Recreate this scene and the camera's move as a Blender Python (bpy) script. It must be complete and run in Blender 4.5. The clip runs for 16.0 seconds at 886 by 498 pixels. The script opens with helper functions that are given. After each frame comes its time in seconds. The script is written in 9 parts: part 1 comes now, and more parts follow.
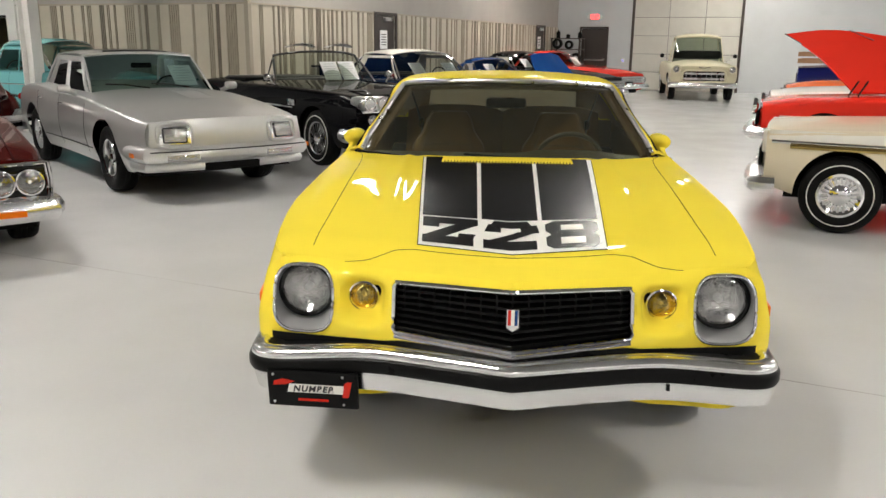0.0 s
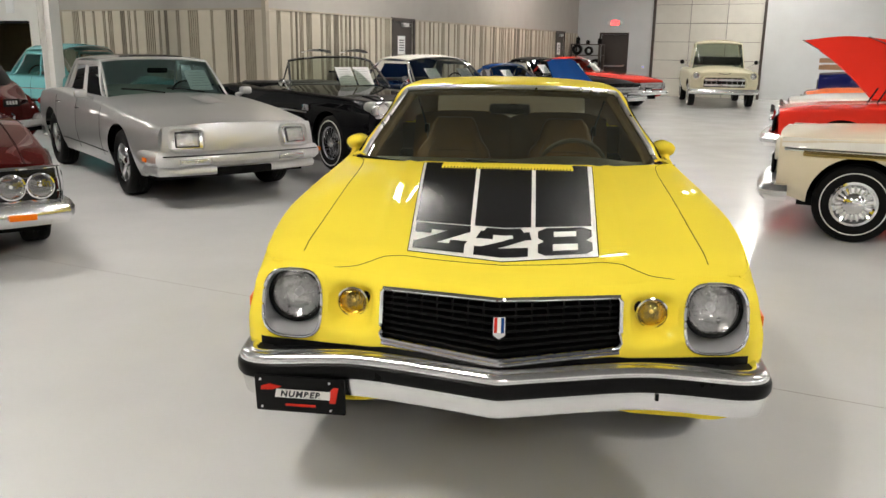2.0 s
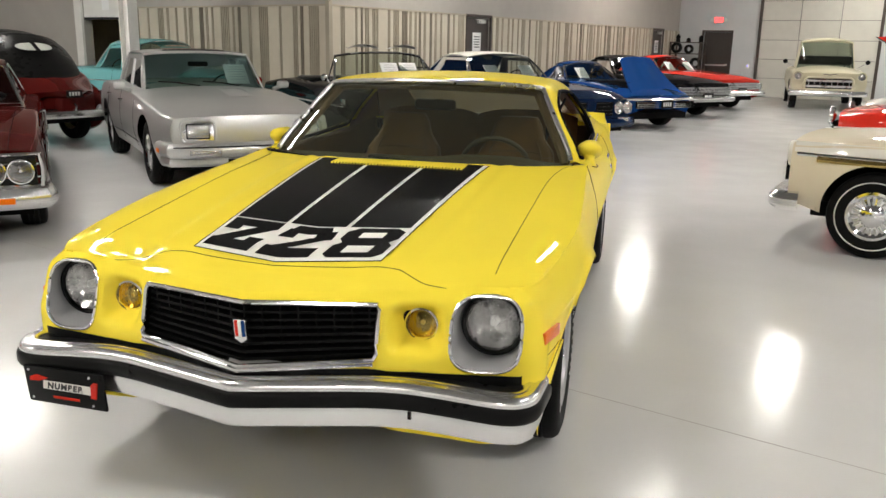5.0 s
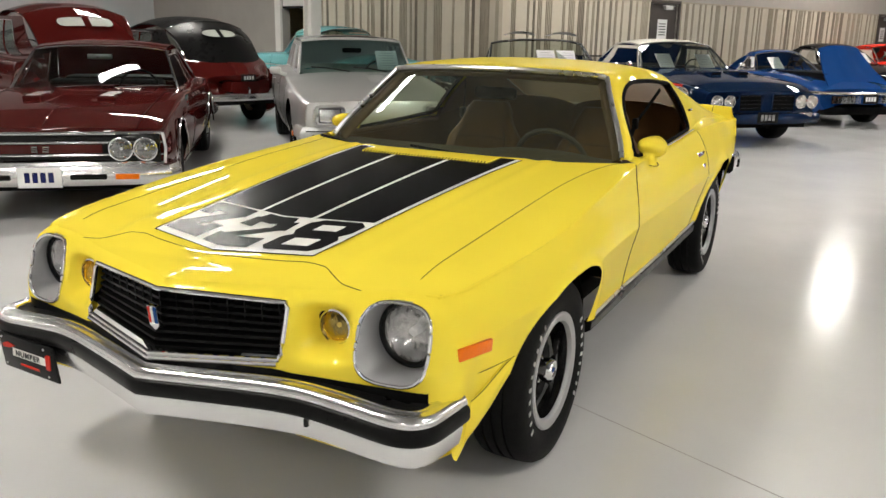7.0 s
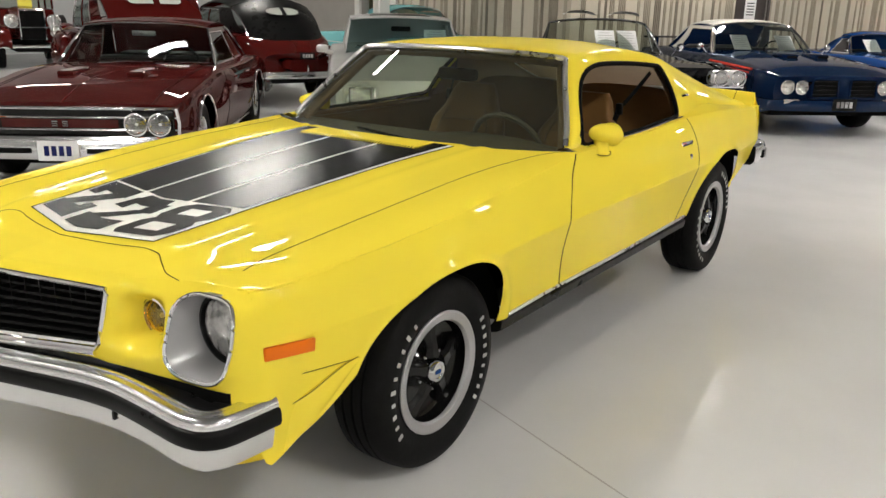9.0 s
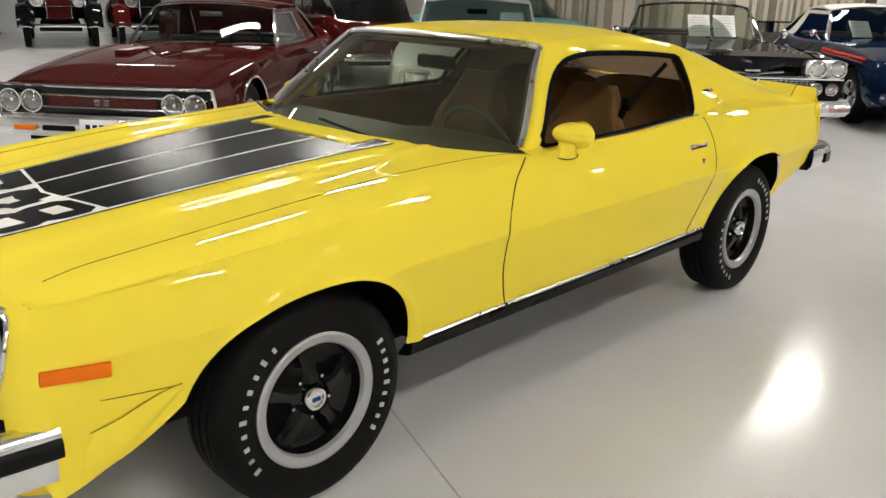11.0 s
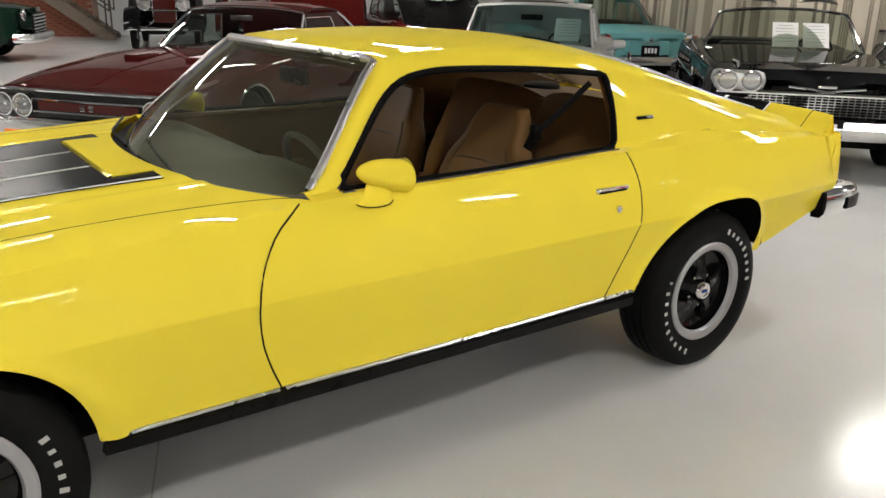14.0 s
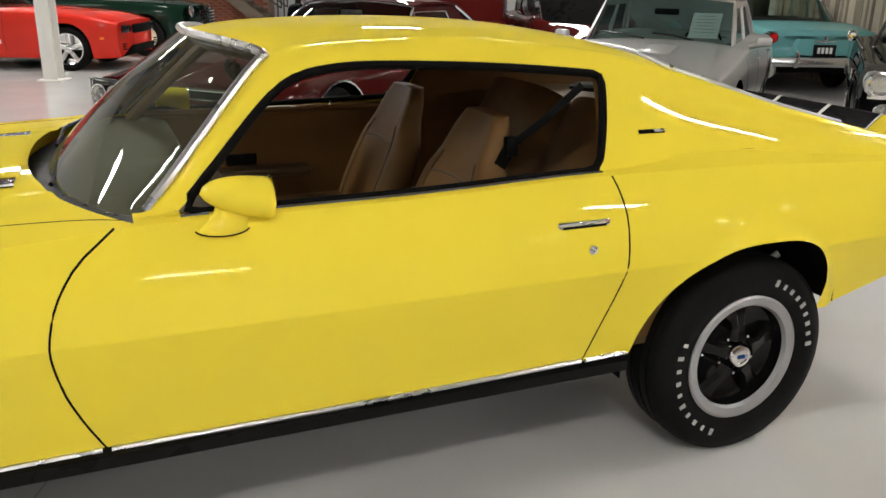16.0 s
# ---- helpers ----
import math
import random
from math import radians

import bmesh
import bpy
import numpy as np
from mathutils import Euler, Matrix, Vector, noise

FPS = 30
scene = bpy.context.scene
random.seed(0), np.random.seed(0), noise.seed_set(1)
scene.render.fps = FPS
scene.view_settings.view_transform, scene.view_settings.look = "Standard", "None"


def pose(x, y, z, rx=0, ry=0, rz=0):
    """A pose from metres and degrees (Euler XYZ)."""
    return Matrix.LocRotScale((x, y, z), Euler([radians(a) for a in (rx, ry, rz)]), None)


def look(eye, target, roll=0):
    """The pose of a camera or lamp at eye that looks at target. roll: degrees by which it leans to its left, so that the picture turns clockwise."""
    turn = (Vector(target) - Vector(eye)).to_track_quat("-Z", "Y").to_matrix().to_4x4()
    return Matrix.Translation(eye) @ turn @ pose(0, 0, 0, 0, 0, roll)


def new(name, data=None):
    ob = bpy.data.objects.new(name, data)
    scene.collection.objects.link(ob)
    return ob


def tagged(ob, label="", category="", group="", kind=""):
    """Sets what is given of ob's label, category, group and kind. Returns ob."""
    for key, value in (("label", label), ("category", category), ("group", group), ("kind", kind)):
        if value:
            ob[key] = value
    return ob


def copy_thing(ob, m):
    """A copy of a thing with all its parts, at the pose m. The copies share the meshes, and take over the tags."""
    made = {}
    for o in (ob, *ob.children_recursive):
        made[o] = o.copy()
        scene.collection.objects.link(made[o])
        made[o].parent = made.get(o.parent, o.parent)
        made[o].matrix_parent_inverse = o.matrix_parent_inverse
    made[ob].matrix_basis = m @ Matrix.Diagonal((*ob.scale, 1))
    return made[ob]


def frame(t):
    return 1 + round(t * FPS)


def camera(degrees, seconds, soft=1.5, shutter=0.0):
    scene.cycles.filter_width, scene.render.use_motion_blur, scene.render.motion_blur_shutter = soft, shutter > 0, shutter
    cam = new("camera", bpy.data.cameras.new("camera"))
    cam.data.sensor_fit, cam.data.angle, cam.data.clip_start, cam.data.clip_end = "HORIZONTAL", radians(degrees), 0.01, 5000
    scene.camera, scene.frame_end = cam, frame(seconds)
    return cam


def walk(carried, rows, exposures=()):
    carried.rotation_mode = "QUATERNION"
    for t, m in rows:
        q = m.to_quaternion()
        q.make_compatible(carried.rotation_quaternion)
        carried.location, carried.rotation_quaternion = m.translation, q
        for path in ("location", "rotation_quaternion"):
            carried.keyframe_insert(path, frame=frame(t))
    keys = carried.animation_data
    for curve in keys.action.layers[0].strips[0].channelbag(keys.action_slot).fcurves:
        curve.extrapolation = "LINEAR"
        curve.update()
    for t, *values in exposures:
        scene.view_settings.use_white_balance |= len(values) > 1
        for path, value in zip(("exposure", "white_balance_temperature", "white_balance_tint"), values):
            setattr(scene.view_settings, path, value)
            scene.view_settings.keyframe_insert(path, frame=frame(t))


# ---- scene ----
cam = camera(57.0, 16.0)
METRES, EYE, TILT, LEAN, TURN = 8.0, 1.5, 0.0, 0.0, 4.2
PATH = [
    (0, (-0.082, -3.394, 1.508), (-0.192, -1.458, 1.02), 0.7),
    (0.5, (-0.077, -3.393, 1.508), (-0.199, -1.457, 1.024), 0.8),
    (1, (-0.064, -3.392, 1.509), (-0.199, -1.455, 1.028), 0.8),
    (1.5, (-0.037, -3.386, 1.509), (-0.183, -1.449, 1.031), 0.8),
    (2, (0.022, -3.375, 1.51), (-0.139, -1.439, 1.034), 0.8),
    (2.5, (0.115, -3.345, 1.512), (-0.059, -1.411, 1.036), 0.9),
    (3, (0.259, -3.286, 1.507), (0.068, -1.353, 1.03), 0.8),
    (3.5, (0.431, -3.237, 1.503), (0.22, -1.307, 1.024), 0.8),
    (3.7, (0.516, -3.22, 1.501), (0.293, -1.291, 1.021), 0.8),
    (6, (1.47, -2.818, 1.497), (0.761, -1.015, 0.999), 1.2),
    (6.5, (1.631, -2.68, 1.495), (0.797, -0.935, 0.986), 1.1),
    (7, (1.757, -2.562, 1.495), (0.858, -0.852, 0.975), 1.1),
    (7.5, (1.916, -2.448, 1.5), (0.966, -0.77, 0.968), 1.1),
    (8, (2.087, -2.327, 1.507), (1.085, -0.684, 0.964), 1.2),
    (8.5, (2.205, -2.185, 1.504), (1.152, -0.579, 0.947), 1.2),
    (9, (2.291, -2.029, 1.499), (1.19, -0.459, 0.929), 1.3),
    (9.5, (2.378, -1.857, 1.496), (1.228, -0.328, 0.912), 1.3),
    (12, (2.773, -0.901, 1.519), (1.356, 0.369, 0.903), 1.3),
    (12.5, (2.832, -0.697, 1.519), (1.386, 0.544, 0.912), 1.1),
    (13, (2.842, -0.474, 1.511), (1.369, 0.738, 0.908), 1.4),
    (13.5, (2.81, -0.241, 1.528), (1.316, 0.934, 0.908), 1.6),
    (14, (2.809, -0.013, 1.51), (1.269, 1.108, 0.899), 1.5),
    (14.5, (2.837, 0.235, 1.497), (1.23, 1.265, 0.898), 1.2),
    (15, (2.789, 0.469, 1.489), (1.133, 1.411, 0.88), 1.15),
    (15.5, (2.725, 0.703, 1.489), (1.025, 1.545, 0.856), 1.2),
    (16, (2.698, 0.919, 1.466), (0.949, 1.663, 0.843), 1.0),
]
walk(cam, [(t, look(eye, target, roll)) for t, eye, target, roll in PATH])

# ---- world, light ----
world = bpy.data.worlds.new("world")
scene.world = world
world.use_nodes = True
world.node_tree.nodes["Background"].inputs[0].default_value = (0.8, 0.85, 0.9, 1)
world.node_tree.nodes["Background"].inputs[1].default_value = 0.05
scene.view_settings.exposure = 0.0
LAMP_POWER = 110.0
ROOM_TURN = -21.0
CEILING = 5.6


# ---- materials ----
def material(name, colour, rough=0.5, metal=0.0, coat=0.0, spec=0.5, vary=0.0, scale=8.0, bump=0.0, bump_scale=60.0,
             rough_vary=0.0, coat_rough=0.03, trans=0.0, ior=1.45, emit=0.0, tint=None, flake=0.0):
    m = bpy.data.materials.new(name)
    m.use_nodes = True
    nt = m.node_tree
    b = nt.nodes["Principled BSDF"]
    b.inputs["Base Color"].default_value = (*colour, 1)
    b.inputs["Roughness"].default_value = rough
    b.inputs["Metallic"].default_value = metal
    b.inputs["Coat Weight"].default_value = coat
    b.inputs["Coat IOR"].default_value = 1.42
    b.inputs["Coat Roughness"].default_value = coat_rough
    b.inputs["Specular IOR Level"].default_value = spec
    b.inputs["Transmission Weight"].default_value = trans
    b.inputs["IOR"].default_value = ior
    if emit:
        b.inputs["Emission Color"].default_value = (*(tint or colour), 1)
        b.inputs["Emission Strength"].default_value = emit
    if vary or bump or rough_vary or flake:
        tc = nt.nodes.new("ShaderNodeTexCoord")
    if vary or rough_vary:
        n1 = nt.nodes.new("ShaderNodeTexNoise")
        n1.inputs["Scale"].default_value = scale
        n1.inputs["Detail"].default_value = 6
        n2 = nt.nodes.new("ShaderNodeTexNoise")
        n2.inputs["Scale"].default_value = scale * 0.17
        n2.inputs["Detail"].default_value = 3
        nt.links.new(tc.outputs["Object"], n1.inputs["Vector"])
        nt.links.new(tc.outputs["Object"], n2.inputs["Vector"])
        mix = nt.nodes.new("ShaderNodeMath")
        mix.operation = "ADD"
        nt.links.new(n1.outputs["Fac"], mix.inputs[0])
        nt.links.new(n2.outputs["Fac"], mix.inputs[1])
    if vary:
        ramp = nt.nodes.new("ShaderNodeMapRange")
        ramp.inputs["From Min"].default_value, ramp.inputs["From Max"].default_value = 0.7, 1.3
        ramp.inputs["To Min"].default_value, ramp.inputs["To Max"].default_value = 1 - vary, 1 + vary
        nt.links.new(mix.outputs[0], ramp.inputs["Value"])
        mul = nt.nodes.new("ShaderNodeVectorMath")
        mul.operation = "SCALE"
        mul.inputs[0].default_value = colour
        nt.links.new(ramp.outputs[0], mul.inputs["Scale"])
        nt.links.new(mul.outputs[0], b.inputs["Base Color"])
    if rough_vary:
        r2 = nt.nodes.new("ShaderNodeMapRange")
        r2.inputs["From Min"].default_value, r2.inputs["From Max"].default_value = 0.7, 1.3
        r2.inputs["To Min"].default_value = max(0.0, rough - rough_vary)
        r2.inputs["To Max"].default_value = rough + rough_vary
        nt.links.new(mix.outputs[0], r2.inputs["Value"])
        nt.links.new(r2.outputs[0], b.inputs["Roughness"])
    if bump:
        nb = nt.nodes.new("ShaderNodeTexNoise")
        nb.inputs["Scale"].default_value = bump_scale
        nb.inputs["Detail"].default_value = 4
        nt.links.new(tc.outputs["Object"], nb.inputs["Vector"])
        bp = nt.nodes.new("ShaderNodeBump")
        bp.inputs["Strength"].default_value = bump
        bp.inputs["Distance"].default_value = 0.01
        nt.links.new(nb.outputs["Fac"], bp.inputs["Height"])
        nt.links.new(bp.outputs[0], b.inputs["Normal"])
    if flake:
        vo = nt.nodes.new("ShaderNodeTexVoronoi")
        vo.inputs["Scale"].default_value = 900
        nt.links.new(tc.outputs["Object"], vo.inputs["Vector"])
        bp = nt.nodes.new("ShaderNodeBump")
        bp.inputs["Strength"].default_value = flake
        bp.inputs["Distance"].default_value = 0.0005
        nt.links.new(vo.outputs["Distance"], bp.inputs["Height"])
        nt.links.new(bp.outputs[0], b.inputs["Normal"])
    return m


def window_glass(name, tint, clear=0.75, veil=0.0):
    """Thin car glass: tinted see-through with a mirror-like sheen by Fresnel."""
    m = bpy.data.materials.new(name)
    m.use_nodes = True
    nt = m.node_tree
    nt.nodes.clear()
    out = nt.nodes.new("ShaderNodeOutputMaterial")
    mix = nt.nodes.new("ShaderNodeMixShader")
    tr = nt.nodes.new("ShaderNodeBsdfTransparent")
    tr.inputs[0].default_value = (*[c * clear for c in tint], 1)
    gl = nt.nodes.new("ShaderNodeBsdfGlossy")
    gl.inputs["Roughness"].default_value = 0.02
    gl.inputs["Color"].default_value = (0.95, 0.97, 1, 1)
    fr = nt.nodes.new("ShaderNodeFresnel")
    fr.inputs["IOR"].default_value = 1.36
    nt.links.new(fr.outputs[0], mix.inputs[0])
    nt.links.new(tr.outputs[0], mix.inputs[1])
    nt.links.new(gl.outputs[0], mix.inputs[2])
    last = mix
    if veil:
        # an uneven pale veil, painted in for the reflected light that hazes the glass
        tc = nt.nodes.new("ShaderNodeTexCoord")
        no = nt.nodes.new("ShaderNodeTexNoise")
        no.inputs["Scale"].default_value = 3.5
        no.inputs["Detail"].default_value = 5
        mr = nt.nodes.new("ShaderNodeMapRange")
        mr.inputs["From Min"].default_value, mr.inputs["From Max"].default_value = 0.35, 0.65
        mr.inputs["To Min"].default_value, mr.inputs["To Max"].default_value = veil * 0.75, veil * 1.25
        df = nt.nodes.new("ShaderNodeBsdfDiffuse")
        df.inputs["Color"].default_value = (0.72, 0.74, 0.60, 1)
        last = nt.nodes.new("ShaderNodeMixShader")
        nt.links.new(tc.outputs["Object"], no.inputs["Vector"])
        nt.links.new(no.outputs["Fac"], mr.inputs["Value"])
        nt.links.new(mr.outputs[0], last.inputs[0])
        nt.links.new(mix.outputs[0], last.inputs[1])
        nt.links.new(df.outputs[0], last.inputs[2])
    nt.links.new(last.outputs[0], out.inputs[0])
    return m


def car_paint(name, colour, rough=0.28, metal=0.0, flake=0.0, coat=0.7):
    return material(name, colour, rough=rough, metal=metal, coat=coat, coat_rough=0.022, spec=0.0 if metal == 0 else 0.5, vary=0.02, scale=3.0, flake=flake)


M_YELLOW = car_paint("yellow_paint", (0.90, 0.715, 0.06), coat=0.48)
M_SILVER = car_paint("silver_paint", (0.53, 0.53, 0.525), rough=0.30, metal=0.60)
M_MAROON = car_paint("maroon_paint", (0.058, 0.008, 0.007), rough=0.3)
M_DARK_RED = car_paint("dark_red_paint", (0.060, 0.006, 0.005), rough=0.3)
M_BLACK = car_paint("black_paint", (0.005, 0.005, 0.006), coat=0.5)
M_TURQUOISE = car_paint("turquoise_paint", (0.16, 0.42, 0.44))
M_CREAM = car_paint("cream_paint", (0.72, 0.64, 0.49))
M_IVORY = car_paint("ivory_paint", (0.66, 0.62, 0.45))
M_WHITE_CAR = car_paint("white_paint", (0.78, 0.76, 0.70))
M_BLUE = car_paint("blue_paint", (0.004, 0.013, 0.040))
M_BRIGHT_BLUE = car_paint("bright_blue_paint", (0.009, 0.048, 0.185))
M_NAVY = car_paint("navy_paint", (0.008, 0.012, 0.09))
M_RED = car_paint("red_paint", (0.62, 0.03, 0.018))
M_ORANGE = car_paint("orange_paint", (0.70, 0.12, 0.02))
M_GREEN = car_paint("dark_green_paint", (0.006, 0.022, 0.014))
M_CHROME = material("chrome", (0.82, 0.82, 0.83), rough=0.07, metal=1.0, rough_vary=0.03, scale=5)
M_CHROME_SOFT = material("worn_chrome", (0.76, 0.76, 0.76), rough=0.22, metal=1.0, vary=0.03, scale=9)
M_SATIN = material("satin_aluminium", (0.66, 0.66, 0.66), rough=0.3, metal=1.0, rough_vary=0.06, scale=20)
M_RUBBER = material("tyre_rubber", (0.007, 0.007, 0.007), rough=0.6, spec=0.10, vary=0.25, scale=30, bump=0.12, bump_scale=120)
M_BLACK_PLASTIC = material("black_plastic", (0.006, 0.006, 0.006), rough=0.32, spec=0.12, rough_vary=0.08, scale=12)
M_BLACK_GLOSS = material("gloss_black", (0.006, 0.006, 0.006), rough=0.14, spec=0.3, vary=0.1)
M_GRILLE = material("grille_black", (0.004, 0.004, 0.004), rough=0.4, spec=0.12, vary=0.1)
M_DARK = material("dark_void", (0.006, 0.006, 0.006), rough=0.9, spec=0.1, vary=0.3)
M_TAN = material("tan_vinyl", (0.185, 0.097, 0.034), rough=0.42, spec=0.28, vary=0.12, scale=9, bump=0.15, bump_scale=260)
M_TAN_DARK = material("tan_dash", (0.12, 0.075, 0.036), rough=0.5, vary=0.12, scale=9, bump=0.15, bump_scale=260)
M_HEADLINER = material("dark_brown_headliner", (0.19, 0.118, 0.056), rough=0.7, vary=0.1, bump=0.1, bump_scale=300)
M_DARK_SEAT = material("dark_seat_vinyl", (0.03, 0.028, 0.027), rough=0.5, vary=0.15)
M_GREY_SEAT = material("teal_seat_cloth", (0.03, 0.12, 0.12), rough=0.7, vary=0.15)
M_GLASS = window_glass("car_glass", (0.80, 0.86, 0.78), 0.72)
M_GLASS_OLIVE = window_glass("olive_glass", (0.68, 0.78, 0.62), 0.70, veil=0.023)
M_GLASS_DARK = window_glass("tinted_glass", (0.70, 0.76, 0.73), 0.76)
M_GLASS_GREEN = window_glass("green_glass", (0.70, 0.86, 0.83), 0.66)
M_LAMP_GLASS = material("lamp_glass", (0.50, 0.50, 0.49), rough=0.16, metal=0.8, coat=0.8, bump=0.6, bump_scale=70)
def lens_glass(name, tint, ribs):
    """Ribbed lamp glass: mostly see-through, with a broken sheen."""
    m = bpy.data.materials.new(name)
    m.use_nodes = True
    nt = m.node_tree
    nt.nodes.clear()
    out = nt.nodes.new("ShaderNodeOutputMaterial")
    mix = nt.nodes.new("ShaderNodeMixShader")
    tr = nt.nodes.new("ShaderNodeBsdfTransparent")
    tr.inputs[0].default_value = (*tint, 1)
    gl = nt.nodes.new("ShaderNodeBsdfGlossy")
    gl.inputs["Roughness"].default_value = 0.10
    gl.inputs["Color"].default_value = (*tint, 1)
    tc = nt.nodes.new("ShaderNodeTexCoord")
    mp = nt.nodes.new("ShaderNodeMapping")
    mp.inputs["Scale"].default_value = (1.0, 0.2, 0.35)
    no = nt.nodes.new("ShaderNodeTexNoise")
    no.inputs["Scale"].default_value = ribs
    bp = nt.nodes.new("ShaderNodeBump")
    bp.inputs["Strength"].default_value = 0.7
    bp.inputs["Distance"].default_value = 0.012
    nt.links.new(tc.outputs["Object"], mp.inputs["Vector"])
    nt.links.new(mp.outputs[0], no.inputs["Vector"])
    nt.links.new(no.outputs["Fac"], bp.inputs["Height"])
    nt.links.new(bp.outputs[0], gl.inputs["Normal"])
    mix.inputs[0].default_value = 0.30
    nt.links.new(tr.outputs[0], mix.inputs[1])
    nt.links.new(gl.outputs[0], mix.inputs[2])
    nt.links.new(mix.outputs[0], out.inputs[0])
    return m


M_LENS = lens_glass("ribbed_lamp_glass", (0.88, 0.88, 0.88), 60)
M_LENS_AMBER = lens_glass("amber_lamp_glass", (0.95, 0.72, 0.22), 80)
M_REFLECTOR = material("lamp_reflector", (0.62, 0.61, 0.60), rough=0.12, metal=1.0, rough_vary=0.05, scale=20, bump=0.25, bump_scale=45)
M_RING = material("dull_trim_ring", (0.42, 0.42, 0.43), rough=0.38, metal=0.55, vary=0.06, scale=14)
M_AMBER = material("amber_lens", (0.80, 0.17, 0.006), rough=0.3, spec=0.2, bump=0.2, bump_scale=90)
M_RED_LENS = material("red_lens", (0.42, 0.012, 0.012), rough=0.12, coat=0.8)
# opaque pale colour standing in for light seen through a saloon's cabin
M_LIT_PANE = material("lit_pane_pale", (0.42, 0.44, 0.40), rough=0.12, vary=0.15, scale=5)
M_PAPER = material("paper", (0.82, 0.82, 0.82), rough=0.7, vary=0.03)
M_PRINT = material("grey_print", (0.42, 0.42, 0.42), rough=0.6)
M_INK = material("ink", (0.03, 0.03, 0.035), rough=0.6)
M_WHITE_DECAL = material("white_decal", (0.78, 0.77, 0.72), rough=0.4, spec=0.3)
M_BLACK_DECAL = material("black_decal", (0.008, 0.008, 0.009), rough=0.23, coat=0.0, spec=0.10, vary=0.1, scale=6)
M_WHITE_PAINT = material("white_steel_paint", (0.74, 0.73, 0.70), rough=0.42, vary=0.05, scale=4)
M_WALL = material("grey_wall_paint", (0.37, 0.35, 0.32), rough=0.7, vary=0.05, scale=2.5, bump=0.2, bump_scale=70)
M_WALL_WHITE = material("pale_wall_paint", (0.56, 0.575, 0.585), rough=0.65, vary=0.04, scale=2.0, bump=0.1, bump_scale=50)
M_FLOOR = material("epoxy_floor", (0.62, 0.62, 0.62), rough=0.17, coat=0.05, coat_rough=0.09, spec=0.26, vary=0.05, scale=1.6, rough_vary=0.015, bump=0.012, bump_scale=5)
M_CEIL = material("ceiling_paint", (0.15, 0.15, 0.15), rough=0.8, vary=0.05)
M_DOOR = material("dark_brown_door", (0.045, 0.036, 0.032), rough=0.45, vary=0.08)
M_BAY = material("bay_door_panel", (0.60, 0.585, 0.53), rough=0.5, vary=0.05, scale=3, bump=0.1, bump_scale=40)
M_STAIR = material("brown_stair_steel", (0.13, 0.10, 0.075), rough=0.6, vary=0.12, scale=6)
M_BRICK = material("red_brick", (0.23, 0.075, 0.045), rough=0.85, vary=0.35, scale=14, bump=0.5, bump_scale=60)
M_MORTAR = material("mortar", (0.30, 0.20, 0.16), rough=0.9, vary=0.1)
M_STEEL_RAIL = material("brown_rail_steel", (0.06, 0.045, 0.038), rough=0.45)
M_EXIT = material("exit_glow", (0.9, 0.05, 0.05), emit=6.0, tint=(1.0, 0.03, 0.03))
M_BOUNCE_WALL = material("bounce_wall_white", (0.74, 0.74, 0.73), rough=0.65, vary=0.04, scale=2.0, bump=0.1, bump_scale=50)
M_LIGHT = material("lamp_diffuser", (0.9, 0.9, 0.88), emit=LAMP_POWER, tint=(1.0, 0.955, 0.88))


# ---- mesh helpers ----
def curve(*pts):
    """A smooth monotone curve through (t, value) pairs."""
    xs = [p[0] for p in pts]
    ys = [p[1] for p in pts]
    n = len(xs)
    if n == 1:
        return lambda t: ys[0]
    h = [xs[i + 1] - xs[i] for i in range(n - 1)]
    d = [(ys[i + 1] - ys[i]) / h[i] for i in range(n - 1)]
    m = [d[0]] + [0.0 if d[i - 1] * d[i] <= 0 else 2 * d[i - 1] * d[i] / (d[i - 1] + d[i]) for i in range(1, n - 1)] + [d[-1]]

    def f(t):
        if t <= xs[0]:
            return ys[0]
        if t >= xs[-1]:
            return ys[-1]
        i = 0
        while t > xs[i + 1]:
            i += 1
        s = (t - xs[i]) / h[i]
        return (ys[i] * (1 + 2 * s) * (1 - s) ** 2 + h[i] * m[i] * s * (1 - s) ** 2
                + ys[i + 1] * s * s * (3 - 2 * s) + h[i] * m[i + 1] * s * s * (s - 1))
    return f


def mesh_object(name, bm, mat, parent=None, label="", smooth=True, angle=38):
    me = bpy.data.meshes.new(name)
    bm.normal_update()
    bm.to_mesh(me)
    bm.free()
    for m in (mat if isinstance(mat, (list, tuple)) else [mat]):
        me.materials.append(m)
    if smooth:
        me.shade_smooth()
        me.set_sharp_from_angle(angle=radians(angle))
    ob = new(name, me)
    ob.parent = parent
    if label:
        ob["label"] = label
    return ob


def part(name, bm, mat, parent, label="", smooth=True, angle=38):
    return mesh_object(name, bm, mat, parent, label, smooth, angle)


def thing(name, m, label, category, group=""):
    ob = new(name)
    ob.empty_display_size = 0.2
    ob.matrix_basis = m
    return tagged(ob, label, category, group)


def box(bm, x0, x1, y0, y1, z0, z1, bevel=0.0, m=None):
    r = bmesh.ops.create_cube(bm, size=1, matrix=Matrix.LocRotScale(
        ((x0 + x1) / 2, (y0 + y1) / 2, (z0 + z1) / 2), None, (abs(x1 - x0), abs(y1 - y0), abs(z1 - z0))))
    vs = r["verts"]
    if m is not None:
        bmesh.ops.transform(bm, matrix=m, verts=vs)
    if bevel:
        es = list({e for v in vs for e in v.link_edges})
        bmesh.ops.bevel(bm, geom=es, offset=bevel, segments=2, profile=0.5, affect="EDGES")
    return bm


def boxed(*a, **k):
    return box(bmesh.new(), *a, **k)


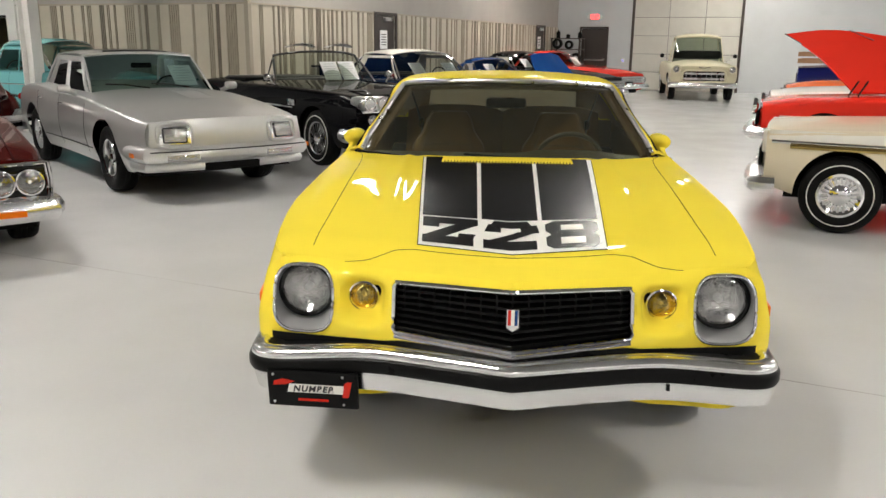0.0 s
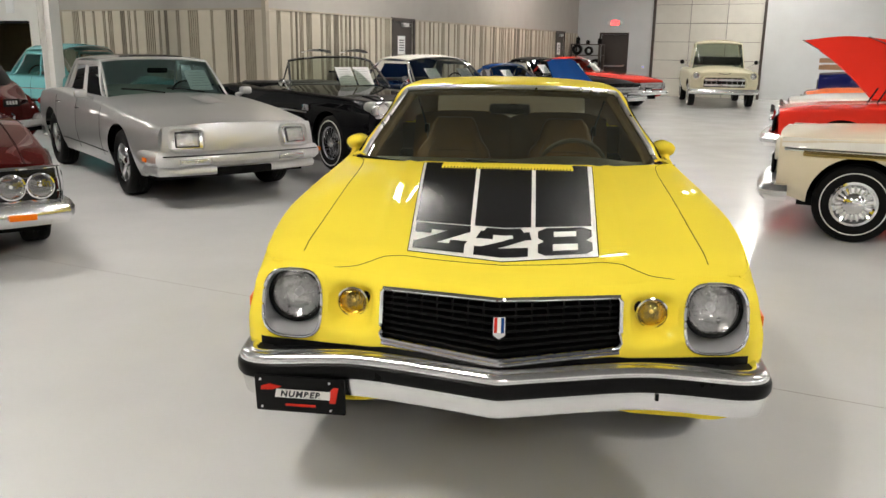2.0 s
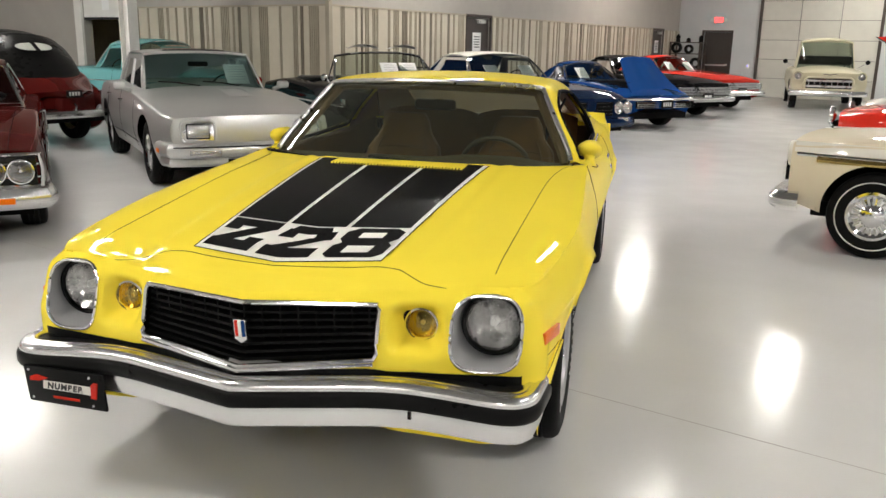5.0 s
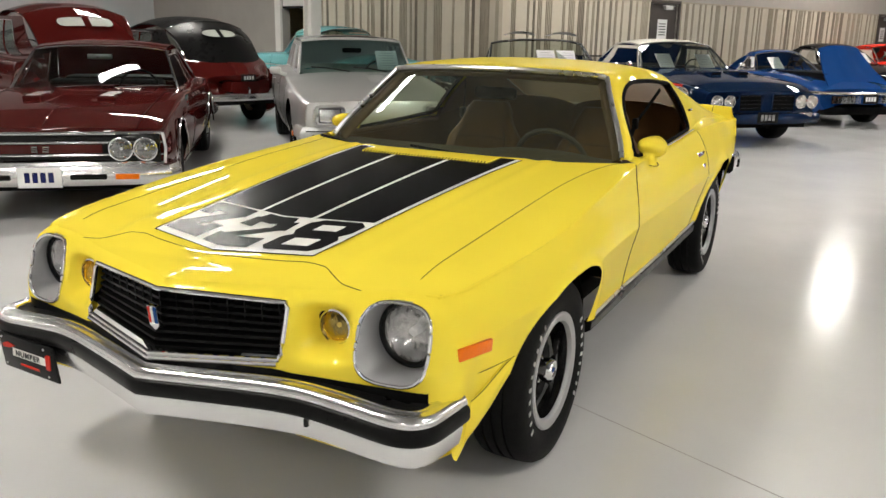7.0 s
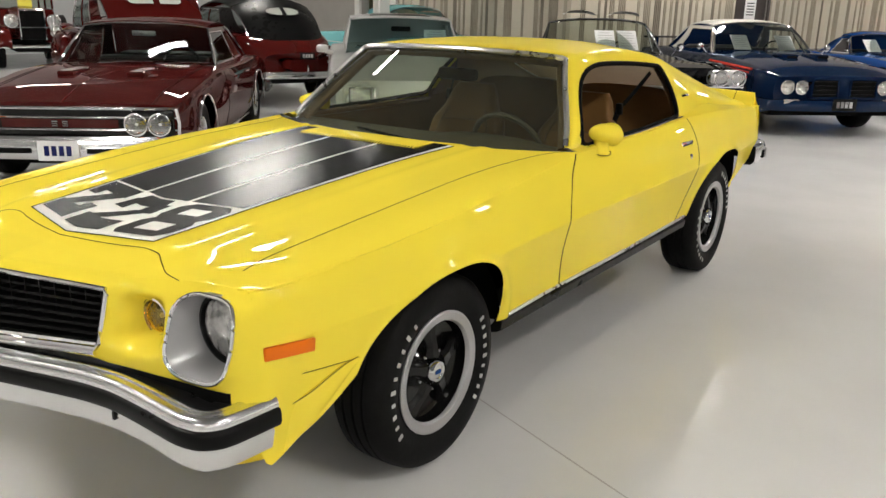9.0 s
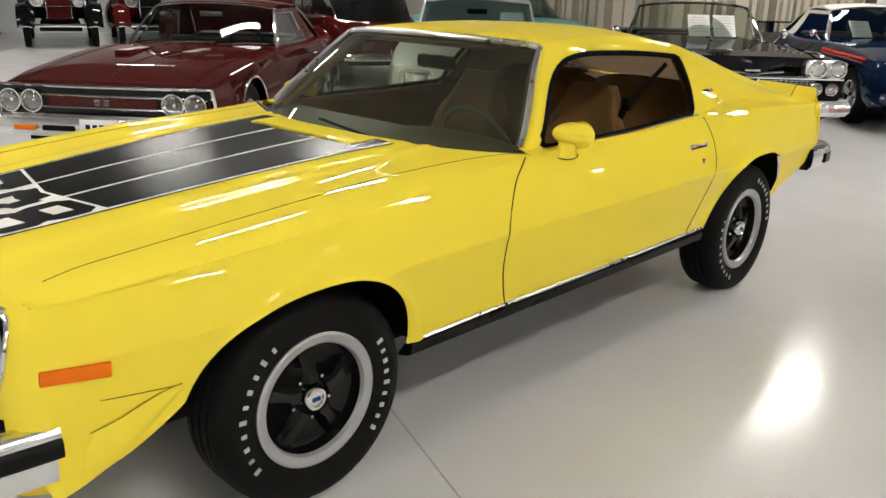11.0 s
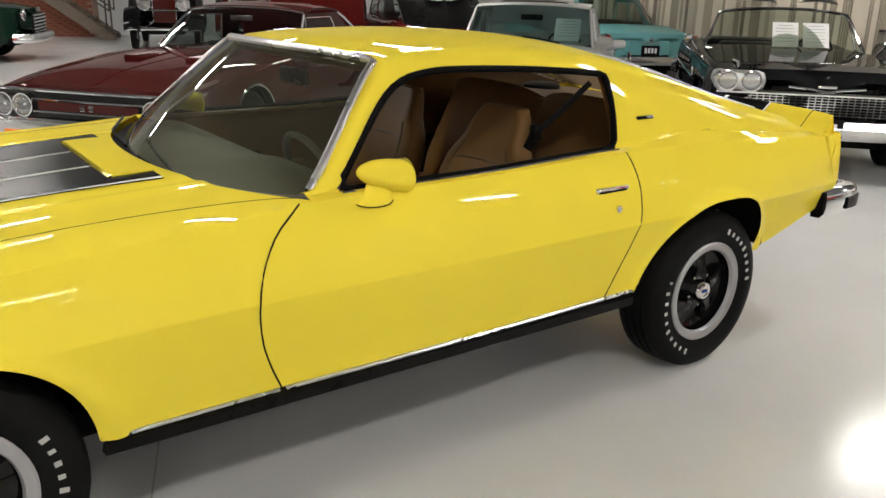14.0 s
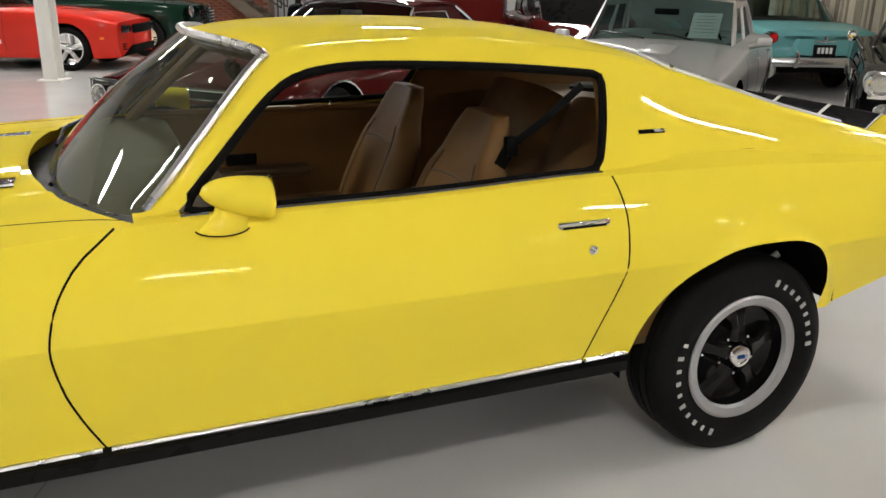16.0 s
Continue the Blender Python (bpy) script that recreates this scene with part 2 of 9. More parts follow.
def grid(fn, nu, nv, bm=None, keep=None, closed_u=False, flip=False):
    """A sheet of fn(u, v), u and v from 0 to 1. keep(p): which faces stay, by their middle."""
    bm = bm or bmesh.new()
    vs = [[bm.verts.new(fn(i / nu, j / nv)) for j in range(nv + 1)] for i in range(nu if closed_u else nu + 1)]
    for i in range(nu):
        k = (i + 1) % nu if closed_u else i + 1
        for j in range(nv):
            q = [vs[i][j], vs[k][j], vs[k][j + 1], vs[i][j + 1]]
            if flip:
                q.reverse()
            if keep is not None:
                c = (q[0].co + q[1].co + q[2].co + q[3].co) / 4
                if not keep(c):
                    continue
            if len({tuple(round(c, 6) for c in v.co) for v in q}) >= 3:
                try:
                    bm.faces.new(q)
                except ValueError:
                    pass
    loose = [v for v in bm.verts if not v.link_faces]
    bmesh.ops.delete(bm, geom=loose, context="VERTS")
    return bm


def solid(bm, thick):
    """Gives a sheet a thickness (inwards, against its normals)."""
    bmesh.ops.solidify(bm, geom=bm.faces[:], thickness=thick)
    return bm


def tube(pts, r, bm=None, n=8, closed=False, flat=None):
    """A round bar along points; flat=(ry, rz) squashes it across (width, height by the up axis)."""
    bm = bm or bmesh.new()
    pts = [Vector(p) for p in pts]
    rings = []
    k = len(pts)
    for i, p in enumerate(pts):
        a = pts[(i - 1) % k] if closed or i else p
        b = pts[(i + 1) % k] if closed or i < k - 1 else p
        d = (b - a).normalized()
        up = Vector((0, 0, 1)) if abs(d.z) < 0.95 else Vector((0, 1, 0))
        s = d.cross(up).normalized()
        w = s.cross(d)
        ra, rb = flat if flat else (r, r)
        rings.append([bm.verts.new(p + s * ra * math.cos(t) + w * rb * math.sin(t)) for t in (2 * math.pi * j / n for j in range(n))])
    for i in range(k if closed else k - 1):
        A, B = rings[i], rings[(i + 1) % k]
        for j in range(n):
            bm.faces.new([A[j], A[(j + 1) % n], B[(j + 1) % n], B[j]])
    if not closed:
        bm.faces.new(rings[0][::-1])
        bm.faces.new(rings[-1])
    bmesh.ops.recalc_face_normals(bm, faces=bm.faces[:])
    return bm


def sweep(pts, profile, bm=None, up=(0, 0, 1)):
    """Sweeps a closed profile of (out, up) pairs along points that lie in plan; out is to the right of the way."""
    bm = bm or bmesh.new()
    pts = [Vector(p) for p in pts]
    rings = []
    for i, p in enumerate(pts):
        a, b = pts[max(0, i - 1)], pts[min(len(pts) - 1, i + 1)]
        d = (b - a)
        d.z = 0
        d.normalize()
        out = d.cross(Vector(up)).normalized()
        rings.append([bm.verts.new(p + out * o + Vector((0, 0, h))) for o, h in profile])
    n = len(profile)
    for A, B in zip(rings, rings[1:]):
        for j in range(n):
            bm.faces.new([A[j], A[(j + 1) % n], B[(j + 1) % n], B[j]])
    bm.faces.new(rings[0][::-1])
    bm.faces.new(rings[-1])
    bmesh.ops.recalc_face_normals(bm, faces=bm.faces[:])
    return bm


def lathe(profile, n=32, bm=None, m=None, closed=False):
    """Turns (along, radius) pairs round the x axis."""
    bm = bm or bmesh.new()
    rings = []
    new_verts = []
    for a, r in profile:
        ring = [bm.verts.new((a, r * math.cos(t), r * math.sin(t))) for t in (2 * math.pi * j / n for j in range(n))] if r > 1e-6 else [bm.verts.new((a, 0, 0))]
        rings.append(ring)
        new_verts += ring
    seq = list(zip(rings, rings[1:])) + ([(rings[-1], rings[0])] if closed else [])
    for A, B in seq:
        if len(A) == 1 and len(B) == 1:
            continue
        for j in range(n):
            k = (j + 1) % n
            if len(A) == 1:
                bm.faces.new([A[0], B[k], B[j]])
            elif len(B) == 1:
                bm.faces.new([A[j], A[k], B[0]])
            else:
                bm.faces.new([A[j], A[k], B[k], B[j]])
    fs = list({f for v in new_verts for f in v.link_faces})
    bmesh.ops.recalc_face_normals(bm, faces=fs)
    if m is not None:
        bmesh.ops.transform(bm, matrix=m, verts=new_verts)
    return bm


def plate(poly, thick, m, bm=None):
    """A flat plate from a plan outline (x, y), its back at z 0 and its face at z thick, set at m."""
    bm = bm or bmesh.new()
    a = [bm.verts.new(m @ Vector((x, y, 0))) for x, y in poly]
    b = [bm.verts.new(m @ Vector((x, y, thick))) for x, y in poly]
    bm.faces.new(a[::-1])
    bm.faces.new(b)
    for i in range(len(poly)):
        k = (i + 1) % len(poly)
        bm.faces.new([a[i], a[k], b[k], b[i]])
    return bm


def mirrored(bm):
    """Adds the mirror image across x = 0."""
    r = bmesh.ops.duplicate(bm, geom=bm.verts[:] + bm.edges[:] + bm.faces[:])
    vs = [g for g in r["geom"] if isinstance(g, bmesh.types.BMVert)]
    fs = [g for g in r["geom"] if isinstance(g, bmesh.types.BMFace)]
    for v in vs:
        v.co.x = -v.co.x
    bmesh.ops.reverse_faces(bm, faces=fs)
    bmesh.ops.remove_doubles(bm, verts=bm.verts[:], dist=0.0004)
    return bm


def lerp(a, b, t):
    return a + (b - a) * t


def smoothstep(a, b, t):
    s = min(1.0, max(0.0, (t - a) / (b - a)))
    return s * s * (3 - 2 * s)


# ---- the room ----
ROOM = pose(0, 0, 0, 0, 0, ROOM_TURN)


def room(a, b, z=0.0, turn=0.0):
    """A pose in the room: a across, b along the long wall."""
    return ROOM @ pose(a, b, z, 0, 0, turn)


def structure(name, bm, mat, label, category, smooth=False):
    ob = mesh_object(name, bm, mat, None, label, smooth)
    ob.matrix_basis = ROOM
    return tagged(ob, label, category, kind="structure")


A_LEFT, A_FAR, A_RIGHT = -7.8, -22.6, 19.0
B_END, B_STEP, B_BACK = 26.6, 8.5, -11.5
structure("floor", boxed(A_FAR - 0.2, A_RIGHT + 0.2, B_BACK - 0.2, B_END + 0.2, -0.2, 0), M_FLOOR,
          "glossy pale grey epoxy-coated concrete showroom floor", "floor")
# unseen ceiling, kept dark grey so black paint and glass reflect little
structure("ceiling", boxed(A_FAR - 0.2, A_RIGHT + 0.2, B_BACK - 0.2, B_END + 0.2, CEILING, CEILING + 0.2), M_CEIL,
          "plain dark grey ceiling over the showroom", "ceiling")


def wall_with_holes(name, axis, at, lo, hi, z1, holes, mat, label, thick=0.2, side=1):
    """A wall along b (axis 'a') or a (axis 'b'); holes are (from, to, bottom, top). side: to which side it grows thick."""
    bm = bmesh.new()
    cuts = sorted(holes)
    spans = []
    here = lo
    for h0, h1, zb, zt in cuts:
        spans.append((here, h0, 0.0, z1))
        if zb > 0:
            spans.append((h0, h1, 0.0, zb))
        spans.append((h0, h1, zt, z1))
        here = h1
    spans.append((here, hi, 0.0, z1))
    for s0, s1, zb, zt in spans:
        if s1 - s0 < 1e-4:
            continue
        if axis == "a":
            box(bm, min(at, at + side * thick), max(at, at + side * thick), s0, s1, zb, zt)
        else:
            box(bm, s0, s1, min(at, at + side * thick), max(at, at + side * thick), zb, zt)
    return structure(name, bm, mat, label, "wall")


DOOR_B, DOOR3_B = (12.9, 13.84), (24.1, 25.0)
OPEN_A = (-15.04, -13.6)
EXIT_A, BAY_A, BAY_TOP = (-6.91, -5.98), (-5.05, -1.43), 3.72
wall_left = wall_with_holes("wall_left", "a", A_LEFT, B_STEP, B_END, CEILING,
                            [(*DOOR_B, 0, 2.10), (*DOOR3_B, 0, 2.10)], M_WALL,
                            "grey painted long wall with striped metal wainscot panels", side=-1)
wall_step = wall_with_holes("wall_step", "b", B_STEP, A_FAR, A_LEFT - 0.2, CEILING,
                            [(*OPEN_A, 0, 3.0)], M_WALL, "grey wall with striped panels and a roll-up door opening")
wall_end = wall_with_holes("wall_end", "b", B_END, A_LEFT - 0.2, A_RIGHT, CEILING,
                           [(*EXIT_A, 0, 2.10), (*BAY_A, 0, BAY_TOP)], M_WALL_WHITE,
                           "pale blue-grey painted end wall")
wall_far = wall_with_holes("wall_far", "a", A_FAR, B_BACK, B_STEP, CEILING, [], M_WALL_WHITE,
                           "pale painted far wall behind the staircase", side=-1)
wall_right = wall_with_holes("wall_right", "a", A_RIGHT, B_BACK, B_END, CEILING, [], M_WALL_WHITE,
                             "pale painted side wall of the showroom")
# unseen wall, set close and painted white to bounce light onto the car fronts
bounce_wall = wall_with_holes("bounce_wall", "b", B_BACK, A_FAR, A_RIGHT, CEILING, [], M_BOUNCE_WALL,
                            "unseen white wall behind the viewer, added to bounce light forward", side=-1)

# striped wainscot: flat pale strips and darker ribbed strips, each a panel of its own
M_STRIP_PALE = material("pale_metal_strip", (0.52, 0.475, 0.385), rough=0.45, vary=0.05, scale=6)
M_STRIP_MID = material("mid_metal_strip", (0.37, 0.33, 0.26), rough=0.45, vary=0.06, scale=6)
M_STRIP_DARK = material("dark_metal_strip", (0.24, 0.21, 0.165), rough=0.45, vary=0.07, scale=6)
PANEL_TOP = 2.12


def strip_mesh(name, width, ribs, mat, pitch):
    bm = bmesh.new()
    if not ribs:
        box(bm, 0, width, 0, 0.012, 0, PANEL_TOP)
    else:
        n = max(2, round(width / pitch))
        w = width / n
        prof = []
        for i in range(n):
            prof += [(i * w, 0.004), (i * w + w * 0.42, 0.004), (i * w + w * 0.5, 0.020), (i * w + w * 0.92, 0.020)]
        prof.append((width, 0.004))
        lo = [bm.verts.new((x, d, 0)) for x, d in prof]
        hi = [bm.verts.new((x, d, PANEL_TOP)) for x, d in prof]
        for i in range(len(prof) - 1):
            bm.faces.new([lo[i], lo[i + 1], hi[i + 1], hi[i]])
    me = bpy.data.meshes.new(name)
    bm.to_mesh(me)
    bm.free()
    me.materials.append(mat)
    return me


def wainscot(wall, place, length, skip, seed):
    rng = random.Random(seed)
    s = 0.0
    i = 0
    cache = {}
    while s < length - 0.05:
        kind = i % 2
        w = rng.choice([0.06, 0.09, 0.13, 0.20, 0.28]) if kind == 0 else rng.choice([0.06, 0.08, 0.12, 0.18, 0.24])
        w = min(w, length - s)
        for h0, h1 in skip:
            if s < h0 < s + w:
                w = h0 - s
        inside = [h for h in skip if h[0] - 1e-6 <= s < h[1] - 1e-6]
        if inside:
            s = inside[0][1]
            continue
        mat = M_STRIP_PALE if kind == 0 else rng.choice([M_STRIP_MID, M_STRIP_DARK, M_STRIP_MID, M_STRIP_MID])
        key = (round(w, 3), kind, mat.name)
        if key not in cache:
            cache[key] = strip_mesh("panel", w, kind == 1, mat, 0.045)
        ob = new("panel", cache[key])
        ob.parent = wall
        ob.matrix_basis = place @ Matrix.Translation((s, 0, 0))
        s += w
        i += 1


# the long wall's panels face +a, the step wall's face -b
wainscot(wall_left, Matrix.Translation((A_LEFT + 0.002, B_STEP, 0)) @ Matrix(((0, 1, 0, 0), (1, 0, 0, 0), (0, 0, 1, 0), (0, 0, 0, 1))),
         B_END - B_STEP, [(DOOR_B[0] - B_STEP - 0.07, DOOR_B[1] - B_STEP + 0.07), (DOOR3_B[0] - B_STEP - 0.07, DOOR3_B[1] - B_STEP + 0.07)], 5)
wainscot(wall_step, Matrix.Translation((A_LEFT - 0.02, B_STEP - 0.002, 0)) @ Matrix(((-1, 0, 0, 0), (0, -1, 0, 0), (0, 0, 1, 0), (0, 0, 0, 1))),
         5.5, [], 9)
bm = boxed(A_LEFT + 0.001, A_LEFT + 0.03, B_STEP, DOOR_B[0] - 0.07, PANEL_TOP, PANEL_TOP + 0.03)
box(bm, A_LEFT + 0.001, A_LEFT + 0.03, DOOR_B[1] + 0.07, DOOR3_B[0] - 0.07, PANEL_TOP, PANEL_TOP + 0.03)
box(bm, A_LEFT - 5.6, A_LEFT + 0.03, B_STEP - 0.03, B_STEP - 0.001, PANEL_TOP, PANEL_TOP + 0.03)
box(bm, A_LEFT - 0.05, A_LEFT + 0.035, B_STEP - 0.04, B_STEP + 0.05, 0, PANEL_TOP + 0.6)
structure("trim", bm, M_STRIP_MID, "metal cap trim over the striped panels", "trim")


def door(name, axis, at, lo, hi, top, label, mat=M_DOOR, closer=True, notice=False):
    """A door in its frame. The parts are children of the leaf; face is towards +a or -b."""
    bm = bmesh.new()
    f = 0.06

    def bx(s0, s1, d0, d1, z0, z1, b):
        if axis == "a":
            box(b, at + d0, at + d1, s0, s1, z0, z1)
        else:
            box(b, s0, s1, at - d1, at - d0, z0, z1)
        return b
    bx(lo + 0.01, hi - 0.01, -0.07, -0.03, 0.005, top - 0.01, bm)
    leaf = structure(name, bm, mat, label, "door")
    fr = bmesh.new()
    bx(lo - f, lo, -0.1, 0.03, 0, top + f, fr)
    bx(hi, hi + f, -0.1, 0.03, 0, top + f, fr)
    bx(lo, hi, -0.1, 0.03, top, top + f, fr)
    part("door_frame", fr, M_DOOR, leaf, "dark brown steel frame", smooth=False)
    hd = bmesh.new()
    bx(hi - 0.14, hi - 0.06, -0.03, 0.03, 1.0, 1.05, hd)
    bx(hi - 0.80, hi - 0.10, -0.01, 0.03, 0.98, 1.03, hd)
    part("push_bar", hd, M_SATIN, leaf, smooth=False)
    if closer:
        cl = bmesh.new()
        bx(lo + 0.45, lo + 0.75, -0.03, 0.03, top - 0.12, top - 0.05, cl)
        bx(lo + 0.35, lo + 0.8, 0.01, 0.025, top - 0.05, top - 0.035, cl)
        part("door_closer", cl, M_SATIN, leaf, "grey closer arm", smooth=False)
    if notice:
        pn = bmesh.new()
        bx(lo + 0.28, lo + 0.62, -0.03, -0.026, 1.38, 1.78, pn)
        nb = part("notice", pn, M_PAPER, leaf, "white printed notice", smooth=False)
        ib = bmesh.new()
        for k in range(5):
            bx(lo + 0.34, lo + 0.56, -0.026, -0.024, 1.68 - k * 0.055, 1.70 - k * 0.055, ib)
        part("print_bar", ib, M_INK, nb, smooth=False)
    return leaf


door("door_1", "a", A_LEFT, *DOOR_B, 2.10, "dark brown steel door with a white notice in the striped wall", notice=True)
door("door_2", "a", A_LEFT, *DOOR3_B, 2.10, "dark brown steel door near the end of the striped wall", notice=True)
door("door_3", "b", B_END, *EXIT_A, 2.10, "dark brown steel exit door below a red lit sign", closer=False)

# exit sign over the end door
sign = thing("exit_sign", room(-6.43, B_END, 2.40), "red glowing exit sign on a white plate above the dark door", "exit sign")
part("housing", boxed(-0.17, 0.17, -0.06, -0.002, 0, 0.2, 0.006), M_WHITE_PAINT, sign)
part("lit_face", boxed(-0.14, 0.14, -0.066, -0.0605, 0.02, 0.18), M_EXIT, sign, "red lit face")
for sx in (-1, 1):
    part("lamp_head", lathe([(0, 0), (0, 0.045), (0.05, 0.06), (0.055, 0.0)], 16, m=pose(sx * 0.22, -0.03, 0.1, 0, 0, -90)), M_WHITE_PAINT, sign)

# sectional bay door
bay = structure("door_4", boxed(BAY_A[0] - 0.1, BAY_A[1] + 0.1, B_END + 0.09, B_END + 0.12, 0, BAY_TOP + 0.05), material("bay_door_joint", (0.22, 0.215, 0.20), rough=0.6, vary=0.1),
                "tall closed sectional garage door of cream panels in the end wall", "garage door")
for r in range(6):
    for c in range(3):
        w = (BAY_A[1] - BAY_A[0]) / 3
        part("panel", boxed(BAY_A[0] + c * w + 0.012, BAY_A[0] + (c + 1) * w - 0.012, B_END + 0.045, B_END + 0.088,
                            r * 0.62 + 0.009, (r + 1) * 0.62 - 0.009, 0.006), M_BAY, bay, smooth=False)
for a in (BAY_A[0], BAY_A[1]):
    part("guide_rail", boxed(a - 0.06, a + 0.03, B_END - 0.05, B_END - 0.002, 0, BAY_TOP), M_STEEL_RAIL, bay, "dark steel track")

# call button with a blue light on the end wall
cb = thing("call_button", room(-5.35, B_END, 1.0), "small white wall switch with a blue light", "wall switch")
part("plate", boxed(-0.05, 0.05, -0.03, -0.002, -0.07, 0.07, 0.005), M_WHITE_PAINT, cb)
part("blue_light", lathe([(0, 0.022), (0.015, 0.018), (0.018, 0)], 14, m=pose(0, -0.03, 0, 0, 0, -90)), material("blue_glow", (0.1, 0.1, 0.9), emit=3.0, tint=(0.12, 0.12, 1.0)), cb, "lit blue lens")

# dark tool rack in the corner by the exit door
rk = thing("tool_rack", room(-7.15, 25.75), "dark steel tool rack with wheels and hoses hung on it", "tool rack")
for x in (-0.5, 0.5):
    for y in (-0.3, 0.3):
        part("post", boxed(x - 0.025, x + 0.025, y - 0.025, y + 0.025, 0, 1.75), M_STEEL_RAIL, rk, smooth=False)
for z in (0.3, 0.85, 1.35, 1.72):
    part("shelf", boxed(-0.53, 0.53, -0.33, 0.33, z, z + 0.03), M_STEEL_RAIL, rk, smooth=False)
for x, z, r in ((-0.30, 1.56, 0.16), (0.12, 1.52, 0.13), (0.38, 1.06, 0.17), (-0.2, 1.06, 0.16)):
    part("hose_reel", lathe([(-0.06, r), (-0.05, r + 0.02), (0.05, r + 0.02), (0.06, r), (0.05, r * 0.55), (-0.05, r * 0.55)], 20, m=pose(x, -0.26, z, 0, 0, 90), closed=True), M_BLACK_PLASTIC, rk, "black hose reel")
for x, z, h in ((0.42, 1.75, 0.22), (0.0, 1.75, 0.14), (-0.36, 1.75, 0.26), (0.1, 0.88, 0.2)):
    part("canister", lathe([(0, 0), (0, 0.07), (h * 0.8, 0.07), (h * 0.9, 0.03), (h, 0.03), (h, 0)], 16, m=pose(x, 0.0, z, 0, -90, 0)), M_DARK, rk)

# steel columns
def column(a, b):
    ob = thing("steel_column", room(a, b), "white painted steel column standing on the grey floor", "column", "columns in the hall")
    bm = boxed(-0.13, 0.13, -0.012, 0.012, 0, CEILING)
    box(bm, -0.13, -0.112, -0.1, 0.1, 0, CEILING)
    box(bm, 0.112, 0.13, -0.1, 0.1, 0, CEILING)
    part("shaft", bm, M_WHITE_PAINT, ob, smooth=False)
    part("base_plate", boxed(-0.2, 0.2, -0.17, 0.17, 0, 0.02, 0.004), M_WHITE_PAINT, ob)
    return ob


column(-10.80, 6.64)
column(-10.1, -3.47)
column(-10.1, -13.8)

# room behind the roll-up door
bm = boxed(OPEN_A[0] - 3, OPEN_A[1] + 3, 14.0, 14.2, 0, CEILING)
box(bm, OPEN_A[0] - 3.2, OPEN_A[0] - 3.0, B_STEP + 0.2, 14.2, 0, CEILING)
box(bm, OPEN_A[1] + 3.0, OPEN_A[1] + 3.2, B_STEP + 0.2, 14.2, 0, CEILING)
box(bm, OPEN_A[0] - 3, OPEN_A[1] + 3, B_STEP + 0.2, 14.2, CEILING - 0.5, CEILING - 0.3)
M_WARM = material("warm_cream_wall", (0.66, 0.58, 0.36), rough=0.7, vary=0.06)
structure("wall_workshop", bm, M_WARM, "warm cream walls of the workshop beyond the opening", "wall")
structure("ground", boxed(OPEN_A[0] - 3, OPEN_A[1] + 3, B_STEP + 0.2, 14.2, -0.2, -0.002), M_FLOOR, "grey workshop floor", "floor")
bm = boxed(OPEN_A[0] - 0.25, OPEN_A[0], B_STEP - 0.06, B_STEP - 0.002, 0, 3.2)
box(bm, OPEN_A[1], OPEN_A[1] + 0.25, B_STEP - 0.06, B_STEP - 0.002, 0, 3.2)
structure("frame", bm, M_WHITE_PAINT, "white frame of the roll-up door opening", "frame")
rolld = structure("door_5", boxed(OPEN_A[0], OPEN_A[1], B_STEP + 0.02, B_STEP + 0.06, 1.95, 3.0), M_WHITE_PAINT,
                  "half-raised white sectional door with a small notice", "garage door")
part("bottom_seal", boxed(OPEN_A[0], OPEN_A[1], B_STEP + 0.015, B_STEP + 0.065, 1.90, 1.95), M_BLACK_PLASTIC, rolld)
part("notice", boxed(OPEN_A[1] - 0.75, OPEN_A[1] - 0.5, B_STEP + 0.012, B_STEP + 0.018, 2.1, 2.5), M_PAPER, rolld, "white paper notice")
shelf = thing("storage_rack", room(-14.2, 13.2), "brown workshop rack with boxes seen through the opening", "rack")
part("frame", boxed(-0.9, 0.9, -0.3, 0.3, 0, 0.08), M_STEEL_RAIL, shelf)
for sx in (-0.88, 0.88):
    part("upright", boxed(sx - 0.03, sx + 0.03, -0.3, 0.3, 0.08, 2.0), M_STEEL_RAIL, shelf)
for z in (0.7, 1.3, 1.96):
    part("shelf_board", boxed(-0.85, 0.85, -0.3, 0.3, z, z + 0.04), M_STEEL_RAIL, shelf)
M_CARD = material("cardboard", (0.36, 0.22, 0.11), rough=0.8, vary=0.1)
for x, z, w, h in ((-0.5, 1.34, 0.5, 0.4), (0.15, 1.34, 0.4, 0.5), (0.1, 0.74, 0.7, 0.4)):
    bx = tagged(mesh_object("cardboard_box", boxed(-w / 2, w / 2, -0.2, 0.2, 0, h, 0.005), M_CARD), "brown cardboard box on the workshop rack", "box")
    bx.matrix_basis = room(-14.2 + x, 13.2, z)

# brick base and stair in front of the far wall
plinth = structure("wall_brick", boxed(A_FAR + 0.02, A_FAR + 0.92, B_BACK, -2.3, 0, 2.4), M_MORTAR,
                   "red brick wall face beside the staircase", "wall")
bmk = bmesh.new()
box(bmk, 0, 0.014, -0.12, 0.12, -0.034, 0.034, 0.004)
brick_me = bpy.data.meshes.new("brick")
bmk.to_mesh(brick_me)
bmk.free()
brick_me.materials.append(M_BRICK)
stuff = bmesh.new()
count = 0
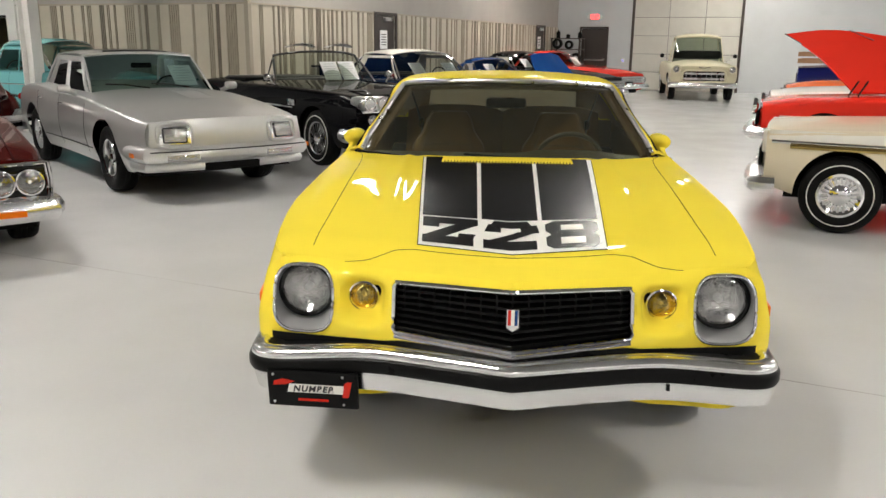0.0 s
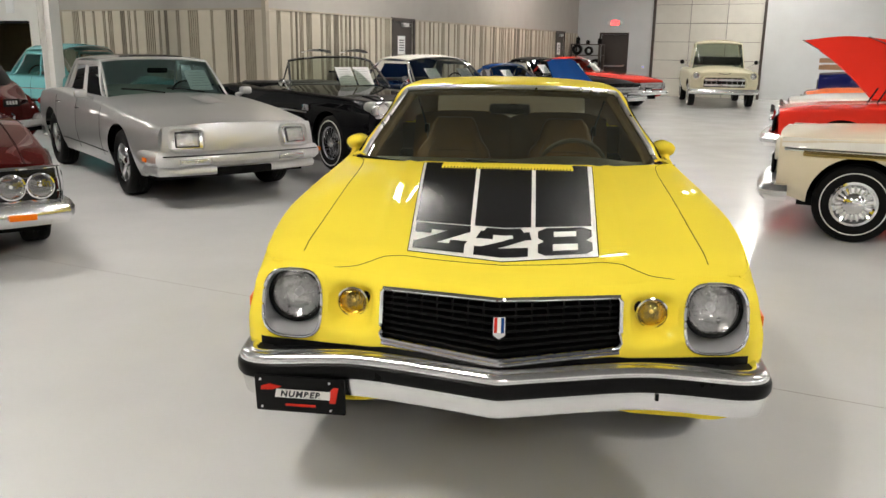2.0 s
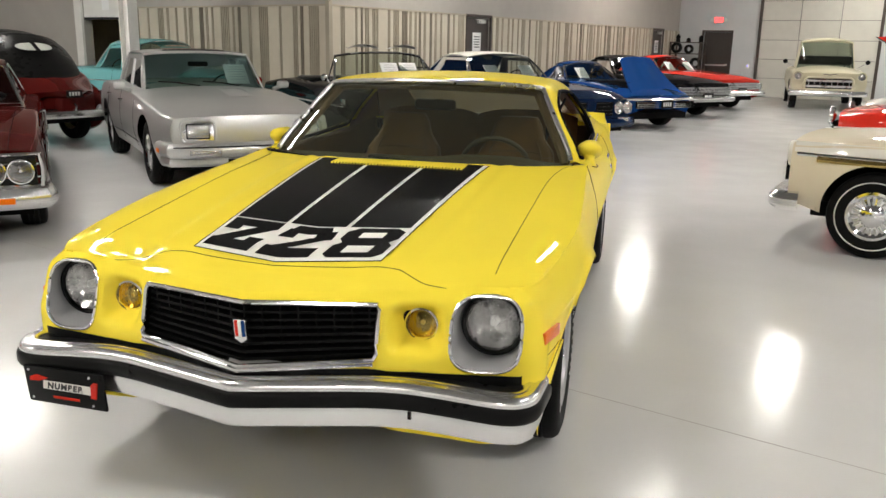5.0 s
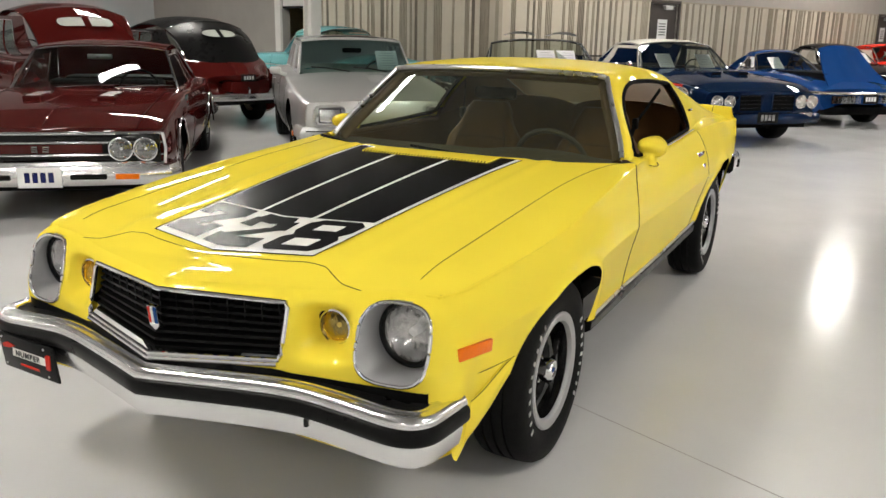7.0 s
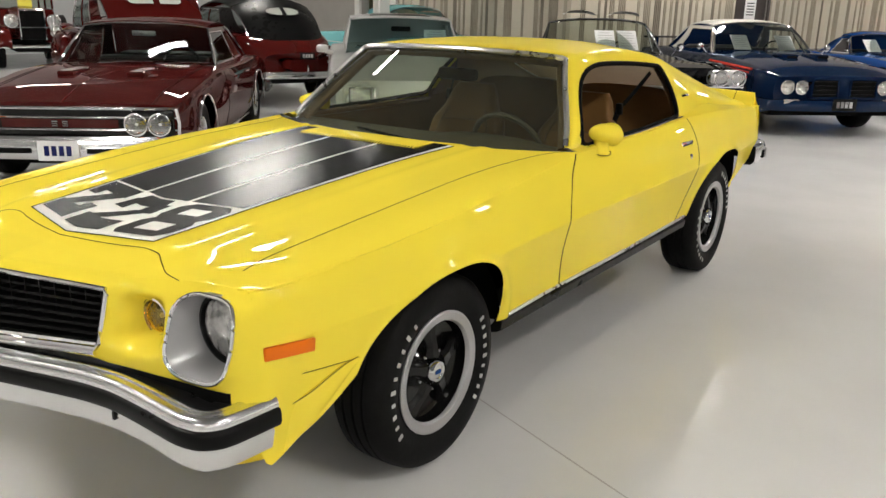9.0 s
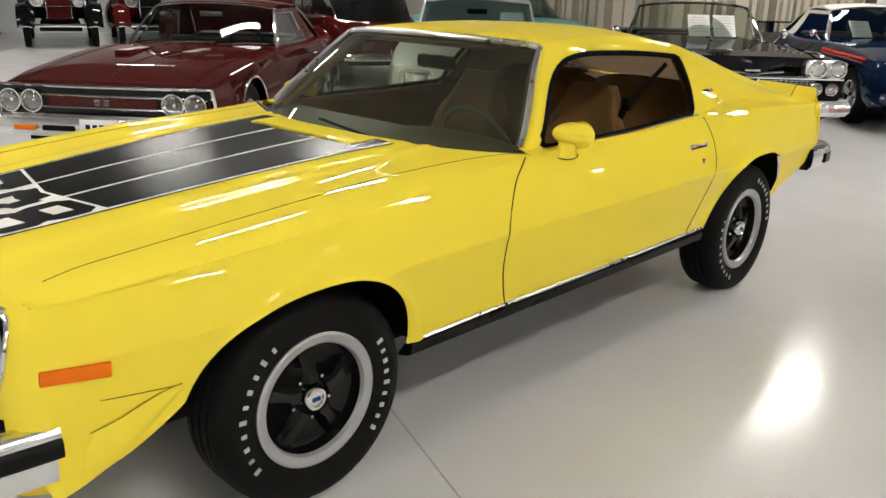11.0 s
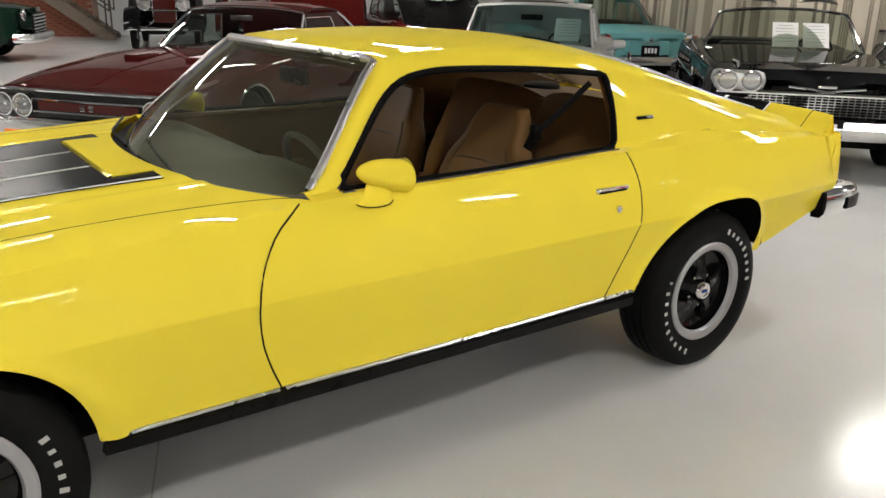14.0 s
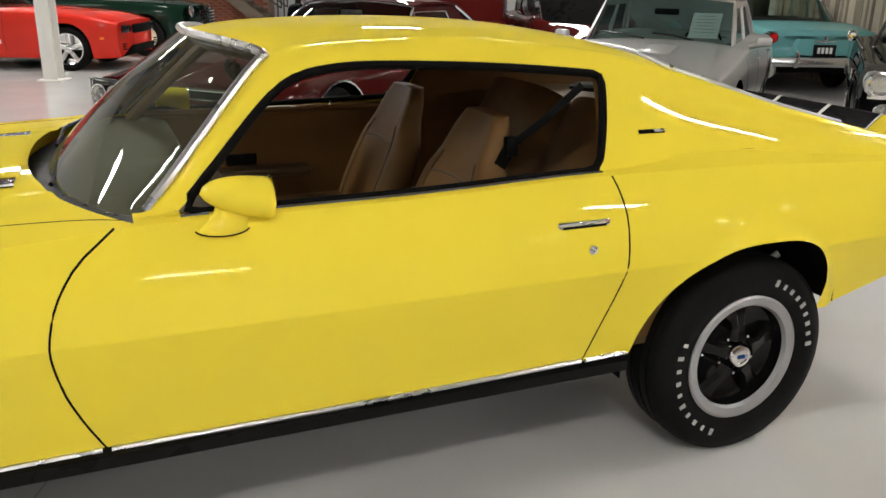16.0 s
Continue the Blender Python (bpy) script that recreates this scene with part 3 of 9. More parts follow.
for r in range(32):
    for c in range(26):
        b = -2.45 - c * 0.25 - (0.125 if r % 2 else 0)
        z = 0.04 + r * 0.075
        if z > 2.36:
            continue
        if r < 12 and count < 300:
            ob = new("brick", brick_me)
            ob.parent = plinth
            ob.matrix_basis = Matrix.Translation((A_FAR + 0.916, b, z))
            count += 1
        else:
            box(stuff, A_FAR + 0.916, A_FAR + 0.93, b - 0.12, b + 0.12, z - 0.034, z + 0.034)
st = part("brickwork", stuff, M_BRICK, plinth, "upper courses of red brick", smooth=False)
st["kind"] = "stuff"

stair = thing("staircase", room(A_FAR + 1.55, -1.72), "open brown steel staircase with pipe railings rising along the brick wall", "staircase")
rise, run, n = 0.18, 0.243, 14
for k in range(n):
    part("tread", boxed(-0.5, 0.5, -k * run - run, -k * run + 0.02, (k + 1) * rise - 0.04, (k + 1) * rise), M_STAIR, stair, smooth=False)
for sx in (-0.53, 0.53):
    part("stringer", plate([(0.06, 0.0), (0.06, 0.10), (-n * run, n * rise + 0.10), (-n * run, n * rise - 0.24), (-0.28, 0.0)], 0.04, pose(sx, 0, 0) @ Matrix(((0, 0, 1, -0.02), (1, 0, 0, 0), (0, 1, 0, 0), (0, 0, 0, 1)))), M_STAIR, stair, "brown steel stringer", smooth=False)
    for h in (0.62, 0.92):
        part("rail", tube([(sx, -0.05, 0.1 + h), (sx, -n * run, n * rise + h)], 0.022, n=6), M_STEEL_RAIL, stair)
    part("rail_end", tube([(sx, -0.05, 1.02), (sx, -0.05, 0.72)], 0.022, n=6), M_STEEL_RAIL, stair)
    for k in (0.6, 4.6, 8.6, 12.6):
        part("post", tube([(sx, -k * run, k * rise + 0.05), (sx, -k * run, k * rise + 1.02)], 0.022, n=6), M_STEEL_RAIL, stair)

# expansion joint across the floor
structure("floor_joint", boxed(A_FAR, A_RIGHT, 0.705, 0.711, 0.0, 0.0008), material("joint_sealer", (0.36, 0.35, 0.34), rough=0.5, vary=0.1), "thin grey expansion joint across the floor", "floor joint")

# ceiling lights
def ceiling_light(m):
    ob = thing("ceiling_light", m, "wide white hanging LED high-bay light, switched on", "ceiling light", "high-bay lights")
    part("housing", boxed(-0.18, 0.18, -0.80, 0.80, 0.02, 0.12, 0.01), M_WHITE_PAINT, ob)
    part("diffuser", boxed(-0.165, 0.165, -0.785, 0.785, 0, 0.02), M_LIGHT, ob, "glowing diffuser")
    for sy in (-0.45, 0.45):
        part("hanger", tube([(0, sy, 0.12), (0, sy, 0.55)], 0.006, n=6), M_SATIN, ob)
    return ob


first = None
# staggered rows: every second bay of a row holds a light
# the light at (-1.1, -3.3) is added to brighten the yellow coupe's front
LIGHT_ROWS = ((-17.6, (-7.9, 1.3)), (-11.9, (-3.3, 4.2)), (-6.2, (-7.9, 1.3, 10.5, 19.7)), (-1.1, (-3.3, 7.3, 15.1, 24.2)),
              (5.0, (-7.9, 1.3, 10.5, 19.7)), (10.7, (-3.3, 5.9, 15.1, 24.2)), (16.4, (-7.9, 1.3, 10.5, 19.7)))
for a, bays in LIGHT_ROWS:
    for b in bays:
        m = room(a, b, CEILING - 0.55)
        if first is None:
            first = ceiling_light(m)
        else:
            copy_thing(first, m)


# ---- parts that all cars share ----
# A car's own axes: its nose to -y, its left side to +x, origin on the ground under the front axle.
def heading(x, y, fx, fy):
    """The pose of a car whose front axle stands at (x, y) and whose nose points along (fx, fy)."""
    return pose(x, y, 0, 0, 0, math.degrees(math.atan2(fx, -fy)))


def tyre_mesh(r, w, rim):
    """Tyre lathe round x, middle at 0, outer side to +x."""
    h = w / 2
    prof = [(-h * 0.80, rim), (-h * 0.98, rim + (r - rim) * 0.35), (-h, rim + (r - rim) * 0.6), (-h * 0.9, r - 0.018), (-h * 0.72, r - 0.004),
            (-h * 0.42, r), (-h * 0.40, r - 0.008), (-h * 0.34, r - 0.008), (-h * 0.32, r),
            (-h * 0.06, r), (-h * 0.04, r - 0.008), (h * 0.04, r - 0.008), (h * 0.06, r),
            (h * 0.32, r), (h * 0.34, r - 0.008), (h * 0.40, r - 0.008), (h * 0.42, r),
            (h * 0.72, r - 0.004), (h * 0.9, r - 0.018), (h, rim + (r - rim) * 0.6), (h * 0.98, rim + (r - rim) * 0.35), (h * 0.80, rim)]
    return lathe(prof, 48)


def wheel_well(bm, x_in, x_out, y, zc, rh, rv, n=20, side=1, start=0.0, end=0.0, flare=0.0, power=1.0):
    """A dark inner arch on one side: a half barrel and its back wall."""
    for sx in (side,):
        ts = [lerp(start, math.pi - end, i / n) for i in range(n + 1)]
        arc = [(y + rh * 1.04 * math.copysign(abs(math.cos(t)) ** power, math.cos(t)), zc + rv * 1.03 * abs(math.sin(t)) ** power) for t in ts]
        a = [bm.verts.new((sx * x_in, p, q)) for p, q in arc]
        b = [bm.verts.new((sx * (x_out + flare * math.sin(t)), p, q)) for t, (p, q) in zip(ts, arc)]
        for i in range(len(arc) - 1):
            bm.faces.new([a[i], a[i + 1], b[i + 1], b[i]])
        bm.faces.new(a)
    return bm


def make_wheel(root, name, x, y, r, width, rim, style, side, band=None):
    """One wheel under the car: tyre, rim, and a cap, spokes or wires. side: +1 left, -1 right."""
    bm = tyre_mesh(r, width, rim)
    turn = Matrix.Identity(4) if side > 0 else Matrix.Rotation(math.pi, 4, "Z")
    place = Matrix.Translation((x * side, y, r)) @ turn
    ty = part(name, bm, M_RUBBER, root, "black rubber tyre")
    ty.matrix_basis = place
    h = width / 2
    if band:
        part("band", lathe([(h + 0.000, band[0]), (h + 0.004, band[0] + 0.003), (h + 0.004, band[1] - 0.003), (h + 0.000, band[1])], 48), M_WHITE_DECAL, ty, "white sidewall ring")
    lip = h * 0.82
    if style == "disc":      # full chrome cover with a dished middle
        part("cover", lathe([(lip - 0.03, rim + 0.004), (lip + 0.006, rim + 0.002), (lip + 0.008, rim - 0.02), (lip - 0.016, rim - 0.05), (lip - 0.012, rim * 0.5),
                             (lip + 0.012, rim * 0.38), (lip + 0.02, rim * 0.16), (lip + 0.022, 0)], 40), M_CHROME, ty, "chrome cover")
        for k in range(20):
            part("fin", boxed(lip - 0.014, lip - 0.002, -0.008, 0.008, rim * 0.52, rim - 0.045, m=Matrix.Rotation(2 * math.pi * k / 20, 4, "X")), M_SATIN, ty, smooth=False)
    elif style == "alloy":   # five broad spokes
        part("rim", lathe([(-lip, rim), (lip - 0.004, rim + 0.002), (lip + 0.006, rim - 0.004), (lip - 0.002, rim - 0.022), (-lip * 0.4, rim - 0.03), (-lip * 0.45, 0.04), (-lip * 0.45, 0)], 40), M_CHROME, ty)
        for k in range(5):
            bm = bmesh.new()
            m = Matrix.Rotation(2 * math.pi * k / 5, 4, "X")
            box(bm, lip - 0.05, lip - 0.012, -0.032, 0.032, 0.05, rim - 0.015, 0.008, m)
            part("spoke", bm, M_SATIN, ty)
        part("cap", lathe([(lip - 0.06, 0.06), (lip - 0.02, 0.058), (lip - 0.006, 0.035), (lip - 0.004, 0)], 24), M_CHROME, ty)
    elif style == "wire":
        part("rim", lathe([(-lip, rim), (lip - 0.004, rim + 0.002), (lip + 0.006, rim - 0.004), (lip - 0.004, rim - 0.02), (-lip * 0.5, rim - 0.03), (-lip * 0.5, 0)], 40), M_CHROME, ty)
        bm = bmesh.new()
        for k in range(36):
            a = 2 * math.pi * k / 36
            b = a + (0.35 if k % 2 else -0.35)
            tube([(lip - 0.005, 0.05 * math.cos(a), 0.05 * math.sin(a)), (lip - 0.05 * (k % 2), (rim - 0.02) * math.cos(b), (rim - 0.02) * math.sin(b))], 0.0035, bm, n=5)
        part("spokes", bm, M_CHROME, ty)
        part("cap", lathe([(0, 0.06), (lip + 0.0, 0.055), (lip + 0.03, 0.03), (lip + 0.032, 0)], 24), M_CHROME, ty)
    elif style == "steel":   # painted artillery or steel wheel with a small cap
        part("rim", lathe([(-lip, rim), (lip - 0.004, rim + 0.002), (lip + 0.004, rim - 0.006), (lip - 0.02, rim - 0.03), (lip - 0.01, rim * 0.6), (lip - 0.03, rim * 0.45), (lip - 0.02, 0)], 32), M_CREAM, ty)
        part("cap", lathe([(lip - 0.03, rim * 0.45), (lip + 0.0, rim * 0.4), (lip + 0.016, rim * 0.2), (lip + 0.02, 0)], 24), M_CHROME, ty)
    return ty


def sealed_lamp(root, x, y, z, r, tilt=0.0, rim=M_CHROME, lens=M_LENS, name="headlight", yaw=0.0):
    """A round lamp facing -y: ring and ribbed lens."""
    m = pose(x, y, z, 0, 0, -90 + yaw) @ pose(0, 0, 0, 0, tilt, 0)
    lamp = part(name, lathe([(-0.03, r * 0.98), (0.0, r * 1.12), (0.012, r * 1.10), (0.014, r * 1.0), (0.004, r * 0.97), (0.002, r * 0.95)], 32, m=m), rim, root)
    part("reflector", lathe([(0.001, r * 0.97), (-r * 0.22, r * 0.78), (-r * 0.42, r * 0.48), (-r * 0.50, r * 0.2), (-r * 0.50, 0)], 28, m=m), M_REFLECTOR, lamp, "silvered reflector bowl")
    part("bulb_shield", lathe([(-r * 0.50, r * 0.16), (-r * 0.16, r * 0.15), (-r * 0.12, r * 0.08), (-r * 0.11, 0)], 18, m=m), M_SATIN, lamp)
    gl = part("lens", lathe([(0.003, r * 0.97), (0.012, r * 0.8), (0.02, r * 0.45), (0.023, 0)], 32, m=m), lens, lamp, "ribbed glass lens")
    gl.visible_shadow = False
    return lamp


def car_paper(root_name, m, w=0.28, h=0.36):
    """A printed price sheet standing inside a windscreen."""
    ob = tagged(mesh_object(root_name, boxed(-w / 2, w / 2, -0.001, 0.001, 0, h), M_PAPER, None, smooth=False),
                "white printed information sheet propped behind a windscreen", "paper sheet", "price sheets")
    ob.matrix_basis = m
    bm = bmesh.new()
    for k in range(6):
        ww = w * (0.36 if k % 3 else 0.28)
        box(bm, -ww, ww, -0.0022, -0.0012, h * (0.86 - k * 0.13), h * (0.88 - k * 0.13))
    part("print_bar", bm, M_PRINT, ob, smooth=False)
    return ob


SIDE = curve((0, 0.91), (0.2, 0.965), (0.5, 1.0), (0.75, 0.99), (0.93, 0.962), (1.0, 0.935))


class Body:
    """A lofted car body between nose and tail, with wheel arches left open, and a greenhouse on it."""

    def __init__(self, s):
        self.s = s
        self.W, self.S, self.B, self.H = (curve(*s[k]) for k in ("W", "S", "B", "H"))
        self.side = curve(*s["side"]) if "side" in s else SIDE
        self.arches = [(0.0, s["arch"][0], s["r"]), (s["wb"], s["arch"][1], s["r"])]

    def bottom(self, y):
        z = self.S(y)
        for yw, ra, zc in self.arches:
            if abs(y - yw) < ra:
                z = max(z, zc + math.sqrt(ra * ra - (y - yw) ** 2))
        return z

    def bowed(self, x, y):
        s = self.s
        w = max(0.05, self.W(y))
        q = min(1.0, abs(x) / w)
        f = max(0.0, 1 - (y - s["front"]) / 0.9) ** 2
        r = max(0.0, 1 - (s["rear"] - y) / 0.9) ** 2
        return y + s.get("bow_f", 0.1) * f * q ** s.get("bow_p", 2.0) - s.get("bow_r", 0.1) * r * q * q

    def x_side(self, y, z):
        zs, zb = self.S(y), self.B(y)
        return self.W(y) * self.side((z - zs) / max(0.05, zb - zs))

    def section(self, y):
        zb0, zb = self.bottom(y), self.B(y)
        zs = self.S(y)
        rr = self.s.get("round", 0.05)
        top = zb - rr * 0.6
        zb0 = min(zb0, top - 0.015)
        pts = []
        n = 12
        for i in range(n + 1):
            z = lerp(zb0, top, i / n)
            pts.append((self.x_side(y, z), z))
        xs = pts[-1][0]
        for i in range(1, 5):
            a = math.pi / 2 * i / 5
            pts.append((xs - rr * (1 - math.cos(a)), top + (zb - top) * math.sin(a)))
        xe = xs - rr
        hc = self.H(y)
        k = self.s.get("crown", 2.0)
        for i in range(0, 9):
            q = 1 - i / 8
            pts.append((xe * q, zb + (hc - zb) * (1 - q ** k)))
        return pts

    def stations(self):
        s = self.s
        ys = list(np.arange(s["front"], s["rear"], 0.07)) + [s["rear"]]
        ys += [s["front"] + d for d in (0.012, 0.03)] + [s["rear"] - d for d in (0.012, 0.03)]
        for yw, ra, zc in self.arches:
            ys += [yw + ra * math.cos(math.pi * k / 18) for k in range(19)] + [yw - ra - 0.002, yw + ra + 0.002]
        return sorted({round(float(y), 4) for y in ys if s["front"] <= y <= s["rear"]})

    def shell(self):
        """The painted shell, mirrored, with its nose and tail closed."""
        bm = bmesh.new()
        rows = []
        s = self.s
        for y in self.stations():
            sq = 1.0
            e = s.get("end_round", 0.03)
            for end in (s["front"], s["rear"]):
                d = abs(y - end)
                if d < e:
                    sq = min(sq, 1 - 0.045 * (1 - math.sqrt(max(0.0, 1 - (1 - d / e) ** 2))) / max(e, 0.01) * e / 0.03)
            sec = self.section(y)
            zm = 0.5 * (sec[0][1] + sec[-1][1])
            rows.append([bm.verts.new((x * sq, self.bowed(x, y), zm + (z - zm) * sq)) for x, z in sec])
        for A, B in zip(rows, rows[1:]):
            for j in range(len(A) - 1):
                bm.faces.new([A[j], B[j], B[j + 1], A[j + 1]])
        J = 12 + 5                              # first point of the top contour
        for row, y in ((rows[0], s["front"]), (rows[-1], s["rear"])):
            prev = [row[J + i] for i in range(9)]
            for j in range(J - 1, -1, -1):
                p = row[j]
                cur = [p] + [bm.verts.new((p.co.x * (1 - i / 8), self.bowed(p.co.x * (1 - i / 8), y), p.co.z)) for i in range(1, 9)]
                for i in range(8):
                    bm.faces.new([cur[i], cur[i + 1], prev[i + 1], prev[i]])
                prev = cur
        bmesh.ops.remove_doubles(bm, verts=bm.verts[:], dist=0.0003)
        mirrored(bm)
        bmesh.ops.recalc_face_normals(bm, faces=bm.faces[:])
        return bm

    # greenhouse ------------------------------------------------------
    def belt_x(self, y):
        return self.s.get("belt_w", 0.66) * (self.W(y) / self.W(self.s["wb"] * 0.55))

    def belt_z(self, y):
        return self.B(y) - 0.012

    def roof_z(self, y, u):
        g = self.s
        t = (y - g["ws1"]) / (g["rw1"] - g["ws1"])
        arch = 4 * t * (1 - t)
        return g["zr"] - g.get("roof_drop", 0.03) * (1 - arch) - g.get("roof_crown", 0.06) * abs(u) ** 2.6

    def pane(self, y0, y1, z0, w0, y_in, bow0, bow1, top=True):
        g = self.s

        def f(u, v):
            q = u * 2 - 1
            zr = self.roof_z(y1, q)
            x = lerp(w0, g["roof_w"], v ** 0.9) * q
            y = lerp(y0, y1, v) + lerp(bow0, bow1, v) * q * q
            z = lerp(z0, zr, v)
            return (x, y, z + g.get("pane_bulge", 0.02) * math.sin(math.pi * v))
        return f

    def windscreen(self, u, v):
        g = self.s
        y0 = g["ws0"]
        return self.pane(y0, g["ws1"], self.B(y0) - 0.0 + g.get("ws_lift", 0.0), self.belt_x(y0), 0, g.get("ws_bow", 0.22), g.get("ws_bow", 0.22) * 0.6)(u, v)

    def backlight(self, u, v):
        g = self.s
        y0 = g["rw0"]
        return self.pane(y0, g["rw1"], self.B(y0), self.belt_x(y0), 0, -g.get("rw_bow", 0.2), -g.get("rw_bow", 0.2) * 0.5)(u, v)

    def flank(self, s, v):
        """Side of the greenhouse: s from the windscreen pillar to the rear glass, v from belt to roof."""
        f = Vector(self.windscreen(1, v))
        r = Vector(self.backlight(1, v))
        p = f.lerp(r, s)
        bulge = self.s.get("flank_bulge", 0.02) * math.sin(math.pi * v)
        zr = self.roof_z(p.y, 1.0) if self.s["ws1"] < p.y < self.s["rw1"] else p.z
        z0 = self.belt_z(p.y)
        if v > 0:
            p.z = lerp(min(p.z, z0), p.z, min(1.0, v * 1.0))
        p.x += bulge
        return p

    def roof(self, u, s):
        f = Vector(self.windscreen(u, 1))
        r = Vector(self.backlight(u, 1))
        p = f.lerp(r, s)
        p.z = self.roof_z(p.y if self.s["ws1"] <= p.y <= self.s["rw1"] else lerp(self.s["ws1"], self.s["rw1"], s), u * 2 - 1)
        p.z = lerp(lerp(f.z, r.z, s), p.z, min(1.0, 4 * s, 4 * (1 - s)))
        return p


def generic_car(name, m, s, label, group="parked cars in the hall"):
    """A parked car from its table s: body, glass, roof, wheels, bumpers, lamps and trim."""
    root = thing(name, m, label, s.get("category", "car"), group)
    b = Body(s)
    paint = s["paint"]
    body = part("body", b.shell(), paint, root)
    # dark underbody and wheel wells
    w0 = b.W(s["wb"] * 0.5) * 0.86
    part("underbody", boxed(-w0, w0, s["front"] + 0.25, s["rear"] - 0.25, b.S(s["wb"] / 2) - 0.01, b.S(s["wb"] / 2) + 0.12), M_DARK, root, "dark underside")
    for yw, ra, zc in b.arches:
        for sx in (1, -1):
            part("wheel_well", wheel_well(bmesh.new(), w0 - 0.28, w0 * 1.06, yw, zc, ra, ra, side=sx), M_DARK, root)
    # greenhouse
    glass = s.get("glass", M_GLASS_DARK)
    if not s.get("open"):
        roof_mat = s.get("roof_paint", paint)
        part("roof", solid(grid(lambda u, v: b.roof(u, v), 20, 14, flip=True), 0.02), roof_mat, root)
        part("windscreen", grid(b.windscreen, 16, 8), glass, root, "clear windscreen")
        part("rear_window", grid(b.backlight, 16, 8, flip=True), glass, root)
        s0, s1, v1 = s.get("glass_from", 0.03), s.get("glass_to", 0.74), s.get("glass_top", 0.93)
        for sx, nm in ((1, "side_window"), (-1, "side_window")):
            if not s.get("glass_down"):
                part(nm, grid(lambda u, v: (lambda p: (sx * p.x, p.y, p.z))(b.flank(lerp(s0, s1, u), lerp(0.02, v1, v))), 12, 6), s.get("side_glass", glass), root)
            bm = grid(lambda u, v: (lambda p: (sx * p.x, p.y, p.z))(b.flank(lerp(s1, 1, u), v)), 6, 8)
            grid(lambda u, v: (lambda p: (sx * p.x, p.y, p.z))(b.flank(lerp(0, s1, u), lerp(v1, 1, v))), 12, 2, bm)
            grid(lambda u, v: (lambda p: (sx * p.x, p.y, p.z))(b.flank(lerp(0, s0, u), v)), 2, 8, bm)
            part("pillar", bm, roof_mat, root)
            for k in s.get("posts", ()):
                part("window_post", tube([(sx * p.x, p.y, p.z) for p in (b.flank(k, i / 6 * v1) for i in range(7))], 0.014), s.get("post_mat", paint), root)
            trim = [b.flank(lerp(s0, s1, i / 14), 0.02) for i in range(15)] + [b.flank(s1, lerp(0.02, v1, i / 6)) for i in range(1, 7)] + [b.flank(lerp(s1, s0, i / 14), v1) for i in range(1, 15)] + [b.flank(s0, lerp(v1, 0.02, i / 6)) for i in range(1, 6)]
            part("window_trim", tube([(sx * p.x, p.y, p.z) for p in trim], 0.009, closed=True, n=6), s.get("trim_mat", M_CHROME), root, "bright window trim")
        for fn, nm in ((b.windscreen, "windscreen_trim"), (b.backlight, "rear_window_trim")):
            loop = [fn(i / 14, 0.0) for i in range(15)] + [fn(1, i / 8) for i in range(1, 9)] + [fn(1 - i / 14, 1) for i in range(1, 15)] + [fn(0, 1 - i / 8) for i in range(1, 8)]
            part(nm, tube(loop, 0.014, closed=True, n=6), s.get("trim_mat", M_CHROME), root, "bright screen trim")
    else:
        part("windscreen", grid(lambda u, v: b.windscreen(u, v * s.get("screen_to", 0.8)), 16, 8), glass, root, "clear wraparound windscreen")
        e = s.get("screen_to", 0.8)
        loop = [b.windscreen(i / 14, 0.0) for i in range(15)] + [b.windscreen(1, i / 8 * e) for i in range(1, 9)] + [b.windscreen(1 - i / 14, e) for i in range(1, 15)] + [b.windscreen(0, e - i / 8 * e) for i in range(1, 8)]
        part("windscreen_trim", tube(loop, 0.017, closed=True, n=6), M_CHROME, root, "chrome screen frame")
    # seats and wheel inside
    seat = s.get("seat", M_DARK_SEAT)
    zb = b.B(s["ws0"])
    zc = s.get("cabin_z", zb - 0.30)
    for k, yy in enumerate(s.get("seat_rows", (0.62, 1.45))):
        ys = lerp(s["ws0"], s["rw0"], 0) + yy + 0.15
        if ys + 0.6 > s["rw0"] + 0.3:
            continue
        bm = boxed(-0.58, 0.58, ys, ys + 0.16, zc, zb + s.get("seat_up", 0.06), 0.05, None)
        part("seat", bm, seat, root)
    tor = [(0.36 + 0.19 * math.cos(t), s["ws0"] + 0.50 + 0.05 * math.sin(t), zb - 0.02 + 0.19 * math.sin(t)) for t in (2 * math.pi * i / 20 for i in range(20))]
    part("steering_wheel", tube(tor, 0.012, closed=True, n=6), M_BLACK_PLASTIC, root)
    # wheels
    rr, tw, rim, style = s["r"], s.get("tyre_w", 0.19), s.get("rim", 0.2), s.get("wheel", "disc")
    for yw in (0.0, s["wb"]):
        for side in (1, -1):
            make_wheel(root, "wheel", b.W(yw) - tw / 2 - 0.035, yw, rr, tw, rim, style, side, s.get("band"))
    return root, b


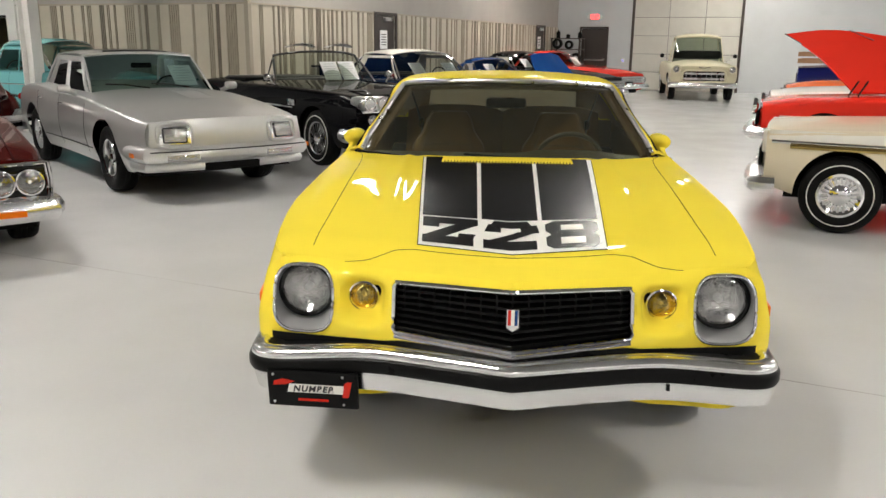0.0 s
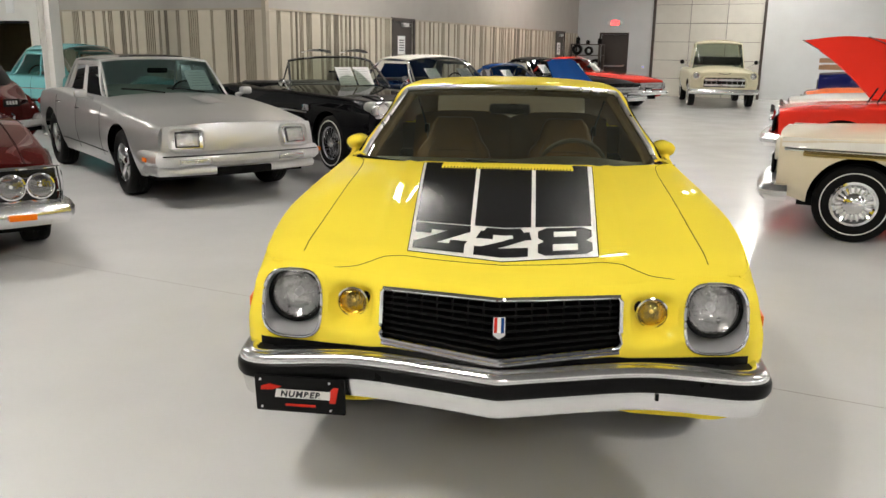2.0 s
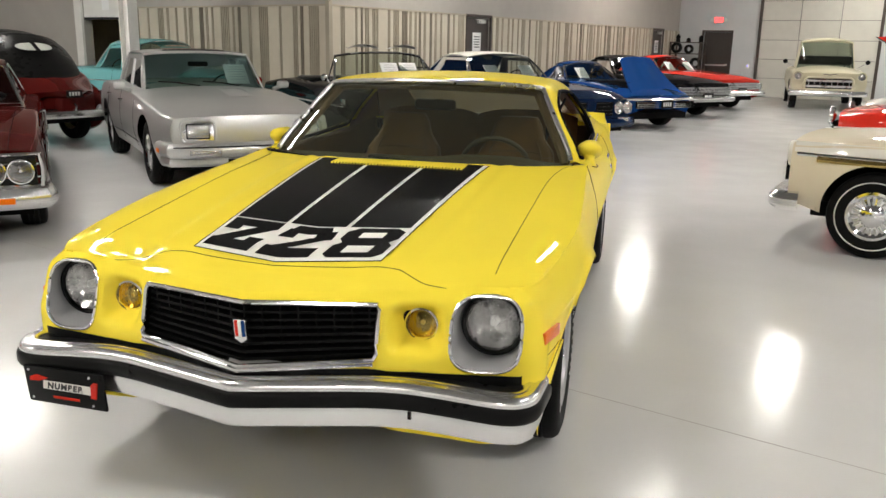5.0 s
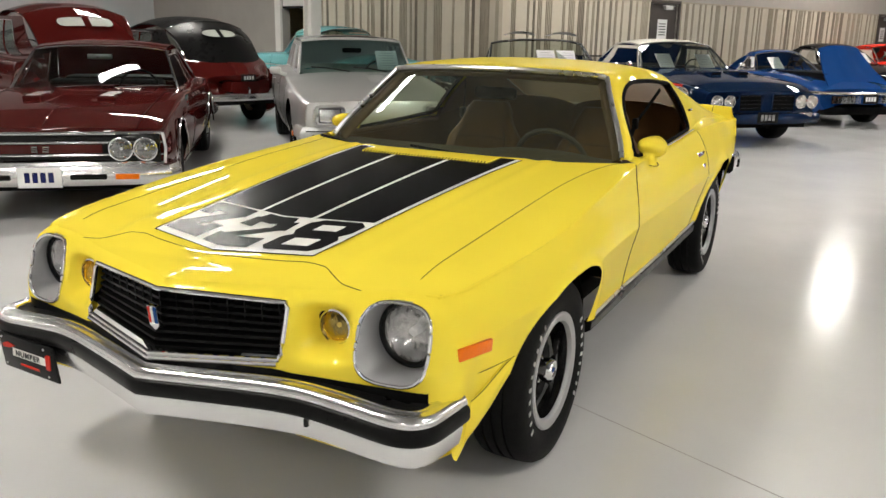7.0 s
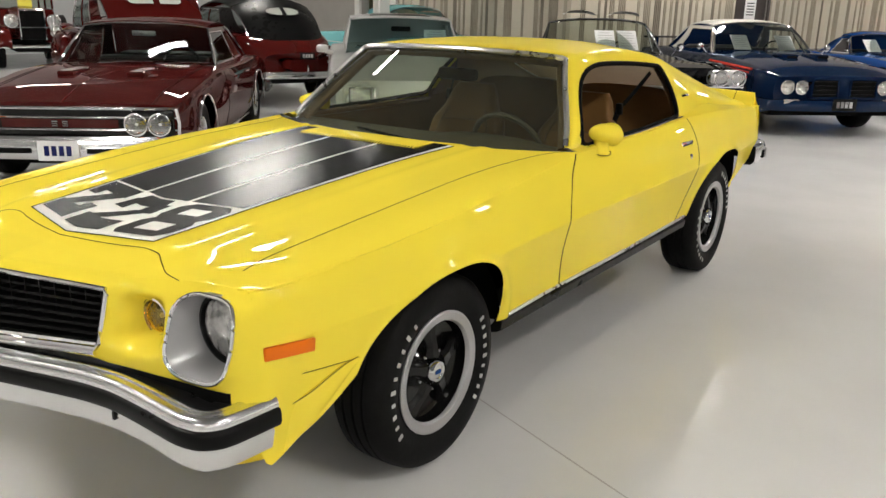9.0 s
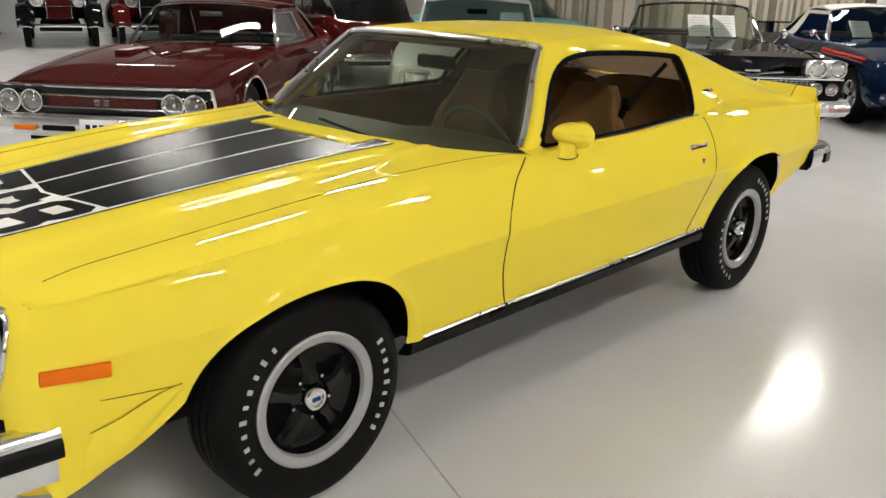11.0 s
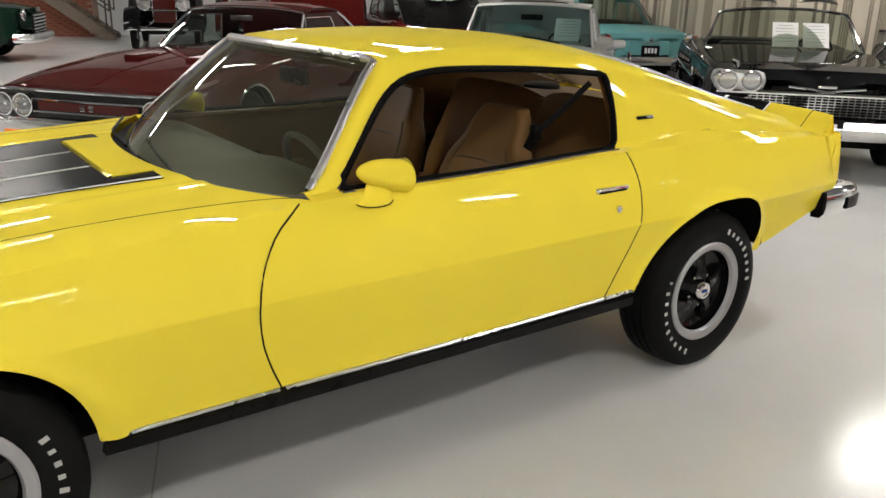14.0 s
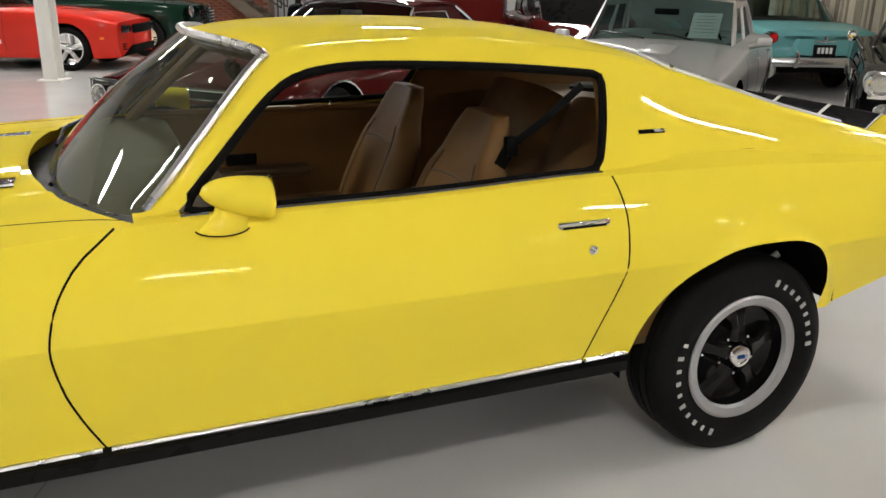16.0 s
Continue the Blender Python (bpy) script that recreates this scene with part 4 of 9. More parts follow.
def bumper(root, b, s, y, z, h=0.1, reach=0.97, back=0.25, out=0.07, bow=0.1, mat=M_CHROME_SOFT, name="bumper", curl=0.03, n=21):
    """A chrome bumper bent round the nose (y < 0) or the tail, hung at height z."""
    sgn = -1 if y < s["wb"] / 2 else 1
    w = b.W(y + 0.3 * -sgn) * reach
    pts = []
    for i in range(n):
        q = 1 - 2 * i / (n - 1)
        pts.append(Vector((q * w, y - sgn * bow * abs(q) ** 2.2, z)))
    pts = [Vector((w + 0.02, y - sgn * (bow + back), z)), Vector((w + 0.03, y - sgn * (bow + back * 0.4), z))] + pts + [Vector((-w - 0.03, y - sgn * (bow + back * 0.4), z)), Vector((-w - 0.02, y - sgn * (bow + back), z))]
    if sgn < 0:
        pts.reverse()
    prof = [(-0.01, -h / 2), (out * 0.55, -h * 0.5), (out, -h * 0.22), (out * 1.02, h * 0.12), (out * 0.6, h * 0.46), (-0.01, h * 0.5)]
    bm = sweep(pts, prof)
    return part(name, bm, mat, root, "polished chrome bumper")


def side_line(root, b, y0, y1, z, r, mat, name="side_trim", dz=0.0, lift=0.004, n=24):
    """A trim strip along both flanks at height z."""
    for sx in (1, -1):
        pts = []
        for i in range(n + 1):
            y = lerp(y0, y1, i / n)
            zz = z + dz * i / n
            pts.append((sx * (b.x_side(y, zz) + lift), b.bowed(b.x_side(y, zz), y), zz))
        part(name, tube(pts, r, n=6), mat, root)


def door_cut(root, b, y, z0, z1, mat=M_DARK):
    """The dark gap of a door edge, on both flanks."""
    for sx in (1, -1):
        pts = [(sx * (b.x_side(y, lerp(z0, z1, i / 8)) - 0.001), y, lerp(z0, z1, i / 8)) for i in range(9)]
        part("door_gap", tube(pts, 0.004, n=5), mat, root)


def handle(root, b, y, z):
    for sx in (1, -1):
        part("door_handle", tube([(sx * (b.x_side(y, z) + d), y + dy, z) for d, dy in ((0.0, 0), (0.025, 0.02), (0.028, 0.09), (0.0, 0.13))], 0.011, n=6), M_CHROME, root, "chrome handle")


# ---- the yellow coupe ----
PLAN = [(0, -0.985), (0.19, -0.928), (0.377, -0.872), (0.50, -0.838), (0.62, -0.815), (0.74, -0.797), (0.80, -0.783), (0.838, -0.752), (0.855, -0.69), (0.875, -0.58), (0.905, -0.40), (0.93, -0.2),
        (0.942, 0.0), (0.938, 0.4), (0.932, 0.8), (0.942, 1.4), (0.946, 2.1), (0.945, 2.7), (0.920, 3.15), (0.892, 3.42), (0.872, 3.60), (0.850, 3.695), (0.80, 3.742), (0.5, 3.785), (0, 3.805)]


def plan_points(step=0.02):
    """Dense points of the plan outline from the nose to the tail, with inward normals."""
    cum = [0.0]
    for a, b in zip(PLAN, PLAN[1:]):
        cum.append(cum[-1] + math.hypot(b[0] - a[0], b[1] - a[1]))
    fx = curve(*zip(cum, [p[0] for p in PLAN]))
    fy = curve(*zip(cum, [p[1] for p in PLAN]))
    n = int(cum[-1] / step)
    out = []
    ts = [cum[-1] * i / n for i in range(n + 1)]
    # denser where the wheel arches start and end
    for t in ts:
        out.append((fx(t), fy(t)))
    return out, fx, fy, cum[-1]


EDGE_Z = curve((-0.80, 0.795), (-0.6, 0.815), (-0.3, 0.842), (0.0, 0.868), (0.4, 0.902), (0.8, 0.932), (1.0, 0.945), (1.6, 0.952), (2.2, 0.968), (2.7, 0.962), (3.2, 0.935), (3.6, 0.915), (3.8, 0.91))
CREASE_Z = curve((-0.8, 0.66), (0.0, 0.69), (0.5, 0.706), (0.8, 0.708), (2.2, 0.716), (3.0, 0.705), (3.8, 0.69))
SILL_Z = curve((-1.0, 0.36), (-0.82, 0.342), (-0.75, 0.335), (-0.69, 0.342), (-0.60, 0.372), (-0.50, 0.425), (-0.43, 0.475), (-0.36, 0.552), (-0.3, 0.50), (0.0, 0.405), (0.4, 0.405), (2.3, 0.425), (3.0, 0.455), (3.3, 0.51), (3.6, 0.585), (3.8, 0.62))
# inward offset of the flank by height over the crease (+) or under it (-)
TUCK_UP = curve((0.0, 0.0), (0.05, 0.0062), (0.10, 0.0165), (0.16, 0.038), (0.22, 0.066), (0.26, 0.092), (0.30, 0.125))
TUCK_DOWN = curve((0.0, 0.0), (0.06, 0.0165), (0.15, 0.041), (0.27, 0.071), (0.34, 0.088))


def TUCK(h):
    return TUCK_UP(h) if h > 0 else TUCK_DOWN(-h)


FACE = curve((0.36, -0.02), (0.55, -0.035), (0.60, -0.034), (0.68, -0.012), (0.74, 0.004), (0.765, 0.018), (0.785, 0.045), (0.80, 0.07))


def arch_z(y):
    """Height of the wheel opening's edge, or 0 outside it."""
    best = 0.0
    for y0, rf, rb, rv in ((0.0, 0.445, 0.362, 0.386), (2.70, 0.410, 0.345, 0.412)):
        r = rf if y < y0 else rb
        d = (y - y0) / r
        if abs(d) < 1:
            p = 3.1 if y > 2.70 else 2.25           # the rear opening is fuller behind the wheel
            best = 0.335 + rv * (1 - abs(d) ** p) ** (1 / p)
    return best


def skirt_point(x, y, nx, ny, z):
    """A point of the outer skin: plan point, inward normal, height."""
    w = smoothstep(-0.60, -0.80, y) if y < 0 else 0.0
    tuck = TUCK(z - CREASE_Z(y))
    if y < -0.2 and z < CREASE_Z(y):
        tuck *= lerp(1.0, 0.42, smoothstep(-0.25, -0.60, y))       # the front fender hardly tucks in
    if y > 3.15 and z > CREASE_Z(y):
        tuck *= lerp(1.0, 0.30, smoothstep(3.15, 3.58, y))         # the tail stands upright under the spoiler
    d = tuck * (1 - w) + FACE(z) * w
    # scoop round the amber lamps
    if y < -0.7 and z > 0.5:
        d += 0.078 * math.exp(-((x - 0.488) / 0.064) ** 4 - ((z - 0.680) / 0.062) ** 4)
    # lips over the wheels
    for yc, rv, rh in ((0.0, 0.386, 0.41), (2.70, 0.412, 0.395)):
        e = math.hypot((y - yc) / rh, max(0.0, z - 0.335) / rv)
        if 0.9 < e < 1.6 and z > 0.36:
            d -= 0.017 * math.exp(-((e - 1.0) / 0.085) ** 2)
    return Vector((x + nx * d, y + ny * d, z))


def top_z(x, y):
    w = smoothstep(-0.60, -0.80, y) if y < 0 else 0.0
    return lerp(EDGE_Z(y), lerp(0.785, 0.80, smoothstep(0.4, 0.7, x)), w)


def in_grille(x, z):
    f = min(1.0, abs(x) / 0.377)
    return abs(x) < 0.379 and lerp(0.585, 0.602, f) < z < lerp(0.762, 0.754, f)


HEAD = (0.694, 0.676, 0.103, 0.107)
LAMP = (0.700, 0.684)
HEAD_RIM = []


def in_head(x, z):
    return (abs(abs(x) - HEAD[0]) / HEAD[2]) ** 3.2 + (abs(z - HEAD[1]) / HEAD[3]) ** 3.2 < 1


def skirt_keep(c):
    if c.y < -0.65:
        if in_grille(c.x, c.z) or in_head(c.x, c.z):
            return False
        if math.hypot(abs(c.x) - 0.493, c.z - 0.684) < 0.036:
            return False
    return True


def coupe_skirt():
    pts, fx, fy, total = plan_points(0.016)
    bm = bmesh.new()
    nv, nc = 42, 22
    rows = []
    ts = [total * i / (len(pts) - 1) for i in range(len(pts))]
    extra = []
    for y0, rf, rb in ((0.0, 0.445, 0.362), (2.70, 0.410, 0.345)):
        for s in (-1, 1):
            r = rf if s < 0 else rb
            for k in (1.002, 0.998, 0.99, 0.975, 0.95):
                extra.append(y0 + s * r * k)
    for ye in extra:
        lo, hi = total * 0.1, total * 0.9
        for _ in range(40):
            mid = (lo + hi) / 2
            lo, hi = (mid, hi) if fy(mid) < ye else (lo, mid)
        ts.append(lo)
    ts = sorted(ts)
    e = 0.004
    for t in ts:
        x, y = fx(t), fy(t)
        tx, ty = fx(min(total, t + e)) - fx(max(0, t - e)), fy(min(total, t + e)) - fy(max(0, t - e))
        ln = math.hypot(tx, ty) or 1
        nx, ny = -ty / ln, tx / ln
        if t < e:
            nx, ny = 0.0, 1.0
        z0, z1 = max(SILL_Z(y), arch_z(y)), top_z(x, y)
        if x < 0.845 and y < -0.68:
            z0 = lerp(0.520, SILL_Z(y), smoothstep(0.815, 0.845, x))
        # one row of points runs along the crease, with close rows beside it
        zc = max(CREASE_Z(y), z0 + 0.03)
        zs = [lerp(z0, zc - 0.004, j / (nc - 1)) for j in range(nc)] + [zc] + [lerp(zc + 0.004, z1, j / (nv - nc - 1)) for j in range(nv - nc)]
        rows.append([bm.verts.new(skirt_point(x, y, nx, ny, z)) for z in zs])
        if t < e:
            for v in rows[-1]:
                v.co.x = 0
    for A, B in zip(rows, rows[1:]):
        for j in range(nv):
            q = [A[j], B[j], B[j + 1], A[j + 1]]
            c = (q[0].co + q[1].co + q[2].co + q[3].co) / 4
            if skirt_keep(c):
                bm.faces.new(q)
    bmesh.ops.delete(bm, geom=[v for v in bm.verts if not v.link_faces], context="VERTS")
    # round off the openings of the face
    for v in bm.verts:
        if not (v.co.y < -0.62 and v.is_boundary and v.co.z > 0.5):
            continue
        dx, dz = v.co.x - HEAD[0], v.co.z - HEAD[1]
        f = (abs(dx) / HEAD[2]) ** 3.2 + (abs(dz) / HEAD[3]) ** 3.2
        if 0.3 < f < 3.0 and v.co.z < 0.7855:
            k = f ** (-1 / 3.2)
            v.co.x, v.co.z = HEAD[0] + dx * k, HEAD[1] + dz * k
            HEAD_RIM.append(v.co.copy())
            continue
        dx, dz = v.co.x - 0.493, v.co.z - 0.684
        f = math.hypot(dx, dz)
        if 0.015 < f < 0.065:
            v.co.x, v.co.z = 0.493 + dx * 0.045 / f, 0.684 + dz * 0.045 / f
            continue
        if v.co.x < 0.40 and 0.57 < v.co.z < 0.78:
            g = min(1.0, v.co.x / 0.377)
            lo, hi = lerp(0.583, 0.600, g), lerp(0.764, 0.756, g)
            if abs(v.co.z - lo) < 0.014:
                v.co.z = lo
            elif abs(v.co.z - hi) < 0.014:
                v.co.z = hi
            if v.co.x > 0.362:
                v.co.x = 0.381
    edge = [r[-1].co.copy() for r in rows if r[-1].is_valid]
    return bm, edge


skirt, EDGE = coupe_skirt()
EDGE_SIDE = [p for p in EDGE if p.y > -0.79]
EDGE_X = curve(*[(p.y, p.x) for p in EDGE if -0.77 < p.y < 3.72][::2])
FRONT_EDGE = curve(*[(p.x, p.y) for p in EDGE if p.y < -0.70 and p.x < 0.765][::2])
X_CORNER = 0.755
HOOD_MID = curve((-0.80, 0.800), (-0.765, 0.812), (-0.5, 0.842), (0.0, 0.893), (0.5, 0.934), (0.75, 0.947), (1.0, 0.952))


def hood_z(x, y):
    """Height of hood and fenders."""
    ax = abs(x)
    xe = EDGE_X(max(y, -0.74))
    q = min(1.0, ax / xe)
    m = q ** 3.2
    roll = 0.026 * smoothstep(0.95, 0.2, y)
    z = lerp(HOOD_MID(y), EDGE_Z(y) + roll, m) - roll * max(0.0, (q - 0.86) / 0.14) ** 2          # fender crest rolling over
    z -= 0.005 * math.exp(-((q - 0.66) / 0.10) ** 2) * smoothstep(0.95, 0.4, y)           # valley by the crest
    z += 0.006 * math.exp(-((ax - lerp(0.45, 0.50, smoothstep(-0.7, 0.7, y))) / 0.024) ** 2)      # hood ridge
    z += 0.008 * (1 - smoothstep(0.40, 0.47, ax))
    yf = FRONT_EDGE(min(ax, X_CORNER)) if ax < X_CORNER else FRONT_EDGE(X_CORNER)
    s = max(0.0, min(1.0, (y - yf) / 0.20))
    zf = top_z(min(ax, 0.75), -0.85)
    return lerp(zf, z, 1 - (1 - s) ** 2.2)


def hood_rear(x):
    return 0.715 + 0.268 * (abs(x) / 0.80) ** 2.3


def lid_point(u, t):
    """Hood and fender tops: u from the middle to the left edge, t from nose to cowl."""
    x0 = u * X_CORNER
    yf = FRONT_EDGE(x0)
    y = lerp(yf, hood_rear(u * 0.80), t ** 1.15)
    xe = EDGE_X(max(y, -0.70))
    k = smoothstep(-0.80, -0.60, y)
    x = u * lerp(X_CORNER, xe, k)
    if u > 0.999:
        if t == 0:
            return Vector((X_CORNER, yf, top_z(X_CORNER, yf)))
        x = EDGE_X(y) if y > -0.74 else x
        return Vector((x, y, EDGE_Z(y) if y > -0.74 else hood_z(x, y)))
    return Vector((x, y, hood_z(x, y)))


coupe = thing("yellow_coupe", pose(0, 0, 0), "bright yellow two-door muscle coupe with black hood decal and chrome bumper", "car", "parked cars in the hall")
bm = mirrored(skirt)
bmesh.ops.recalc_face_normals(bm, faces=bm.faces[:])
body = part("body", bm, M_YELLOW, coupe, angle=32)
bm = grid(lid_point, 46, 90)
mirrored(bm)
bmesh.ops.recalc_face_normals(bm, faces=bm.faces[:])
part("hood", bm, M_YELLOW, coupe, angle=50)

for sx in (1, -1):
    part("fender_bead", tube([Vector((sx * (p.x - 0.003), p.y, p.z - 0.002)) for p in EDGE if -0.80 < p.y < -0.40 and p.x > 0.74], 0.0055, n=8), M_YELLOW, coupe)

# greenhouse: sections from the belt edge to the roof rail
R_X = curve((1.0, 0.772), (1.048, 0.750), (1.098, 0.720), (1.148, 0.688), (1.198, 0.655), (1.248, 0.624), (1.29, 0.600), (1.34, 0.578), (1.42, 0.562), (1.8, 0.535), (2.3, 0.535), (2.62, 0.548), (3.0, 0.585), (3.45, 0.625))
R_Z = curve((1.0, 0.948), (1.048, 1.0), (1.098, 1.052), (1.148, 1.105), (1.198, 1.158), (1.248, 1.210), (1.29, 1.250), (1.34, 1.286), (1.42, 1.308), (1.8, 1.324), (2.3, 1.278), (2.62, 1.206), (3.0, 1.092), (3.45, 0.978))
T_X = curve((1.0, 0.815), (1.065, 0.808), (1.11, 0.790), (1.165, 0.756), (1.215, 0.722), (1.27, 0.690), (1.325, 0.668), (1.39, 0.660), (1.736, 0.642), (2.276, 0.660), (2.62, 0.655), (3.0, 0.69), (3.45, 0.70))
T_Z = curve((1.0, 0.952), (1.065, 0.960), (1.11, 1.005), (1.165, 1.052), (1.215, 1.100), (1.27, 1.152), (1.325, 1.202), (1.39, 1.238), (1.45, 1.250), (1.55, 1.258), (1.8, 1.252), (2.276, 1.218), (2.62, 1.150), (3.0, 1.055), (3.45, 0.968))
VB, VT = 0.12, 0.78


def flank_xz(y, v):
    ex, ez = EDGE_X(y), EDGE_Z(y)
    bx, bz = lerp(ex - 0.040, lerp(ex, T_X(y), 0.30), smoothstep(2.2, 2.7, y)), lerp(ez + 0.006, lerp(ez, T_Z(y), 0.22), smoothstep(2.2, 2.7, y))
    tx, tz, rx, rz = T_X(y), T_Z(y), R_X(y), R_Z(y)
    if v <= VB:
        k = v / VB
        return lerp(ex, bx, k), lerp(ez, bz, k)
    if v <= VT:
        k = (v - VB) / (VT - VB)
        bulge = 0.016 * math.sin(math.pi * k)
        return lerp(bx, tx, k) + bulge, lerp(bz, tz, k)
    k = (v - VT) / (1 - VT)
    lift = 0.5 * min(0.05, abs(tx - rx) * 0.35)
    return lerp(tx, rx, k) + 0.3 * lift * math.sin(math.pi * k), lerp(tz, rz, k) + lift * math.sin(math.pi * k)


def flank_pt(y, v):
    x, z = flank_xz(y, v)
    return Vector((x, y, z))


def win_rear(v):
    return lerp(2.187, 2.276, (v - VB) / (VT - VB))


bm = grid(lambda u, v: flank_pt(lerp(0.965, 3.45, u), v * VB), 84, 3)
grid(lambda u, v: flank_pt(lerp(0.965, 2.276, u), lerp(VT, 1, v)), 64, 6, bm)
grid(lambda u, v: flank_pt(lerp(0.965, 1.065, u), lerp(VB, VT, v)), 6, 4, bm)
grid(lambda u, v: flank_pt(lerp(win_rear(lerp(VB, VT, v)), 3.45, u), lerp(VB, VT, v)), 44, 14, bm)
grid(lambda u, v: flank_pt(lerp(2.276, 3.45, u), lerp(VT, 1, v)), 44, 6, bm)
bmesh.ops.remove_doubles(bm, verts=bm.verts[:], dist=0.002)
mirrored(bm)
bmesh.ops.recalc_face_normals(bm, faces=bm.faces[:])
part("side_frame", bm, M_YELLOW, coupe, angle=50)

ROOF_MID = curve((1.19, 1.308), (1.4, 1.336), (1.8, 1.350), (2.1, 1.342), (2.4, 1.306), (2.66, 1.248))


def roof_pt(u, t):
    q = 2 * u - 1
    yf = 1.19 + 0.135 * abs(q) ** 3.0
    yr = 2.66 - 0.04 * q * q
    y = lerp(yf, yr, t)
    k = abs(q) ** 2.6
    ys = lerp(1.325, 2.62, t)
    return Vector((q * R_X(ys), lerp(y, ys, k), lerp(ROOF_MID(lerp(1.19, 2.66, t)), R_Z(ys), k)))


bm = grid(roof_pt, 36, 40)
bmesh.ops.recalc_face_normals(bm, faces=bm.faces[:])
part("roof", bm, M_YELLOW, coupe, angle=50)
bm = grid(lambda u, t: roof_pt(lerp(0.03, 0.97, u), lerp(0.02, 0.98, t)) - Vector((0, 0, 0.022)), 18, 18)
part("headliner", bm, M_HEADLINER, coupe, "dark brown headliner")


def screen_pt(u, v):
    q = 2 * u - 1
    a = Vector((q * 0.772, 0.765 + 0.235 * abs(q) ** 2.3, 0.925 + 0.022 * abs(q) ** 4))
    b = roof_pt(u, 0.0)
    p = a.lerp(b, v)
    lx = R_X(lerp(1.0, 1.325, v))
    k = abs(q) ** 6
    p.x = lerp(p.x, math.copysign(lx, q), k)
    p.y += -0.012 * math.sin(math.pi * v) * (1 - k)
    p.z += 0.014 * math.sin(math.pi * v) * (1 - k)
    if abs(q) > 0.999:
        y = lerp(1.0, 1.325, v)
        p = Vector((math.copysign(R_X(y), q), y, R_Z(y)))
    return p


def backlight_pt(u, v):
    q = 2 * u - 1
    b = roof_pt(u, 1.0)
    a = Vector((q * R_X(3.30), 3.36 - 0.06 * q * q, 0.986 + 0.024 * q * q))
    p = a.lerp(b, v)
    p.z += 0.018 * math.sin(math.pi * v) * (1 - abs(q) ** 4)
    if abs(q) > 0.999:
        y = lerp(3.30, 2.62, v)
        p = Vector((math.copysign(R_X(y), q), y, R_Z(y)))
    return p


g1 = part("windscreen", grid(screen_pt, 28, 14), M_GLASS_OLIVE, coupe, "green-tinted laminated windscreen")
g2 = part("rear_window", grid(backlight_pt, 24, 12, flip=True), M_GLASS_OLIVE, coupe)
for g in (g1, g2):
    g.visible_shadow = False
loop = [screen_pt(0, v / 20) for v in range(0, 20)] + [screen_pt(i / 28, 1) for i in range(29)] + [screen_pt(1, 1 - v / 20) for v in range(1, 21)]
part("windscreen_trim", tube([p + Vector((math.copysign(0.003, p.x) if abs(p.x) > 0.5 else 0, -0.006, 0.006)) for p in loop], 0.0125, n=8), M_SATIN, coupe, "bright windscreen trim")
loop = [backlight_pt(0, v / 10) for v in range(0, 10)] + [backlight_pt(i / 24, 1) for i in range(25)] + [backlight_pt(1, 1 - v / 10) for v in range(1, 11)]
part("rear_window_trim", tube([p + Vector((0, 0.004, 0.004)) for p in loop], 0.011, n=8), M_SATIN, coupe, "bright rear window trim")
# dark cowl trough with wipers
bm = bmesh.new()
grid(lambda u, v: Vector(((2 * u - 1) * 0.79, lerp(hood_rear((2 * u - 1) * 0.79) - 0.03, 0.775 + 0.245 * abs(2 * u - 1) ** 2.3, v), lerp(0.905, 0.912, v) + 0.022 * abs(2 * u - 1) ** 4)), 24, 3, bm)
part("cowl", bm, M_BLACK_PLASTIC, coupe, "black cowl trough")
for sx, y0 in ((0.30, 0.80), (-0.28, 0.80)):
    part("wiper", tube([(sx, y0 - 0.02, 0.925), (sx - 0.25, y0 + 0.0, 0.942), (sx - 0.52, y0 + 0.02 + 0.12 * abs(sx - 0.5), 0.952)], 0.007, n=6), M_BLACK_PLASTIC, coupe)

# side glass left down on the near side; window surrounds
for sx in (1, -1):
    rim = [flank_pt(y, VB) for y in np.linspace(1.065, 2.187, 24)] + [flank_pt(win_rear(v), v) for v in np.linspace(VB, VT, 10)[1:]] + [flank_pt(y, VT) for y in np.linspace(2.276, 1.065, 40)[1:-1]]
    rim = [Vector((sx * (p.x - 0.004), p.y, p.z)) for p in rim]
    sm = []
    k = len(rim)
    for i in range(k):
        sm.append((rim[i - 1] + rim[i] * 2 + rim[(i + 1) % k]) / 4)
    part("window_seal", tube(sm, 0.0115, closed=True, n=8), M_DARK, coupe, "black rubber window seal")
    belt = [Vector((sx * (flank_pt(y, VB * 0.55).x + 0.004), y, flank_pt(y, VB * 0.55).z + 0.004)) for y in np.linspace(1.065, 2.18, 20)]
    part("belt_trim", tube(belt, 0.005, n=6), M_CHROME, coupe, "bright belt trim")

# rear deck and tail spoiler
def deck_pt(u, t):
    q = 2 * u - 1
    y = lerp(3.36 - 0.06 * q * q, 3.72 - 0.06 * q * q, t)
    w = smoothstep(3.30, 3.48, y)
    xe, ze = lerp(R_X(y), EDGE_X(min(y, 3.6)), w), lerp(R_Z(y), EDGE_Z(y), w)
    return Vector((q * xe, y, lerp(lerp(0.985, 0.920, t ** 0.8), ze, abs(q) ** 3)))


bm = grid(deck_pt, 30, 14)
bmesh.ops.recalc_face_normals(bm, faces=bm.faces[:])
part("deck_lid", bm, M_YELLOW, coupe)
sp = [(-0.02, 0.915), (0.0, 0.927), (0.03, 0.944), (0.07, 0.976), (0.10, 0.996), (0.112, 0.998), (0.118, 0.985), (0.112, 0.93), (0.09, 0.86), (0.06, 0.80)]


